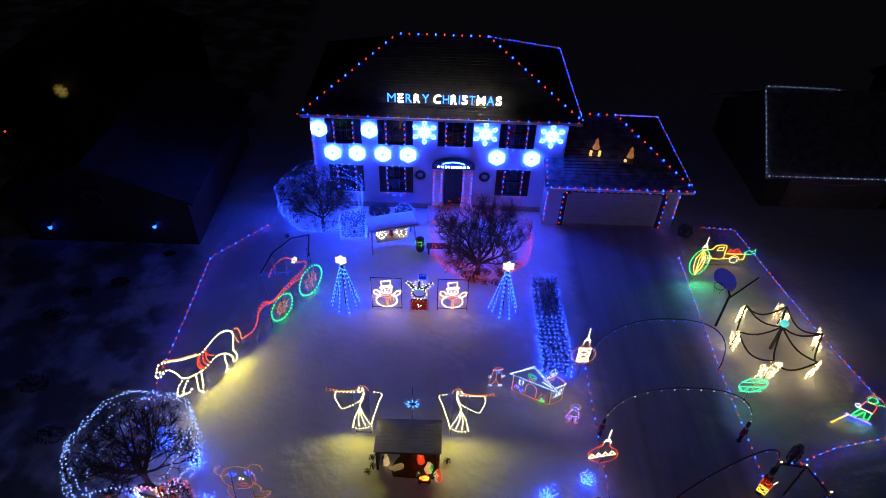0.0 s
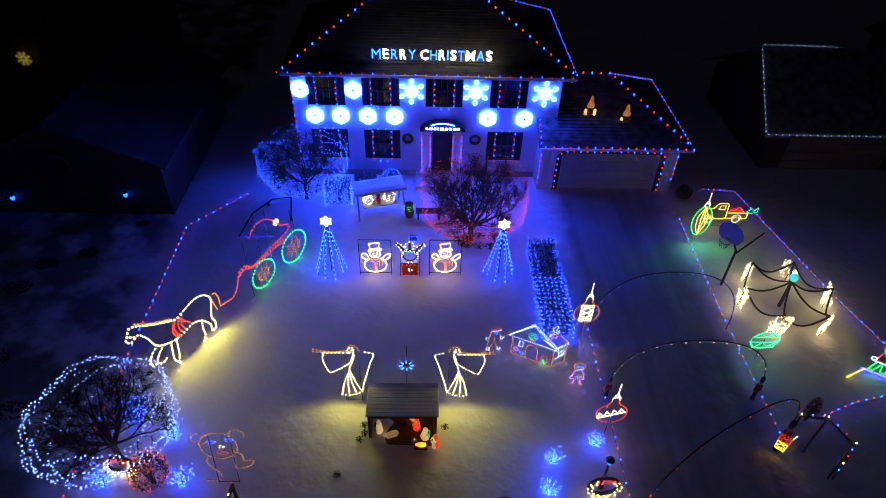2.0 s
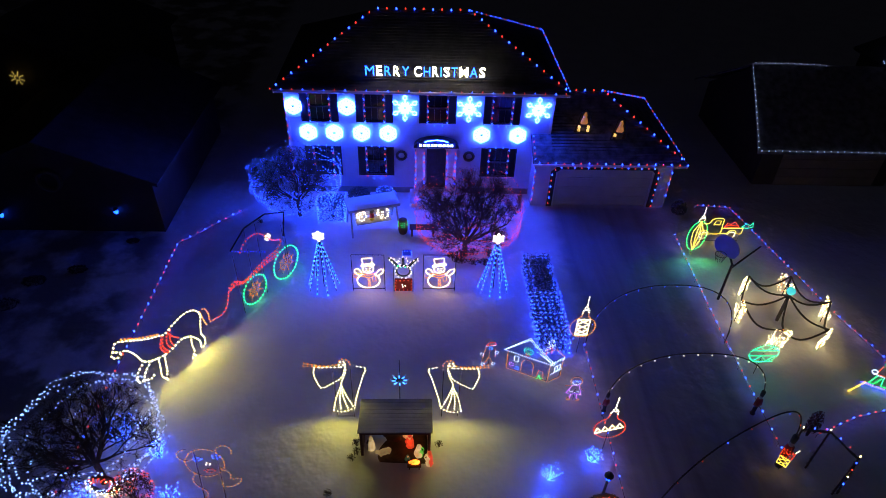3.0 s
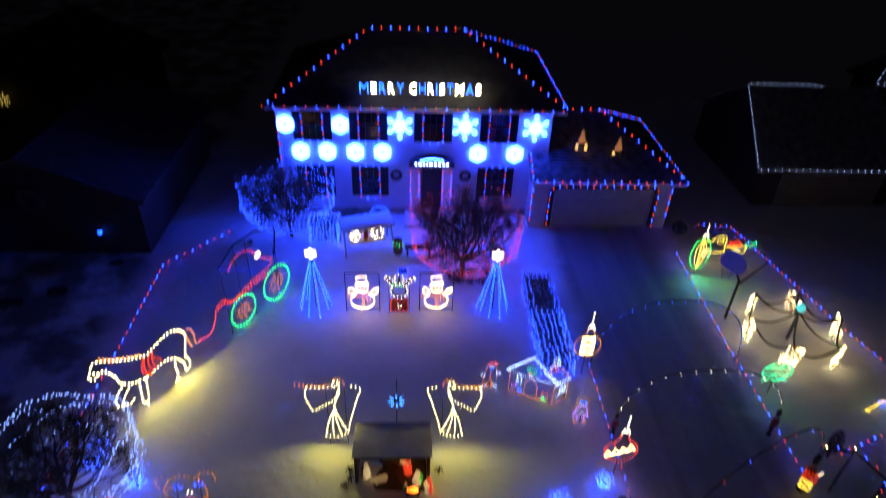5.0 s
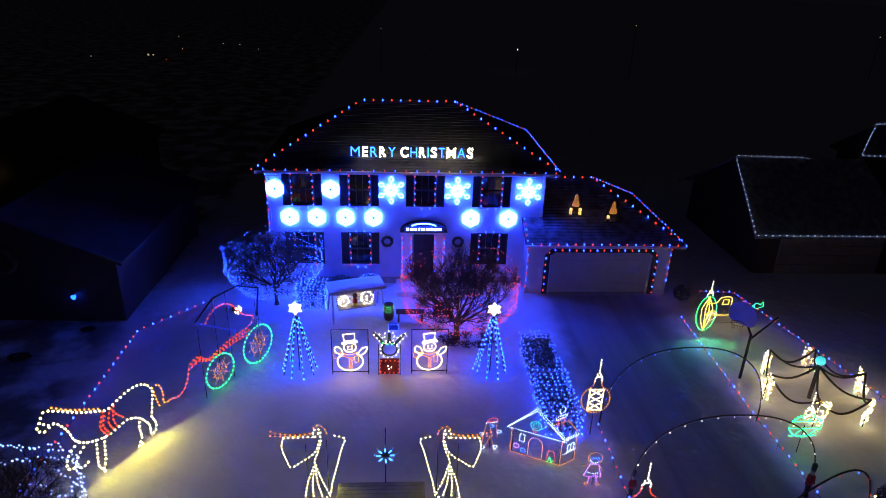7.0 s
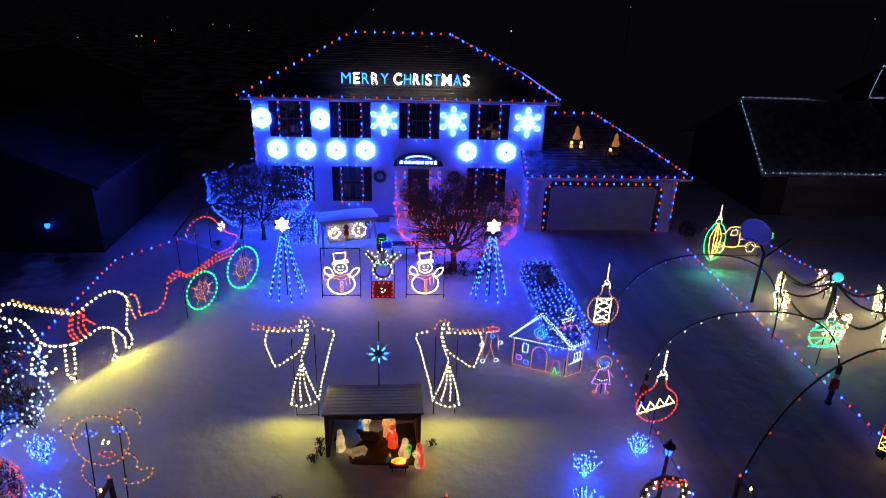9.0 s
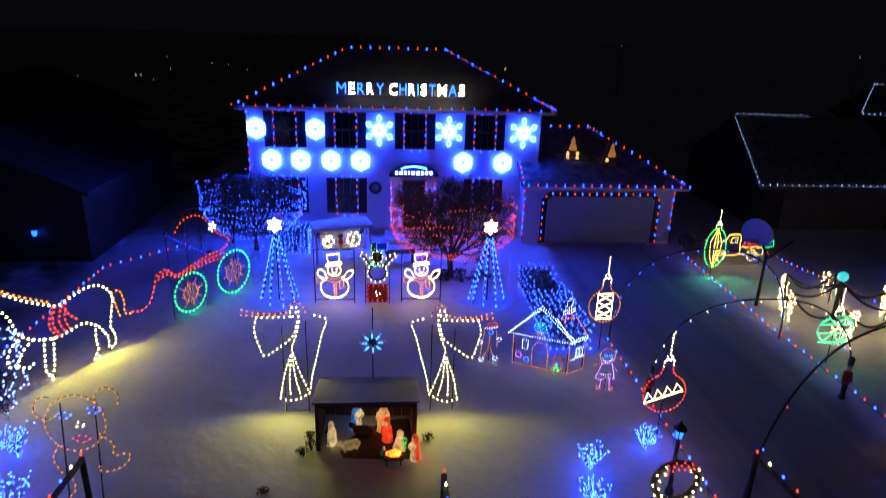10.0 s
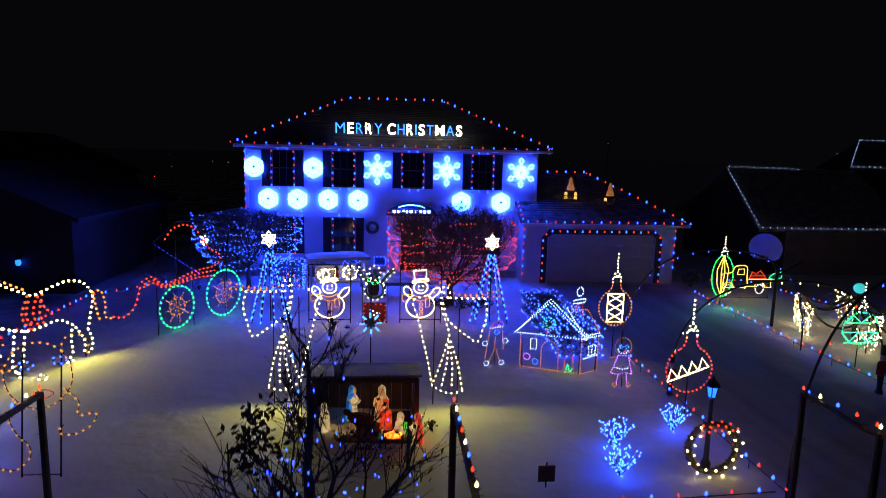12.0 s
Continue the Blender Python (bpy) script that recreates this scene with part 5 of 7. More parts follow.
def grid_net(x, y, pts, mat, r, label, keep, seed):
    random.seed(seed)
    t = thing("net_lights", (x, y, ground_z(x, y)), label, "lights", "shrub lights")
    g = Geo()
    for p in pts:
        if random.random() < keep:
            g.bulb(p * 1.03 + Vector((random.gauss(0, 0.02), random.gauss(0, 0.02), random.gauss(0, 0.02))), r, 1.0, True)
    tagged(part("lit_strand", g, mat, t), kind="stuff")
    return t


shrub(4.5, -6.45, 0.5, 1.15, 0.62, "clipped dark box hedge under blue net lights", LEAF, 0.045, 2600, 41, True, name="hedge", group="driveway hedges")
shrub(4.5, -8.95, 0.5, 1.1, 0.68, "clipped dark box hedge under dense blue net lights", LEAF, 0.045, 2600, 42, True, name="hedge", group="driveway hedges")
grid_net(4.5, -6.45, [p for p in box_grid(0.52, 1.17, 0.64, 6, 11, 2) if abs(p.x) > 0.3 or p.y > 0.6 or p.z < 0.6], L_NET, 0.024, "sparse net of blue lights over a hedge", 0.75, 43)
grid_net(4.5, -8.95, box_grid(0.52, 1.12, 0.7, 6, 11, 3), L_NET, 0.03, "dense net of blue lights over a hedge", 0.95, 44)
shrub(-3.95, -2.1, 0.55, 0.4, 1.0, "evergreen shrub under a blue light net", LEAF, 0.045, 1800, 45, True)
grid_net(-3.95, -2.1, box_grid(0.55, 0.42, 1.0, 8, 6, 8), L_NET, 0.025, "dense net of blue lights over a shrub", 0.9, 46)
t, sf = shrub(-1.7, -0.95, 0.45, 0.35, 0.85, "rounded evergreen shrub below the front window", LEAF, 0.045, 1100, 47)
net_lights(-1.7, -0.95, sf, L_NET, 90, 0.02, "blue lights scattered over a shrub", 48)
shrub(-2.9, -0.8, 0.5, 0.35, 0.7, "rounded evergreen shrub below the front window", LEAF, 0.045, 1100, 49)
shrub(11.6, -1.6, 0.35, 0.35, 0.7, "small dark evergreen shrub by the garage", LEAF, 0.045, 900, 50)
t, sf = shrub(-7.6, -15.5, 0.52, 0.5, 1.2, "round dark bare shrub dotted with red lights", BARK, 0.03, 1500, 51)
net_lights(-7.6, -15.5, sf, L_DEEPRED, 120, 0.016, "red lights scattered over a shrub", 52)
for k, (x, y, rr) in enumerate(((-15.0, -7.9, 0.7), (-14.2, -11.2, 0.8), (-13.3, -5.9, 0.5), (-12.6, -13.2, 0.7), (-14.6, -6.6, 0.6), (-11.9, -4.0, 0.35))):
    shrub(x, y, rr * 0.75, rr * 0.5, rr * 0.3, "dark leafless shrub standing in snow", DRYLEAF, 0.04, 300, 60 + k, group="neighbour's shrubs")
random.seed(70)
for k in range(9):
    a = k * 0.7
    x, y = 1.9 + 0.95 * math.cos(a) * random.uniform(0.5, 1.1), -5.0 + 0.55 * math.sin(a) * random.uniform(0.4, 1)
    shrub(x, y, 0.24, 0.2, 0.26, "low brown dried perennial under the tree", DRYLEAF, 0.03, 150, 71 + k, group="dried perennials")


# sprays of blue lights
L_SPRAY = light_material("bright_blue_mini_bulb", (0.018, 0.07, 1.0), 23)


def light_spray(x, y, h, mat, seed):
    random.seed(seed)
    t = thing("light_spray", (x, y, ground_z(x, y)), "fan of wire stems tipped with blue lights", "light display", "blue light sprays")
    stems, g = Geo(), Geo()
    for k in range(46):
        a, b = random.uniform(0, 6.28), 0.68 * math.sqrt(random.uniform(0.0, 1.0))
        d = Vector((math.sin(b) * math.cos(a), math.sin(b) * math.sin(a), math.cos(b)))
        tip = d * h * random.uniform(0.6, 0.97)
        stems.seg((0, 0, 0), tip, 0.003, 0.002, 3, False)
        g.bulb(tip, 0.018, 1.1, True)
        g.bulb(tip * random.uniform(0.35, 0.85), 0.016, 1.1, True)
    for _ in range(12):
        g.bulb((random.gauss(0, 0.025), random.gauss(0, 0.025), random.uniform(0.02, 0.14)), 0.015, 1.1, True)
    tagged(part("wire_fan", stems, IRON, t), kind="stuff")
    tagged(part("lit_strand", g, mat, t), kind="stuff")


for k, (x, y, h) in enumerate(((3.6, -14.85, 0.75), (3.35, -15.8, 0.7), (4.9, -14.3, 0.7), (-7.45, -14.1, 0.7), (-6.75, -15.55, 0.7), (-8.7, -13.5, 0.9), (-8.9, -15.6, 0.8))):
    light_spray(x, y, h * (0.78 if k < 3 else 1.0), L_SPRAY, 90 + k)


# ---- nativity shed ----
shed = thing("nativity_shed", (-0.77, -13.32, -0.1), "open fronted dark wooden shed with board roof", "shed")
for a in ((-1.0, -0.94, -0.6, 0.6), (0.94, 1.0, -0.6, 0.6)):
    for k in range(6):
        g = Geo()
        y0 = a[2] + k * 0.2
        g.box(a[0], a[1], y0 + 0.003, y0 + 0.197, -0.25, 0.86 + 0.15 * (0.5 - k / 5), 0.006)
        part("side_board", g, DARKWOOD, shed)
for k in range(9):
    g = Geo()
    g.box(-0.935 + k * 0.2078, -0.935 + k * 0.2078 + 0.2, 0.54, 0.6, -0.25, 0.78, 0.006)
    part("back_board", g, DARKWOOD, shed)
ROOFB = node_material("snow_dusted_roof_boards", (0.22, 0.215, 0.21), (0.12, 0.11, 0.105), 0.8, 1.6, 50.0, 0.4, 0.01)
for k in range(9):
    g = Geo()
    y0 = -0.7 + k * 0.152
    g.box(-1.06, 1.06, 0, 0.165, 0, 0.035, 0.006)
    g.moved(pose(0, y0, 1.075 - 0.026 * k, -12))
    part("roof_board", g, ROOFB, shed)
g = Geo()
for x in (-0.97, 0.97):
    g.box(x - 0.04, x + 0.04, -0.66, -0.6, -0.25, 1.03, 0.008)
g.box(-1.0, 1.0, -0.66, -0.605, 0.95, 1.03, 0.008)
part("front_frame", g, DARKWOOD, shed)
# Dark slab over the shed floor, reaching out past its front.
g = Geo()
g.box(-0.93, 0.93, -0.9, 0.53, -0.25, -0.06, 0.04)
part("straw_bed", g, node_material("damp_straw", (0.17, 0.11, 0.05), (0.06, 0.04, 0.02), 0.9, 5.0, 60.0, 0.9, 0.03), shed, "dark slab across the shed floor")


def glow(name, colour, strength):
    m = light_material(name, colour, strength)
    nt = m.node_tree
    b = nt.nodes["Principled BSDF"]
    b.inputs["Roughness"].default_value = 0.45
    noise, span = nt.nodes.new("ShaderNodeTexNoise"), nt.nodes.new("ShaderNodeMapRange")
    noise.inputs["Scale"].default_value, noise.inputs["Detail"].default_value = 13, 3
    span.inputs["From Min"].default_value, span.inputs["From Max"].default_value = 0.35, 0.65
    span.inputs["To Min"].default_value, span.inputs["To Max"].default_value = 0.15 * strength, 1.6 * strength
    co = nt.nodes.new("ShaderNodeTexCoord")
    nt.links.new(co.outputs["Object"], noise.inputs["Vector"])
    nt.links.new(noise.outputs["Fac"], span.inputs["Value"])
    nt.links.new(span.outputs[0], b.inputs["Emission Strength"])
    return m


GL_WHITE, GL_BLUE, GL_RED = glow("glowing_cream_plastic", (1.0, 0.72, 0.34), 0.5), glow("glowing_blue_plastic", (0.03, 0.25, 0.8), 0.6), glow("glowing_red_plastic", (1.0, 0.06, 0.015), 0.75)
GL_GREEN, GL_FLESH, GL_ORANGE = glow("glowing_green_plastic", (0.1, 0.55, 0.05), 0.6), glow("glowing_peach_plastic", (1.0, 0.42, 0.14), 0.55), glow("glowing_amber_plastic", (1.0, 0.2, 0.015), 5)


def statue(x, y, h, robe, over, label, turn=0.0, kneel=False, hood=True):
    """A moulded figure: folded robe, mantle, arms held forward, head and scarf, as one shell."""
    g = Geo()
    k = h / 0.8
    low = 0.72 if kneel else 1.0

    def folded(profile, at, slot, folds, deep):
        n, rings = 18, len(profile)
        vs = []
        for r, z in profile:
            for j in range(n):
                a = 2 * math.pi * j / n
                rr = r * (1 + deep * math.sin(folds * a + 1.3) * (1 - z / 0.75))
                vs.append((at[0] + rr * k * math.cos(a), at[1] + 0.78 * rr * k * math.sin(a), z * k * low))
        fs = [(i * n + j, i * n + (j + 1) % n, (i + 1) * n + (j + 1) % n, (i + 1) * n + j) for i in range(rings - 1) for j in range(n)]
        g.put(vs, fs + [tuple(range(n))[::-1], tuple((rings - 1) * n + j for j in range(n))], slot)
    wide = 1.35 if kneel else 1.0
    folded([(0.15 * wide, 0.0), (0.16 * wide, 0.04), (0.13 * wide, 0.2), (0.115, 0.4), (0.105, 0.52), (0.06, 0.6)], (0, 0), 0, 7, 0.12)
    folded([(0.165 * wide, 0.05), (0.15 * wide, 0.2), (0.135, 0.42), (0.125, 0.53), (0.07, 0.615)], (0, 0.035 * k), 1, 5, 0.08)
    for s in (-1, 1):
        g.seg((s * 0.115 * k, 0, 0.53 * k * low), (s * 0.13 * k, -0.09 * k, 0.4 * k * low), 0.042 * k, 0.04 * k, 7)
        g.seg((s * 0.13 * k, -0.09 * k, 0.4 * k * low), (s * 0.025 * k, -0.17 * k, 0.46 * k * low), 0.038 * k, 0.025 * k, 7)
    top = 0.6 * k * low
    g.lathe([(0.025 * k, top - 0.03 * k), (0.055 * k, top + 0.03 * k), (0.068 * k, top + 0.09 * k), (0.055 * k, top + 0.155 * k), (0.02 * k, top + 0.185 * k)], (0, -0.02 * k, 0), 10, 2)
    if hood:
        g.lathe([(0.085 * k, top - 0.05 * k), (0.085 * k, top + 0.08 * k), (0.075 * k, top + 0.16 * k), (0.03 * k, top + 0.21 * k)], (0, 0.018 * k, 0), 10, 1)
    else:
        g.lathe([(0.06 * k, top + 0.13 * k), (0.075 * k, top + 0.15 * k), (0.08 * k, top + 0.23 * k), (0.05 * k, top + 0.22 * k)], (0, -0.005 * k, 0), 8, 1)
    return single("nativity_statue", g, [robe, over, GL_FLESH], label, "statue", "nativity figures", (x, y, ground_z(x, y) - 0.03), turn, True)


GL_DARKGREEN = glow("dim_green_plastic", (0.02, 0.12, 0.05), 0.25)
statue(-1.5, -13.72, 0.56, SHUTTER, GL_WHITE, "dark robed plastic statue with glowing cream front", 215)
statue(-1.0, -13.2, 0.68, GL_WHITE, GL_BLUE, "glowing plastic statue in blue and cream robe", 70)
statue(-0.44, -13.28, 0.74, GL_FLESH, GL_WHITE, "glowing plastic statue in a cream robe", -10)
statue(-0.36, -13.65, 0.6, GL_RED, GL_RED, "glowing plastic statue in a red robe", -20, False, False)
statue(-0.08, -13.9, 0.62, GL_GREEN, GL_WHITE, "glowing plastic statue in a green robe", 100, True)
statue(0.2, -14.2, 0.6, GL_WHITE, GL_RED, "glowing plastic statue in red and cream robe", -80)
statue(-0.42, -14.1, 0.34, GL_DARKGREEN, GL_DARKGREEN, "small dim green kneeling plastic statue", 20, True)


def animal(x, y, mat, label, s=1.0, turn=0):
    g = Geo()
    g.lathe([(0.03, -0.26), (0.11, -0.2), (0.13, 0.0), (0.11, 0.18), (0.04, 0.26)], (0, 0, 0), 10)
    g.moved(pose(0, 0, 0.17, 0, 90, 0))
    h = Geo()
    h.lathe([(0.03, -0.09), (0.07, -0.03), (0.07, 0.05), (0.03, 0.1)], (0, 0, 0), 8)
    h.moved(pose(0.26, 0, 0.27, 0, 60, 0))
    g.put(h.v, h.f)
    for a, b in ((-0.15, -0.06), (-0.15, 0.06), (0.15, -0.06), (0.15, 0.06)):
        g.seg((a, b, 0), (a, b, 0.14), 0.03, 0.035, 6)
    g.v = [(a * s, b * s, c * s) for a, b, c in g.v]
    single("animal_statue", g, mat, label, "statue", "nativity figures", (x, y, ground_z(x, y) - 0.02), turn, True)


animal(-1.1, -13.9, glow("dim_cream_plastic", (1.0, 0.65, 0.25), 0.22), "pale plastic lying sheep statue faintly glowing", 0.8, 200)
animal(-0.85, -13.45, DARKWOOD, "brown plastic ox statue beside the manger", 0.9, 170)
g = Geo()
g.box(-0.2, 0.2, -0.12, 0.12, 0.1, 0.16, 0.01)
for s in (-1, 1):
    for q in (-0.14, 0.14):
        g.seg((q, s * 0.12, 0), (q, -s * 0.06, 0.2), 0.015, 0.015, 5)
single("manger", g, DARKWOOD, "small crossed leg wooden manger", "manger", at=(-0.22, -14.3, ground_z(-0.22, -14.3)))
g = Geo()
g.lathe([(0.03, -0.16), (0.07, -0.05), (0.08, 0.06), (0.04, 0.15)], (0, 0, 0), 10)
g.moved(pose(0, 0, 0, 0, 90, 0))
single("small_statue", g, GL_ORANGE, "small glowing amber statue lying in a manger", "statue", "nativity figures", (-0.22, -14.3, ground_z(-0.22, -14.3) + 0.2), 0, True)

# star on a pole behind the shed
L_STARBLUE = light_material("pale_blue_bulb", (0.06, 0.3, 1.0), 3.5)
star = thing("star_pole", (-0.68, -12.55, ground_z(-0.68, -12.55)), "pole with a dark starburst tipped by blue lights", "light display")
g = Geo()
g.seg((0, 0, -0.1), (0, 0, 2.5), 0.016, 0.012, 6)
part("pole", g, IRON, star)
hub = Vector((0, -0.03, 1.7))
for k in range(8):
    a = k * math.pi / 4 + 0.05
    d = Vector((math.cos(a), 0, math.sin(a)))
    spike = Geo()
    spike.seg(hub, hub + d * 0.25, 0.04, 0.006, 5)
    spike = part("ray", spike, GARLAND, star)
    g = Geo()
    for f in (0.12, 0.175):
        p = hub + d * f - Vector((0, 0.045, 0))
        g.seg(p, p + d * 0.045, 0.022, 0.018, 6)
    g.bulb(hub + d * 0.27, 0.012)
    tagged(part("ray_tip", g, L_STARBLUE, spike), kind="stuff")

for k, (x, y, h) in enumerate(((-2.6, -15.2, 0.06), (-1.9, -13.9, 0.22), (-2.05, -14.1, 0.18), (-1.95, -13.6, 0.2), (0.5, -13.6, 0.15), (-7.0, -2.6, 0.2))):
    shrub(x, y, 0.13, 0.12, h, "tuft of dry brown grass poking through snow", DRYLEAF, 0.022, 60, 140 + k, group="dry grass tufts", name="grass_tuft")


# ---- gingerbread cottage display ----
CD = (1.3, -0.62)

display("cottage_display", "gingerbread cottage outlined in white and coloured lights", "light display", (2.78, -10.75), CD, [
    (L_WHITE, [(-0.12, 0.86), (0.68, 1.66), (1.55, 0.88)], True, False), (L_WHITE, [(-0.06, 0.92), (0.68, 1.74), (1.6, 0.94)], False, False),
    (L_AMBER, [(0.02, 0.82), (0.02, 0.05), (1.44, 0.05), (1.44, 0.84)], False, False), (L_AMBER, arc(0.72, 0.5, 0.2, 0.25, 0, 180, 10) + [(0.52, 0.05)], False, False), (L_AMBER, [(0.92, 0.5), (0.92, 0.05)], False, False),
    (L_WHITE, [(0.26, 0.5), (0.4, 0.5), (0.4, 0.75), (0.26, 0.75)], True, False), (L_TEAL, circle(0.68, 1.15, 0.15), True, False), (L_TEAL, circle(0.68, 1.15, 0.08, n=12), True, False),
    (L_RED, circle(0.66, 0.98, 0.06, n=8), True, False), (L_PINK, circle(0.18, 0.3, 0.08, n=10), True, False), (L_ICE, circle(0.38, 0.2, 0.07, n=10), True, False),
    (L_GREEN, [(1.1, 0.06), (1.15, 0.25), (1.2, 0.06), (1.26, 0.16)], False, False), (L_RED, [(1.05, 0.1), (1.1, 0.45), (1.25, 0.45), (1.3, 0.1)], False, False)],
    [(0.05, 0.6), (1.4, 0.6)], "storybook displays", 0.0135, 0.062)
display("cottage_side_display", "side of a gingerbread cottage outlined in lights", "light display", (4.1, -11.38), (0.5, 0.27), [
    (L_WHITE, [(0.0, 0.88), (0.56, 0.88)], False, False), (L_WHITE, [(0.04, 0.94), (0.58, 0.94)], False, False), (L_WHITE, [(-0.55, 1.66), (0.0, 0.95)], False, False), (L_AMBER, [(-0.42, 1.62), (0.1, 1.55), (0.56, 0.94)], False, False),
    (L_AMBER, [(0.02, 0.05), (0.5, 0.05), (0.5, 0.84)], False, False), (L_WHITE, [(0.2, 0.45), (0.42, 0.45), (0.42, 0.68), (0.2, 0.68)], True, False), (L_WHITE, [(0.31, 0.45), (0.31, 0.68)], False, False), (L_WHITE, [(0.05, 0.4), (0.5, 0.42)], False, False),
    (L_RED, [(-0.3, 1.5), (-0.28, 1.72), (-0.08, 1.72), (-0.08, 1.45)], False, False), (L_WHITE, [(-0.36, 1.74), (0.0, 1.74), (0.0, 1.82), (-0.36, 1.82)], True, False), (L_WHITE, circle(-0.18, 2.0, 0.1, n=10), True, False)],
    [(0.48, 0.6)], "storybook displays", 0.0135, 0.062)


def child_figure(at, d, hair, dress, trim, label):
    display("figure_display", label, "light display", at, d, [
        (hair, arc(0, 0.92, 0.18, 0.2, -40, 220, 18), False, False), (L_ICE, circle(-0.05, 0.92, 0.04, n=6), True, False), (L_ICE, circle(0.07, 0.92, 0.04, n=6), True, False), (trim, arc(0, 0.9, 0.12, 0.14, 200, 340, 8), False, False),
        (dress, [(-0.1, 0.72), (-0.24, 0.32), (-0.1, 0.28), (0.08, 0.34), (0.22, 0.3), (0.12, 0.72)], True, False), (trim, [(-0.16, 0.45), (0.0, 0.4), (0.16, 0.45)], False, False),
        (hair, [(-0.12, 0.7), (-0.32, 0.66)], False, False), (hair, [(0.14, 0.68), (0.28, 0.5)], False, False), (dress, [(-0.08, 0.28), (-0.1, 0.1)], False, False), (dress, [(0.1, 0.3), (0.12, 0.1)], False, False),
        (hair, circle(-0.14, 0.06, 0.05, n=6), True, False), (hair, circle(0.15, 0.06, 0.05, n=6), True, False)], [(0.02, 0.5)], "storybook displays", 0.012, 0.058)


child_figure((4.78, -12.08), (1, -0.12), L_AMBER, L_PINK, L_WHITE, "small girl figure in amber and violet lights")
display("figure_display", "small boy figure in red and white lights", "light display", (2.22, -10.62), (1, 0.0), [
    (L_DEEPRED, [(-0.12, 0.95), (-0.05, 1.08), (0.14, 1.1), (0.2, 1.0)], True, False), (L_WHITE, [(-0.14, 0.92), (0.2, 0.96)], False, False), (L_ICE, circle(0.02, 0.82, 0.06, n=8), True, False),
    (L_AMBER, [(-0.14, 0.85), (-0.2, 0.45), (-0.24, 0.15)], False, False), (L_AMBER, [(0.0, 0.7), (-0.02, 0.4), (-0.14, 0.1)], False, False), (L_AMBER, [(0.02, 0.4), (0.12, 0.1)], False, False), (L_AMBER, [(0.16, 0.85), (0.2, 0.4)], False, False),
    (L_WHITE, circle(-0.25, 0.55, 0.06, n=8), True, False), (L_WHITE, circle(0.24, 0.62, 0.06, n=8), True, False), (L_WHITE, circle(-0.2, 0.06, 0.06, n=8), True, False), (L_WHITE, circle(0.16, 0.08, 0.06, n=8), True, False)],
    [(0.0, 0.5)], "storybook displays", 0.012, 0.06)


# ---- ornaments on stakes ----
def ornament(at, d, c, rx, ry, outline, fill, strokes, spire, label, neck=False, rope=0.016, step=0.085):
    top = c + ry
    if neck:
        st = [(outline, arc(0, c, rx, ry, 65, -245, 26), False, False)]
        for side in (-1, 1):
            st.append((outline, cv((side * rx * 0.42, c + ry * 0.9), (side * rx * 0.26, top + 0.06), (side * 0.1, top + 0.2)), False, False))
        top += 0.16
    else:
        st = [(outline, circle(0, c, rx, ry, 30), True, False)]
    for s in strokes:
        st.append((fill, [(x * rx, c + y * ry) for x, y in s], False, rope))
    st += [(L_STAR, [(-0.1, top + 0.02), (-0.1, top + 0.15), (0.1, top + 0.15), (0.1, top + 0.02)], False, False), (L_STAR, circle(0, top + 0.22, 0.06, n=8), True, False), (L_STAR, [(0, top + 0.3), (0, top + spire)], False, False)]
    return display("ornament_display", label, "light display", at, d, st, [(0.0, c)], "ornament displays", 0.02, step)


zig = [[(-0.48, 0.75), (0.48, 0.75)], [(-0.48, -0.8), (0.48, -0.8)], [(-0.48, 0.75), (-0.48, -0.8)], [(0.48, 0.75), (0.48, -0.8)]]
for k in range(3):
    zig += [[(-0.48, 0.75 - 0.5 * k), (0.48, 0.25 - 0.5 * k)], [(0.48, 0.75 - 0.5 * k), (-0.48, 0.25 - 0.5 * k)]]
ornament((5.3, -10.1), (1, 0), 1.3, 0.42, 0.46, L_AMBER, L_CREAM, zig, 0.75, "round amber ornament with latticed cream rope light", True)
wave = [[(-0.9, -0.55), (0.85, 0.1)]] + [[(-0.9 + 0.4375 * k, -0.55 + 0.1625 * k), (-0.9 + 0.4375 * k + 0.12, -0.55 + 0.1625 * k + 0.55), (-0.9 + 0.4375 * (k + 1), -0.55 + 0.1625 * (k + 1))] for k in range(4)]
ornament((5.35, -13.9), (1, 0), 1.06, 0.45, 0.45, L_RED, L_CREAM, wave, 0.8, "round red ornament with cream zigzag rope light", True)
gw = [[(-0.9, 0.35), (0.9, 0.35)], [(-1, -0.25), (1, -0.25)], [(-0.85, -0.9), (0.85, -0.9)], [(-0.9, 0.35), (-0.45, 0.8), (0, 0.35), (0.45, 0.8), (0.9, 0.35)], [(-1, -0.25), (-0.55, -0.85), (-0.1, -0.25), (0.35, -0.85), (0.8, -0.25)]]
ornament((11.15, -11.0), (1, 0), 1.0, 0.48, 0.4, L_TEAL, L_TEAL, gw, 0.75, "round green ornament with zigzag rope light", rope=0.015)
gd2 = [[(0, 1), (-0.55, 0.3), (-0.45, -0.4), (0, -1)], [(0, 1), (0.55, 0.3), (0.45, -0.4), (0, -1)], [(0, 1), (-0.15, 0.2), (0, -1)], [(0, 1), (0.2, 0.2), (0, -1)]]
ornament((11.17, -4.6), (1, 0), 1.02, 0.38, 0.72, L_GREEN, L_YELLOW, gd2, 0.7, "tall teardrop ornament in green and yellow lights")

display_lamps((11.17, -4.6), (1, 0), ((0.0, 0.7),), 24, (0.02, 1.0, 0.25))

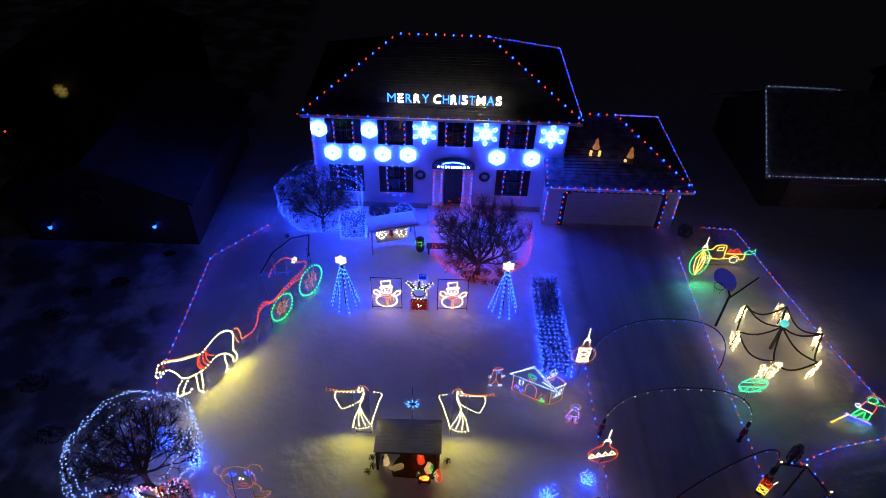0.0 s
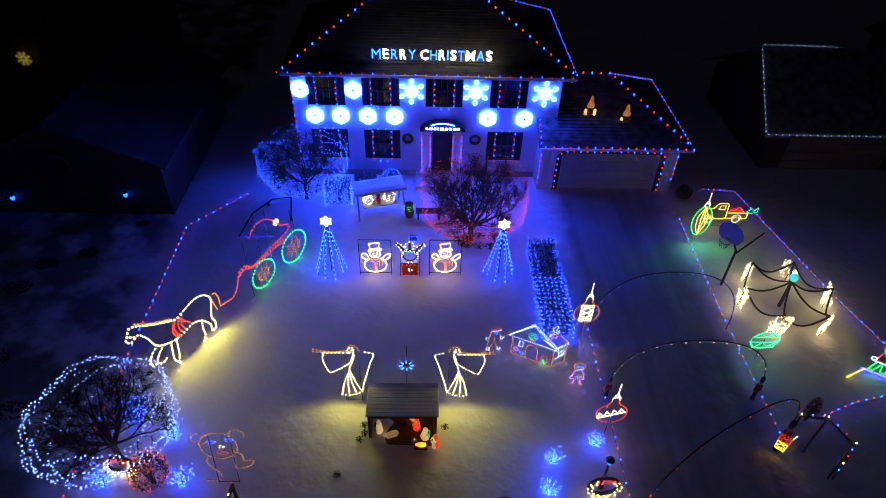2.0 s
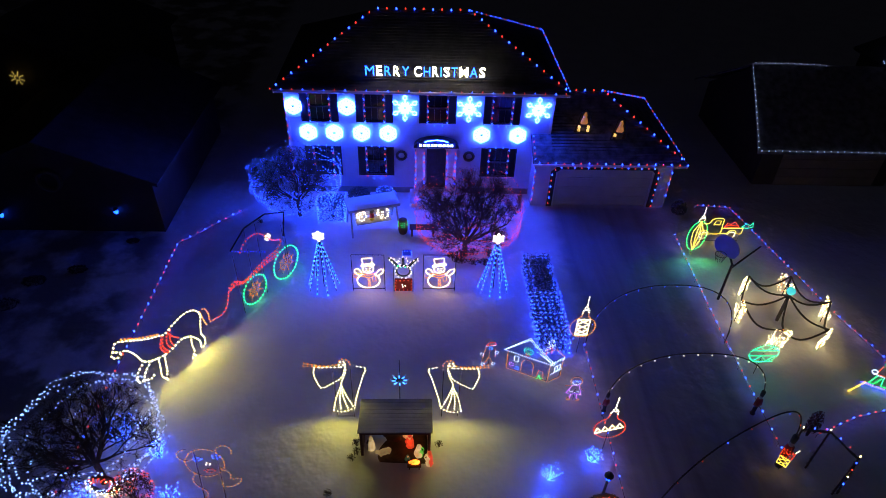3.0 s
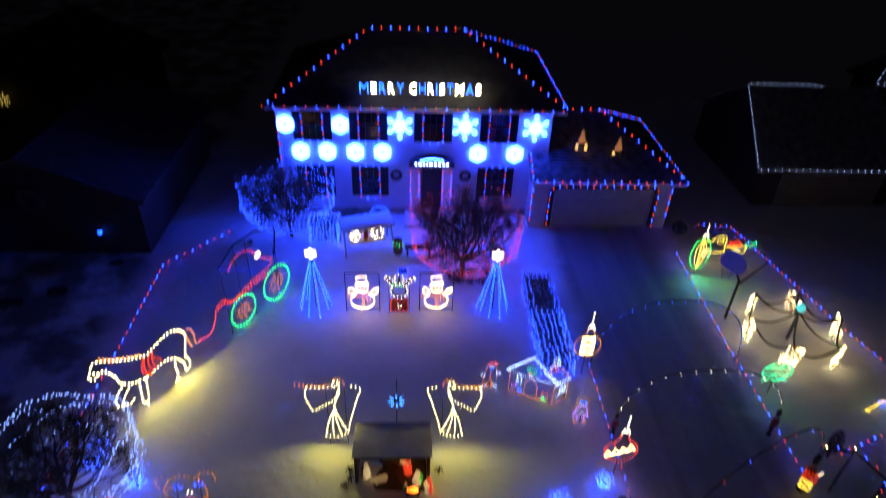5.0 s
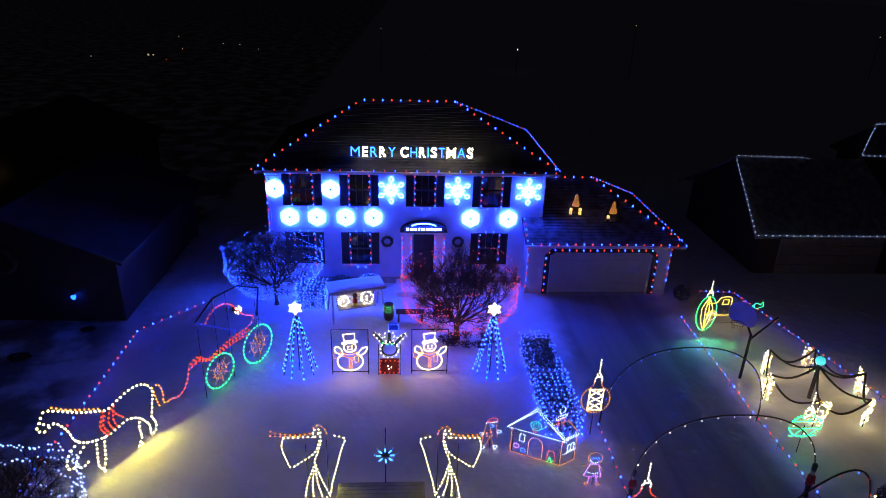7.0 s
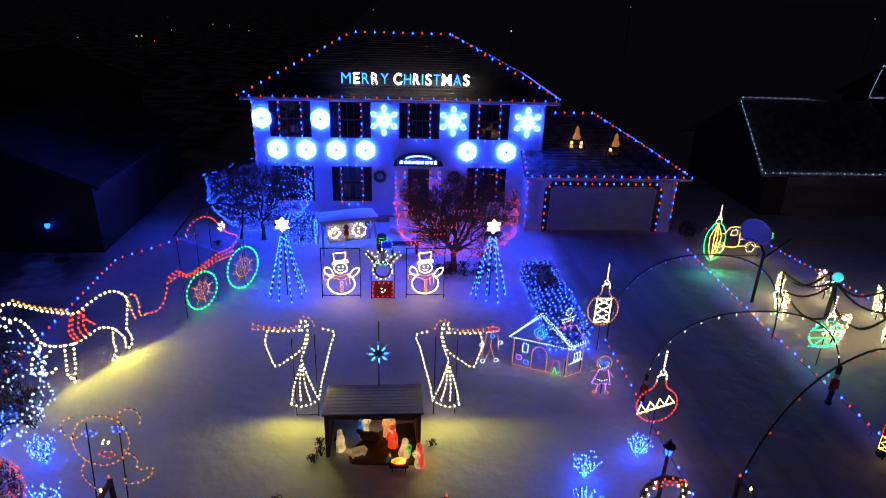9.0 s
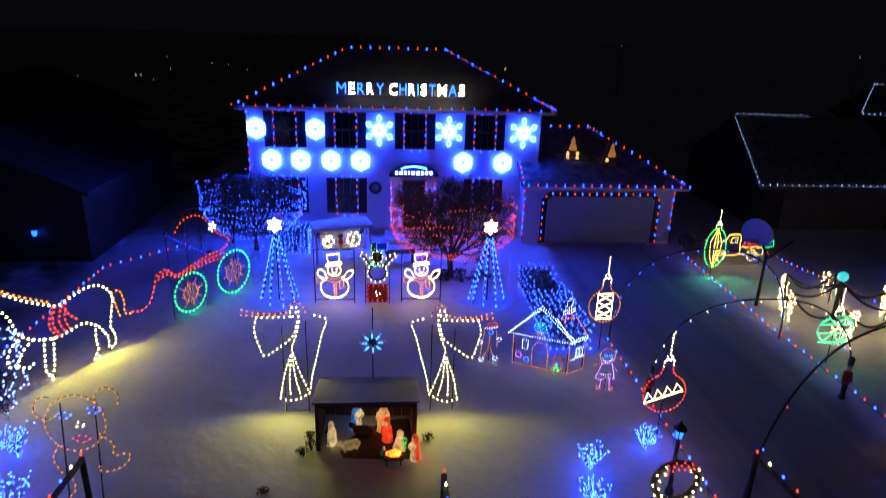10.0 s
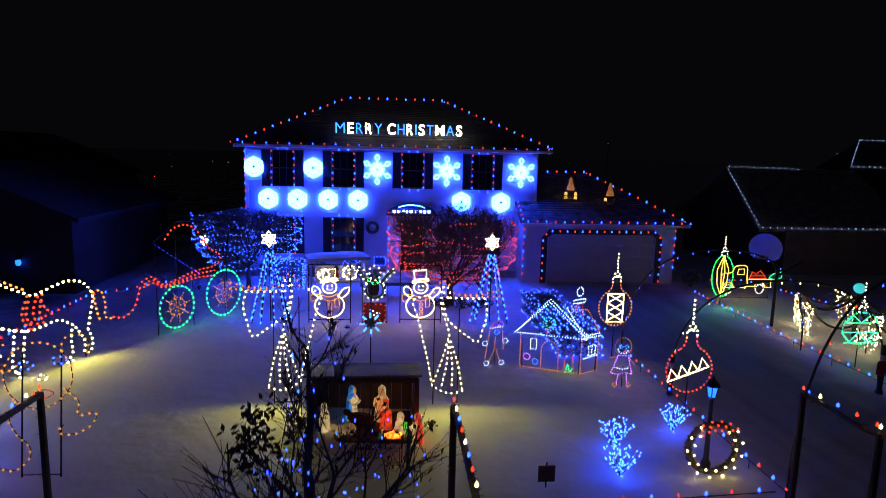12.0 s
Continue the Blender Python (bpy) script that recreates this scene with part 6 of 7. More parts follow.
# truck with its load
display("truck_display", "pickup truck in yellow rope light with red load", "light display", (11.66, -3.65), (1, 0.02), [
    (L_YELLOW, cv((0.0, 0.55), (0.05, 0.9), (0.4, 0.98), (0.55, 1.2), (0.95, 1.2), (1.0, 0.85), (1.0, 0.45), (0.55, 0.42)), False, 0.018), (L_YELLOW, [(0.0, 0.55), (0.1, 0.42), (0.55, 0.42)], False, 0.018),
    (L_YELLOW, [(0.62, 0.9), (0.66, 1.1), (0.88, 1.1), (0.88, 0.9)], True, 0.016), (L_YELLOW, [(1.0, 0.72), (1.85, 0.72), (1.95, 0.72), (1.95, 0.42), (1.75, 0.42)], False, 0.018), (L_YELLOW, [(1.0, 0.45), (1.3, 0.45)], False, 0.018),
    (L_YELLOW, arc(0.3, 0.42, 0.2, 0.2, 0, 180, 10), False, 0.016), (L_YELLOW, arc(1.52, 0.42, 0.2, 0.2, 0, 180, 10), False, 0.016), (L_STAR, circle(1.52, 0.36, 0.16), True, False), (L_STAR, circle(0.3, 0.36, 0.16), True, False),
    (L_RED, [(1.1, 0.76), (1.2, 1.0), (1.35, 0.9), (1.5, 1.05), (1.65, 0.88), (1.75, 0.76)], True, 0.014), (L_RED, [(1.15, 0.85), (1.7, 0.85)], False, 0.014), (L_TEAL, [(1.85, 0.78), (2.05, 0.95), (2.2, 0.85), (2.3, 1.0), (2.35, 0.78), (2.1, 0.7)], True, 0.014)],
    [(0.1, 0.6), (1.9, 0.7)], r=0.018, step=0.08)

# bear
bear = display("bear_display", "sitting bear outlined in amber lights between poles", "light display", (-6.0, -15.5), (1, 0), [
    (L_AMBER, arc(0.42, 1.6, 0.48, 0.45, 140, 40, 12), False, False), (L_AMBER, arc(-0.05, 1.82, 0.2, 0.2, -40, -290, 14), False, False), (L_AMBER, arc(0.95, 1.98, 0.2, 0.2, 230, -40, 14), False, False),
    (L_AMBER, cv((0.05, 1.9), (-0.08, 1.6), (0.02, 1.25), (0.35, 1.05), (0.7, 1.15), (0.9, 1.45), (0.86, 1.8)), False, False),
    (L_AMBER, cv((0.8, 1.35), (1.0, 1.15), (1.0, 0.95), (1.25, 0.98), (1.2, 0.8), (0.95, 0.66), (0.72, 0.68), (0.78, 0.8)), False, False),
    (L_AMBER, cv((0.1, 1.15), (0.0, 0.9), (0.12, 0.65), (0.28, 0.5), (0.3, 0.3), (0.1, 0.12), (-0.15, 0.15)), False, False),
    (L_BLUE, circle(0.24, 1.7, 0.11, 0.06, 8), True, False), (L_BLUE, circle(0.72, 1.78, 0.11, 0.06, 8), True, False), (L_STAR, circle(0.48, 1.52, 0.07, 0.05, 6), True, False), (L_RED, cv((0.36, 1.28), (0.5, 1.33), (0.64, 1.28), (0.5, 1.2), (0.36, 1.28)), False, False)],
    [(0.18, 1.9), (0.74, 1.95)], r=0.018, step=0.11)
bear.matrix_basis = bear.matrix_basis @ pose(0, 0, 0, -8)

# skier
display("skier_display", "small skiing figure outlined in green red lights", "light display", (14.35, -11.3), (0.85, -0.45), [
    (L_RED, cv((0.5, 1.2), (0.6, 1.35), (0.85, 1.35), (1.0, 1.2)), False, False), (L_GREEN, circle(0.7, 1.15, 0.14), True, False), (L_RED, [(0.55, 1.0), (0.5, 0.65), (0.95, 0.6), (0.9, 1.0)], True, False), (L_WHITE, [(0.45, 0.6), (0.98, 0.55)], False, False),
    (L_WHITE, circle(0.42, 0.7, 0.08, n=8), True, False), (L_GREEN, [(0.55, 0.55), (0.45, 0.2), (0.6, 0.18), (0.7, 0.5)], False, False), (L_GREEN, [(0.75, 0.5), (0.8, 0.18), (0.95, 0.18), (0.92, 0.55)], False, False),
    (L_PINK, [(0.3, 0.15), (0.65, 0.1)], False, False), (L_PINK, [(0.7, 0.12), (1.1, 0.08)], False, False), (L_BLUE, [(0.25, 0.1), (1.1, 0.04)], False, False), (L_GREEN, [(0.95, 1.05), (1.25, 1.15), (1.3, 0.95)], False, False)],
    [(0.6, 0.5)], "", 0.018, 0.06)
display("sign_display", "slanted bundle of small yellow lights", "light display", (13.95, -11.75), (1, 0.1), [
    (L_YELLOW, [(0.0, 0.05), (0.45, 0.5)], False, 0.01), (L_YELLOW, [(0.06, 0.02), (0.5, 0.44)], False, 0.01), (L_YELLOW, [(0.05, 0.1), (0.1, 0.05)], False, 0.012), (L_YELLOW, [(0.25, 0.32), (0.32, 0.25)], False, 0.012)], [(0.2, 0.2)], "", 0.018, 0.05)


# ---- wreaths, lamp post ----
def wreath(x, y, r, label, turn=0):
    t = thing("wreath", (x, y, ground_z(x, y)), label, "wreath", "lit wreaths", turn)
    g = Geo()
    g.tube([(r * math.cos(a), 0, r + 0.06 + r * math.sin(a)) for a in [k * math.pi / 16 for k in range(32)]], 0.048, 8, True)
    random.seed(7)
    for _ in range(1400):
        a = random.uniform(0, 6.28)
        c = Vector((r * math.cos(a), 0, r + 0.06 + r * math.sin(a)))
        v = Vector((random.gauss(0, 1), random.gauss(0, 1), random.gauss(0, 1))).normalized()
        s1 = v.orthogonal().normalized() * 0.008
        g.put([c + s1 + v * 0.03, c - s1 + v * 0.03, c + v * 0.09], [(0, 1, 2)])
    part("greenery", g, GARLAND, t)
    l, rd = Geo(), Geo()
    for k in range(26):
        a = 2 * math.pi * k / 26
        if 60 < math.degrees(a) < 120:
            continue
        rr = r + (0.06 if k % 2 else -0.05)
        l.bulb((rr * math.cos(a), -0.09, r + 0.06 + rr * math.sin(a)), 0.021)
    for k in range(15):
        a = radians(48 + 84 * k / 14)
        rr = r + (0.09, 0.02, -0.06)[k % 3]
        rd.bulb((rr * math.cos(a), -0.11, r + 0.06 + rr * math.sin(a)), 0.021)
    tagged(part("white_strand", l, L_WARMBIG, t), kind="stuff")
    tagged(part("bow_strand", rd, L_RED, t), kind="stuff")
    return t


wreath(4.82, -15.85, 0.4, "large evergreen wreath with white and red lights")
wreath(-8.5, -15.2, 0.36, "large evergreen wreath with white and red lights")
lamp = thing("lamp_post", (4.86, -15.62, ground_z(4.86, -15.62)), "dark lamp post with a blue lit lantern", "lamp post")
g = Geo()
g.lathe([(0.08, -0.1), (0.08, 0.1), (0.045, 0.16), (0.036, 0.8), (0.034, 1.18), (0.055, 1.2), (0.055, 1.22)], (0, 0, 0), 10)
part("post", g, SHUTTER, lamp)
g = Geo()
g.lathe([(0.06, 1.23), (0.095, 1.4)], (0, 0, 0), 6)
part("lantern_glass", g, L_LANTERN, lamp, "blue glowing lantern glass")
g = Geo()
for k in range(6):
    a = k * math.pi / 3
    g.seg((0.064 * math.cos(a), 0.064 * math.sin(a), 1.22), (0.1 * math.cos(a), 0.1 * math.sin(a), 1.41), 0.009, 0.009, 4)
g.lathe([(0.13, 1.41), (0.11, 1.45), (0.05, 1.51), (0.02, 1.55), (0.012, 1.59)], (0, 0, 0), 8)
part("lantern_frame", g, SHUTTER, lamp)
for x in (-0.97, 2.05):
    g = Geo()
    g.tube([(0.2 * math.cos(a), 0, 0.2 * math.sin(a)) for a in [k * math.pi / 10 for k in range(20)]], 0.06, 7, True)
    random.seed(8)
    for _ in range(500):
        a = random.uniform(0, 6.28)
        c = Vector((0.2 * math.cos(a), 0, 0.2 * math.sin(a)))
        v = Vector((random.gauss(0, 1), -abs(random.gauss(0, 1)), random.gauss(0, 1))).normalized()
        s1 = v.orthogonal().normalized() * 0.008
        g.put([c + s1 + v * 0.04, c - s1 + v * 0.04, c + v * 0.1], [(0, 1, 2)])
    single("wall_wreath", g, GARLAND, "dark unlit evergreen wreath on the house wall", "wreath", "wall wreaths", (x, -0.1, 2.0))


# ---- porch swing with canopy ----
swing = thing("garden_swing", (-2.14, -2.75, ground_z(-2.14, -2.75)), "pale canopy swing with snow on its roof", "swing", turn=17)
for x in (-1.0, 1.0):
    for y in (-0.55, 0.55):
        g = Geo()
        g.seg((x * 1.02, y * 1.15, -0.05), (x * 0.96, y * 0.3, 1.28), 0.04, 0.035, 6)
        part("leg", g, PALEWOOD, swing)
g = Geo()
for k in range(5):
    g.box(-1.1, 1.1, -0.5 + k * 0.2, -0.305 + k * 0.2, 1.27, 1.305, 0.006)
for x in (-1.06, 1.06):
    g.box(x - 0.03, x + 0.03, -0.52, 0.52, 1.2, 1.268, 0.008)
g.box(-1.03, 1.03, -0.53, -0.503, 1.2, 1.3, 0.006)
part("canopy", g, PALEWOOD, swing)
g = Geo()
cols, rows = 14, 8
vs = []
for j in range(rows + 1):
    for i in range(cols + 1):
        u, v = 2 * i / cols - 1, 2 * j / rows - 1
        edge = (1 - abs(u) ** 6) * (1 - abs(v) ** 5)
        vs.append((1.08 * u, 0.49 * v, 1.308 + edge * (0.1 + 0.03 * noise.noise((u * 2, v * 2, 4.0)))))
fs = [(j * (cols + 1) + i, j * (cols + 1) + i + 1, (j + 1) * (cols + 1) + i + 1, (j + 1) * (cols + 1) + i) for j in range(rows) for i in range(cols)]
g.put(vs, fs)
part("snow_cap", g, SNOW, swing, "thick snow on the canopy", True)
g = Geo()
for k in range(5):
    g.box(-0.75, 0.75, -0.3 + k * 0.1, -0.215 + k * 0.1, 0.38, 0.41, 0.005)
part("seat", g, PALEWOOD, swing)
g = Geo()
for k in range(5):
    g.box(-0.75, 0.75, 0.22, 0.25, 0.46 + k * 0.1, 0.54 + k * 0.1, 0.005)
part("backrest", g, PALEWOOD, swing)
for x in (-0.72, 0.72):
    g = Geo()
    g.seg((x, 0, 0.4), (x, 0, 1.28), 0.008, 0.008, 4)
    part("chain", g, IRON, swing)


def light_ball(x, y, z, r, seed):
    random.seed(seed)
    t = thing("light_ball", (x, y, z), "cluster ball of cream white lights", "light display", "light balls")
    core, g = Geo(), Geo()
    core.lathe([(0.02, -r * 0.8), (r * 0.55, -r * 0.55), (r * 0.8, 0), (r * 0.55, r * 0.55), (0.02, r * 0.8)], (0, 0, 0), 10)
    for k in range(70):
        v = Vector((random.gauss(0, 1), random.gauss(0, 1), random.gauss(0, 1))).normalized() * r
        g.bulb(v, 0.024, 1.0, True)
    part("core", core, PALEWOOD, t)
    tagged(part("lit_strand", g, L_STAR, t), kind="stuff")


light_ball(-2.6, -2.92, ground_z(-2.6, -2.92) + 0.64, 0.21, 1)
light_ball(-1.7, -2.66, ground_z(-1.7, -2.66) + 0.68, 0.26, 2)
g = Geo()
g.lathe([(0.06, 0.0), (0.11, 0.05), (0.1, 0.2), (0.05, 0.27)], (0, 0, 0), 10, 0)
g.lathe([(0.03, 0.25), (0.09, 0.3), (0.1, 0.38), (0.05, 0.46)], (0, 0, 0), 10, 1)
g.lathe([(0.07, -0.06), (0.11, 0.0), (0.1, 0.06)], (0, -0.06, 0), 10, 2)
single("plush_doll", g, [CLOTHRED, BARK, node_material("yellow_plush", (0.7, 0.5, 0.05), (0.55, 0.36, 0.04), 0.9, 10, 80, 0.4, 0.01)], "plain red and black plush doll on swing seat", "doll", at=(-2.17, -2.8, ground_z(-2.17, -2.8) + 0.47), smooth=True)

# lit barrel and bench
barrel = thing("barrel", (-0.84, -3.2, ground_z(-0.84, -3.2)), "small dark barrel wrapped in green lights", "barrel")
g = Geo()
g.lathe([(0.16, 0), (0.2, 0.15), (0.2, 0.5), (0.17, 0.66), (0.18, 0.68), (0.1, 0.72)], (0, 0, 0), 14)
part("staves", g, DARKWOOD, barrel)
for k, m in enumerate((L_GREEN, L_RED)):
    l = Geo()
    for j in range(9):
        a = math.pi + math.pi * (j + 0.5) / 9
        if (j % 4 == 2) == (k == 1):
            for z in (0.42, 0.52, 0.62):
                l.bulb((0.205 * math.cos(a), 0.205 * math.sin(a), z), 0.011)
    part("lit_strand", l, m, barrel)
bench = thing("garden_bench", (0.0, -3.35, ground_z(0, -3.35)), "low dark wooden garden bench with snow", "bench")
g = Geo()
for k in range(3):
    g.box(-0.55, 0.55, -0.18 + k * 0.13, -0.06 + k * 0.13, 0.38, 0.42, 0.006)
part("seat", g, DARKWOOD, bench)
for x in (-0.45, 0.45):
    g = Geo()
    g.box(x - 0.04, x + 0.04, -0.15, 0.18, 0, 0.378, 0.008)
    part("leg", g, DARKWOOD, bench)

# ---- basketball hoop ----
hoop = thing("basketball_hoop", (11.33, -7.3, ground_z(11.33, -7.3)), "basketball hoop with rounded pale backboard on dark pole", "basketball hoop")
g = Geo()
g.seg((0, 0, -0.1), (0.0, 0, 1.75), 0.05, 0.045, 8)
g.seg((0, 0, 1.72), (-0.22, 0.12, 2.2), 0.04, 0.035, 8)
part("pole", g, IRON, hoop)
g = Geo()
g.seg((0, 0, 1.55), (1.45, 0.95, 1.85), 0.035, 0.03, 6)
part("rear_arm", g, IRON, hoop)
g = Geo()
outline = [(-0.3, -0.38), (0.3, -0.38), (0.42, -0.3), (0.48, -0.12)] + arc(0, -0.04, 0.49, 0.44, 0, 180, 14) + [(-0.48, -0.12), (-0.42, -0.3)]
n = len(outline)
g.put([(a, -0.02, b) for a, b in outline] + [(a, 0.02, b) for a, b in outline], [tuple(range(n)), tuple(range(n, 2 * n))[::-1]] + [(k, n + k, n + (k + 1) % n, (k + 1) % n) for k in range(n)])
g.moved(pose(-0.32, 0.2, 2.42, 0, 0, -56))
part("backboard", g, BOARD, hoop)
g = Geo()
rim = [Vector((0.2 * math.cos(a), -0.24 + 0.2 * math.sin(a), -0.28)) for a in [k * math.pi / 9 for k in range(18)]]
g.tube(rim, 0.01, 5, True)
for k in range(12):
    a = k * math.pi / 6
    g.seg((0.2 * math.cos(a), -0.24 + 0.2 * math.sin(a), -0.28), (0.11 * math.cos(a + 0.3), -0.24 + 0.11 * math.sin(a + 0.3), -0.6), 0.004, 0.004, 3)
g.moved(pose(-0.32, 0.2, 2.42, 0, 0, -56))
part("rim", g, IRON, hoop)

# ---- garland carousel ----
CX, CY = 13.12, -8.42
car = thing("garland_carousel", (CX, CY, ground_z(CX, CY)), "garland swags from a teal globe pole to posts", "light display")
g = Geo()
g.seg((0, 0, -0.1), (0, 0, 1.32), 0.06, 0.06, 8)
part("pole", g, GARLAND, car)
g = Geo()
bm = bmesh.new()
bmesh.ops.create_uvsphere(bm, u_segments=16, v_segments=10, radius=0.15)
g.put([v.co + Vector((0, 0, 1.45)) for v in bm.verts], [[v.index for v in f.verts] for f in bm.faces])
bm.free()
part("globe", g, L_BALL, car, "glowing teal globe", True)
random.seed(77)
posts = []
for k in range(6):
    a = radians(60 * k)
    posts.append(Vector((1.62 * math.cos(a), 1.62 * math.sin(a) - 0.06, 0)))
for k, p in enumerate(posts):
    q = posts[(k + 1) % 6]
    g = Geo()
    g.tube([Vector((0, 0, 1.25)).lerp(p + Vector((0, 0, 1.0)), i / 8) - Vector((0, 0, 0.3 * math.sin(math.pi * i / 8))) for i in range(9)], 0.034, 6)
    g.tube([(p + Vector((0, 0, 1.0))).lerp(q + Vector((0, 0, 1.0)), i / 10) - Vector((0, 0, 0.5 * math.sin(math.pi * i / 10))) for i in range(11)], 0.034, 6)
    part("swag", g, GARLAND, car)
    panel = Geo()
    panel.seg((p.x, p.y, -0.1), (p.x, p.y, 1.02), 0.018, 0.016, 6)
    po = part("post", panel, IRON, car)
    side = Vector((-p.y, p.x, 0)).normalized()
    mats = {L_WARMBIG.name: Geo(), L_AMBER.name: Geo(), L_STAR.name: Geo(), L_GREEN.name: Geo()}
    for j in range(190):
        u, v = random.uniform(-0.34, 0.34), random.uniform(0.12, 1.04)
        body = abs(u) < 0.3 and 0.42 < v < 0.68
        neck = 0.08 < u < 0.32 and 0.6 < v < 1.04
        legs = v < 0.45 and 0.12 < abs(u) < 0.26
        if not (body or neck or legs or abs(u) < 0.05):
            continue
        m = L_GREEN.name if v < 0.2 and j % 3 == 0 else random.choice([L_WARMBIG.name, L_WARMBIG.name, L_STAR.name, L_STAR.name, L_AMBER.name])
        mats[m].bulb(p + side * u + Vector((random.gauss(0, 0.015), random.gauss(0, 0.015), v)), 0.021, 1.0, True)
    for mname, geo in mats.items():
        if geo.f:
            tagged(part("lit_strand", geo, bpy.data.materials[mname], po), kind="stuff")


# One added lamp per post stands for the light of its small bulbs.
for p in posts:
    data = bpy.data.lights.new("display_lamp", "POINT")
    data.energy, data.color, data.shadow_soft_size = 2.7, (1.0, 0.62, 0.23), 0.2
    new("display_lamp", data).location = (CX + p.x * 0.97, CY + p.y * 0.97, 0.75)


# ---- toy soldiers at the arch feet ----
def soldier(x, y, h, label):
    g = Geo()
    k, w = h, h * 0.72
    g.lathe([(0.1 * w, 0), (0.11 * w, 0.05 * k), (0.07 * w, 0.08 * k), (0.08 * w, 0.38 * k)], (0, 0, 0), 10, 1)
    g.lathe([(0.1 * w, 0.38 * k), (0.115 * w, 0.5 * k), (0.11 * w, 0.64 * k), (0.05 * w, 0.68 * k)], (0, 0, 0), 10, 0)
    g.lathe([(0.05 * w, 0.68 * k), (0.07 * w, 0.72 * k), (0.07 * w, 0.79 * k), (0.05 * w, 0.81 * k)], (0, 0, 0), 10, 2)
    g.lathe([(0.075 * w, 0.8 * k), (0.08 * w, 0.84 * k), (0.085 * w, 0.97 * k), (0.06 * w, 1.0 * k)], (0, 0, 0), 10, 1)
    for s in (-1, 1):
        g.seg((s * 0.12 * w, 0, 0.63 * k), (s * 0.15 * w, -0.02, 0.4 * k), 0.03 * w, 0.025 * w, 6)
    single("toy_soldier", g, [CLOTHRED, SHUTTER, PALEWOOD], label, "statue", "toy soldiers", (x, y, ground_z(x, y) - 0.02), 0, True)


for x, y, h in ((5.7, -12.5, 0.9), (10.42, -12.6, 1.1), (10.42, -14.43, 1.45)):
    soldier(x, y, h, "dark painted toy soldier statue standing in snow")
display("soldier_lights", "yellow and red lights wound round a toy soldier", "light display", (10.36, -14.56), (0.72, -0.69), [
    (L_YELLOW, [(-0.13, 0.22), (0.13, 0.22), (0.14, 0.55), (-0.14, 0.55)], True, 0.012), (L_YELLOW, [(-0.13, 0.22), (0.13, 0.4), (-0.13, 0.55)], False, 0.011), (L_YELLOW, [(0.13, 0.22), (-0.13, 0.38), (0.13, 0.55)], False, 0.011),
    (L_RED, [(-0.15, 0.6), (0.15, 0.62), (0.16, 0.9), (-0.15, 0.9)], True, False), (L_RED, [(-0.15, 0.66), (0.15, 0.86)], False, False), (L_RED, [(0.15, 0.66), (-0.15, 0.86)], False, False), (L_STAR, [(0.16, 0.94), (0.2, 1.1)], False, False)],
    [(0.0, 0.9)], "", 0.016, 0.08)
REDLEAF = node_material("dark_red_leaves", (0.16, 0.03, 0.025), (0.06, 0.015, 0.012), 0.7, 8.0, 60.0, 0.4, 0.01)
shrub(11.79, -13.4, 0.2, 0.17, 1.15, "slim dark red leaved shrub by the driveway", REDLEAF, 0.035, 420, 120)
sign = thing("yard_sign", (2.08, -16.1, ground_z(2.08, -16.1)), "small dark blank yard sign on a stake", "sign")
g = Geo()
g.box(-0.13, 0.13, -0.012, 0.012, 0.1, 0.36, 0.005)
part("board", g, DARKWOOD, sign)
g = Geo()
g.seg((0, 0.02, -0.1), (0, 0.02, 0.4), 0.012, 0.012, 5)
part("stake", g, IRON, sign)


# ---- lit figures on the garage roof ----
L_CANDLE = glow("candle_bulb", (1.0, 0.58, 0.14), 1.5)


L_AMBERBODY = glow("glowing_amber_figure", (1.0, 0.36, 0.035), 0.38)


def roof_figure(x, y, z, label, bulbs):
    t = thing("roof_lantern", (x, y, z), label, "lantern", "roof lanterns")
    g = Geo()
    for s in (-1, 1):
        g.seg((s * 0.36, -0.05, 0.0), (s * 0.17, 0.02, 0.95), 0.03, 0.022, 6)
        g.seg((s * 0.17, 0.02, 0.93), (0, 0.02, 1.08), 0.02, 0.02, 5)
        g.seg((s * 0.3, 0.02, 0.3), (s * 0.3, 0.5, 0.16), 0.014, 0.014, 4)
    g.seg((-0.36, -0.05, 0.02), (0.36, -0.05, 0.02), 0.03, 0.03, 6)
    g.seg((-0.28, -0.02, 0.38), (0.28, -0.02, 0.38), 0.02, 0.02, 6)
    part("frame", g, SHUTTER, t)
    g = Geo()
    g.lathe([(0.15, 0.4), (0.17, 0.46), (0.13, 0.6), (0.085, 0.7), (0.095, 0.78), (0.06, 0.88), (0.02, 0.93)], (0, -0.01, 0), 12, 0, 0.6)
    part("glowing_body", g, L_AMBERBODY, t, "", True)
    for s in (-1, 1):
        for z0, z1 in ((0.05, 0.17), (0.2, 0.33)):
            g = Geo()
            g.lathe([(0.05, z0), (0.065, z0 + 0.02), (0.06, z1 - 0.02), (0.035, z1)], (s * 0.2, -0.07, 0), 10)
            part("candle", g, L_CANDLE if s in bulbs and (len(bulbs) == 2 or z0 > 0.1) else DARKWOOD, t, "", True)


roof_figure(7.04, 0.1, e + slope * (0.1 - HY0) + 0.02, "dark framed lantern with amber figure and two candles", (-1, 1))
roof_figure(8.58, -0.25, e + slope * (-0.25 - HY0) + 0.02, "dark framed lantern with amber figure and one candle", (-1,))


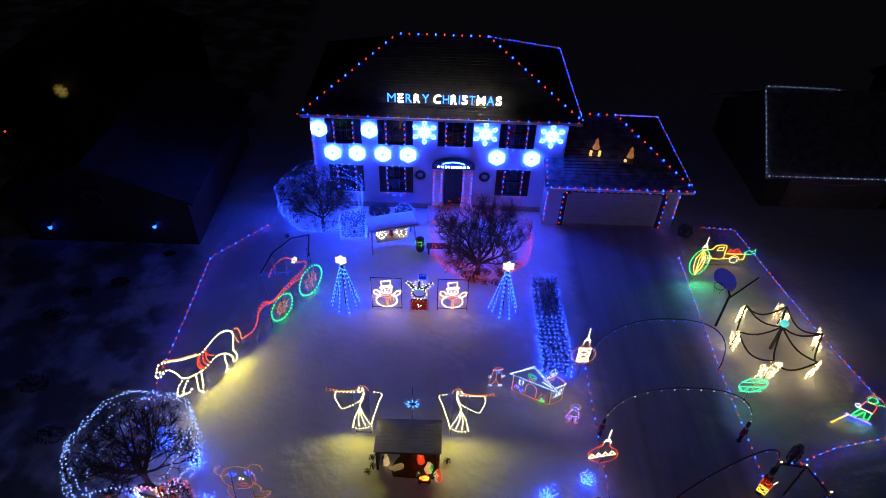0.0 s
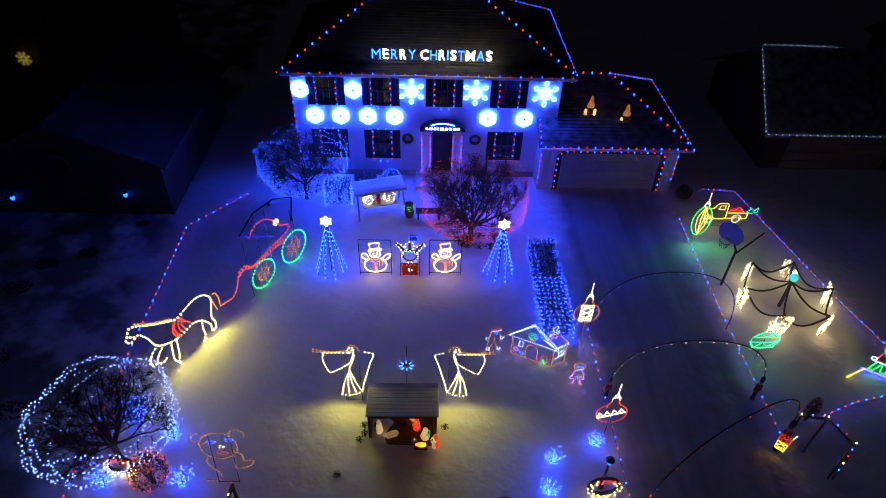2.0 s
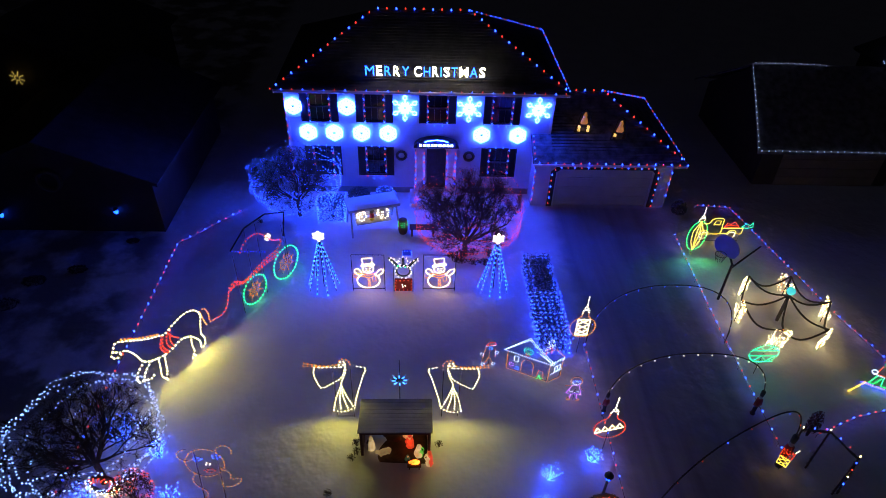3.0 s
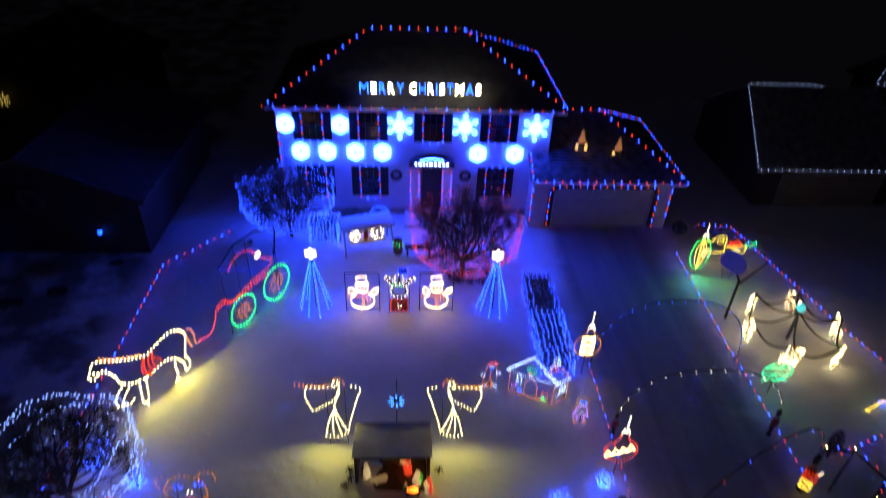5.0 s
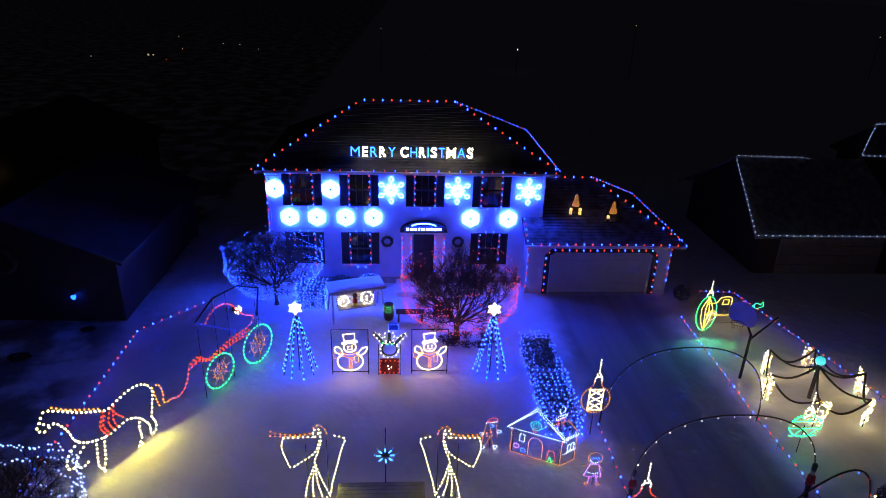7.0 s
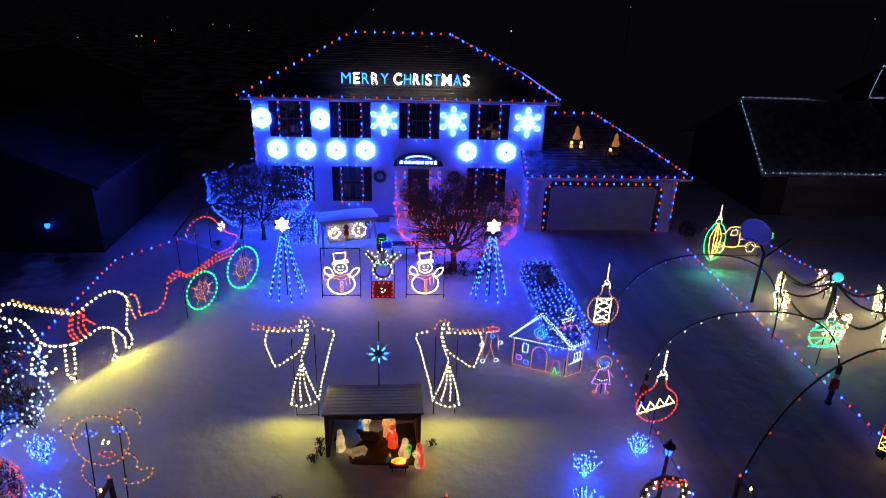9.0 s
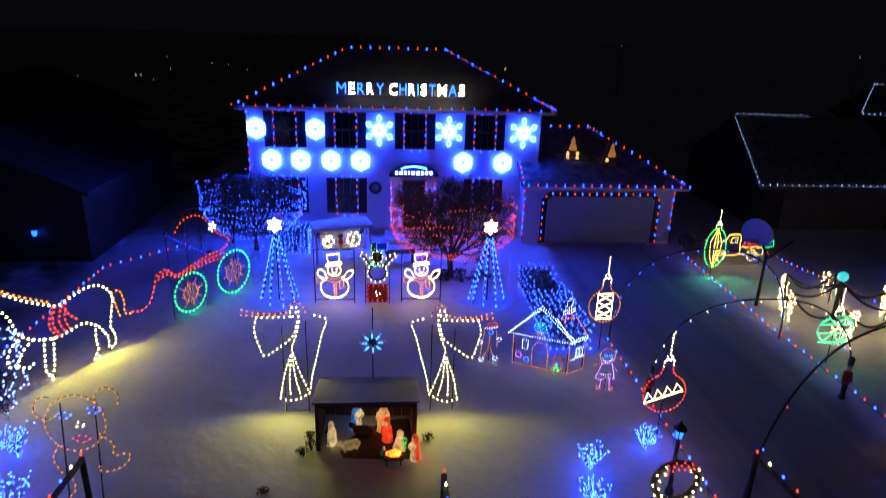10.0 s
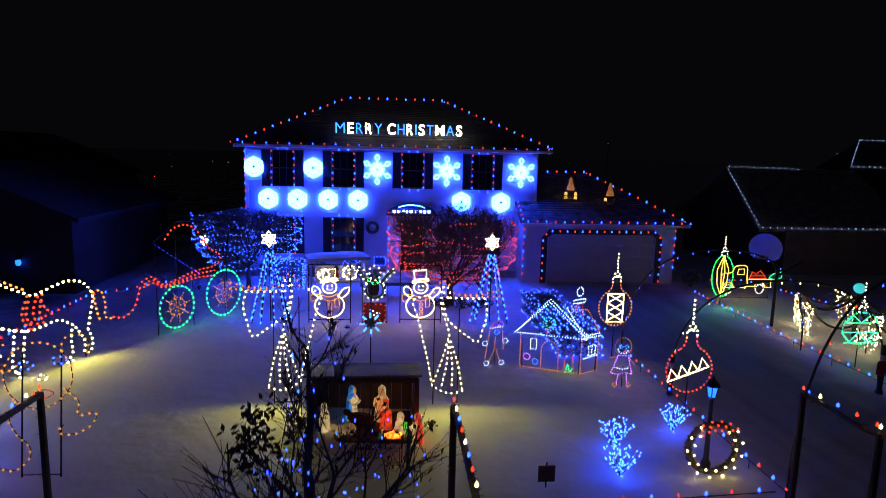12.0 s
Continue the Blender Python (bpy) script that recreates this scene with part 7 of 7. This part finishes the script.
# ---- neighbouring houses ----
def gable_house(name, at, wide, deep, eave, peak, label, turn=0, wall=BRICKDARK, peak_x=0.0):
    h = thing(name, at, label, "house", "", turn)
    w = Geo()
    w.put([(-wide / 2, 0, -0.2), (wide / 2, 0, -0.2), (wide / 2, 0, eave), (peak_x, 0, peak), (-wide / 2, 0, eave),
           (-wide / 2, deep, -0.2), (wide / 2, deep, -0.2), (wide / 2, deep, eave), (peak_x, deep, peak), (-wide / 2, deep, eave)],
          [(0, 1, 2, 3, 4), (9, 8, 7, 6, 5), (1, 6, 7, 2), (0, 4, 9, 5)])
    part("wall", w, wall, h)
    for s in (-1, 1):
        r = Geo()
        x = s * (wide / 2 + 0.4)
        ez2 = eave - 0.4 * (peak - eave) / (wide / 2)
        a = [(x, -0.4, ez2 + 0.02), (peak_x, -0.4, peak + 0.02), (peak_x, deep + 0.4, peak + 0.02), (x, deep + 0.4, ez2 + 0.02)]
        r.put(a + [(p[0], p[1], p[2] + 0.14) for p in a], [(0, 1, 2, 3), (7, 6, 5, 4), (0, 4, 5, 1), (1, 5, 6, 2), (2, 6, 7, 3), (3, 7, 4, 0)])
        part("roof_slope", r, SHINGLE, h)
    return h


gable_house("neighbour_house", (-14.6, -3.3, 0), 7.6, 9, 2.6, 4.2, "dark single storey gabled house with blue porch lamps")
g = Geo()
g.tube([(-0.1 + 0.42 * math.cos(a), -0.1, 2.5 + 0.42 * math.sin(a)) for a in [k * math.pi / 10 for k in range(20)]], 0.1, 7, True)
single("wall_wreath", g, GARLAND, "large dark evergreen wreath on neighbouring gable", "wreath", "wall wreaths", (-14.6, -3.3, 0))
for x, z in ((-12.5, 0.98), (-17.15, 0.75)):
    t = thing("wall_lamp", (x, -3.42, z), "small wall lantern glowing blue", "lamp", "neighbour's lamps")
    g = Geo()
    g.lathe([(0.05, 0.0), (0.09, 0.08), (0.07, 0.2), (0.02, 0.26)], (0, 0, 0), 10)
    part("glass", g, L_LANTERN, t)
    g = Geo()
    g.lathe([(0.1, 0.2), (0.07, 0.27), (0.02, 0.3)], (0, 0, 0), 10)
    g.box(-0.03, 0.03, 0.04, 0.12, 0.05, 0.2, 0.005)
    part("bracket", g, SHUTTER, t)
gable_house("neighbour_house", (-19.5, 4.9, 0), 9, 8, 3.6, 5.4, "dark far house with a lit gold star")
st = thing("star_ornament", (-19.6, 4.55, 3.3), "square gold star of lights on a far house", "light display")
g = Geo()
for k in range(8):
    a = k * math.pi / 4 + 0.39
    for f in (0.12, 0.22, 0.32):
        g.bulb((f * math.cos(a), 0, f * math.sin(a)), 0.028)
part("lit_strand", g, L_FARSTAR, st)
g = Geo()
g.tube([(-0.34, 0.03, 0), (0.34, 0.03, 0)], 0.01, 4)
g.tube([(0, 0.03, -0.34), (0, 0.03, 0.34)], 0.01, 4)
g.tube([(0, 0.03, 0), (0, 0.36, 0)], 0.012, 4)
part("frame", g, IRON, st)

TAUPE = node_material("taupe_door_paint", (0.26, 0.23, 0.2), (0.19, 0.17, 0.15), 0.6, 2.0, 40.0, 0.15, 0.004)
nh = thing("neighbour_house", (0, 0, 0), "dark pale walled house outlined in white lights", "house")
w = Geo()
w.box(16.2, 22.9, 1.1, 8.6, -0.2, 2.15, 0)
w.put([(16.2, 1.1, 2.15), (16.2, 8.6, 2.15), (16.2, 4.85, 4.4), (16.5, 1.1, 2.15), (16.5, 8.6, 2.15), (16.5, 4.85, 4.4)], [(0, 2, 1), (3, 4, 5), (0, 3, 5, 2), (1, 2, 5, 4)])
w.box(23.02, 32, 5.2, 6.95, -0.2, 4.62, 0)
part("wall", w, BRICKDARK, nh)
r = Geo()
r.put([(15.6, 0.6, 2.08), (23.0, 0.6, 2.08), (23.0, 4.9, 4.62), (16.3, 4.9, 4.62), (23.0, 9.2, 2.08), (15.6, 9.2, 2.08), (15.6, 0.6, 1.96), (23.0, 0.6, 1.96), (16.3, 4.9, 4.5), (15.6, 9.2, 1.96)],
      [(0, 1, 2, 3), (3, 2, 4, 5), (0, 6, 7, 1), (0, 3, 8, 6), (3, 5, 9, 8)])
part("roof", r, THINSNOW, nh)
r = Geo()
hip_roof(r, 22.75, 32.7, 4.85, 7.3, 4.75, 24.05, 31.4, 6.14)
part("upper_roof", r, SHINGLE, nh)
for k in range(4):
    g = Geo()
    g.box(17.2, 22.2, 1.02, 1.095, 0.02 + k * 0.48, 0.49 + k * 0.48, 0.012)
    part("garage_door_section", g, TAUPE, nh)
COOL = [light_material("cold_white_bulb", (0.4, 0.55, 1.0), 3.2)]
string_lights("small white bulbs outlining the neighbour's roof", [[(15.6, 0.55, 2.15), (23.0, 0.55, 2.15)], [(15.6, 0.55, 2.2), (16.3, 4.9, 4.68)], [(16.3, 4.9, 4.7), (19.9, 4.9, 4.66), (20.6, 4.8, 4.4), (22.8, 4.8, 4.5)]], 0.33, COOL, 0.018, "neighbour's roof lights")
string_lights("small white bulbs outlining the neighbour's upper roof", [[(22.75, 4.8, 4.82), (32.4, 4.8, 4.82)], [(22.75, 4.8, 4.84), (24.05, 6.05, 6.2)], [(24.05, 6.05, 6.2), (31.4, 6.05, 6.2)]], 0.3, COOL, 0.018, "neighbour's roof lights")


# ---- lamps of the far streets ----
def far_lamp(x, y, z, r, mat, label):
    t = thing("far_lamp", (x, y, 0), label, "lamp", "far street lamps")
    g = Geo()
    g.seg((0, 0, -0.5), (0, 0, z), 0.06, 0.04, 5)
    part("pole", g, IRON, t)
    g = Geo()
    g.bulb((0, 0, z + r), r)
    part("lamp_head", g, mat, t)


L_FAR = light_material("far_white_lamp", (1.0, 0.92, 0.75), 1.4)
L_FARDIM = light_material("far_dim_lamp", (1.0, 0.8, 0.45), 0.35)
L_FARRED = light_material("far_red_lamp", (1.0, 0.05, 0.02), 1.2)
far_lamp(16.23, 70, 3.2, 0.11, L_FAR, "distant white street lamp on a thin pole")
for x, z, r in ((-36.9, 1.1, 0.16), (-36.2, 1.15, 0.13), (-32.3, 3.8, 0.06), (-32.0, 2.1, 0.07), (-26.2, 3.0, 0.07), (-23.9, 2.9, 0.07), (-21.3, 2.3, 0.08), (-3.76, 5.6, 0.06), (-44.9, 0.8, 0.07), (33.5, 7.0, 0.07), (71.2, 6.4, 0.09)):
    far_lamp(x, 70, z, r, L_FARDIM, "distant dim yellow street lamp")
far_lamp(-34.5, 70, 0.6, 0.08, L_FARRED, "distant small red lamp")
far_lamp(-19.84, 0.0, 3.5, 0.06, L_FARRED, "small red lamp on a pole by houses")
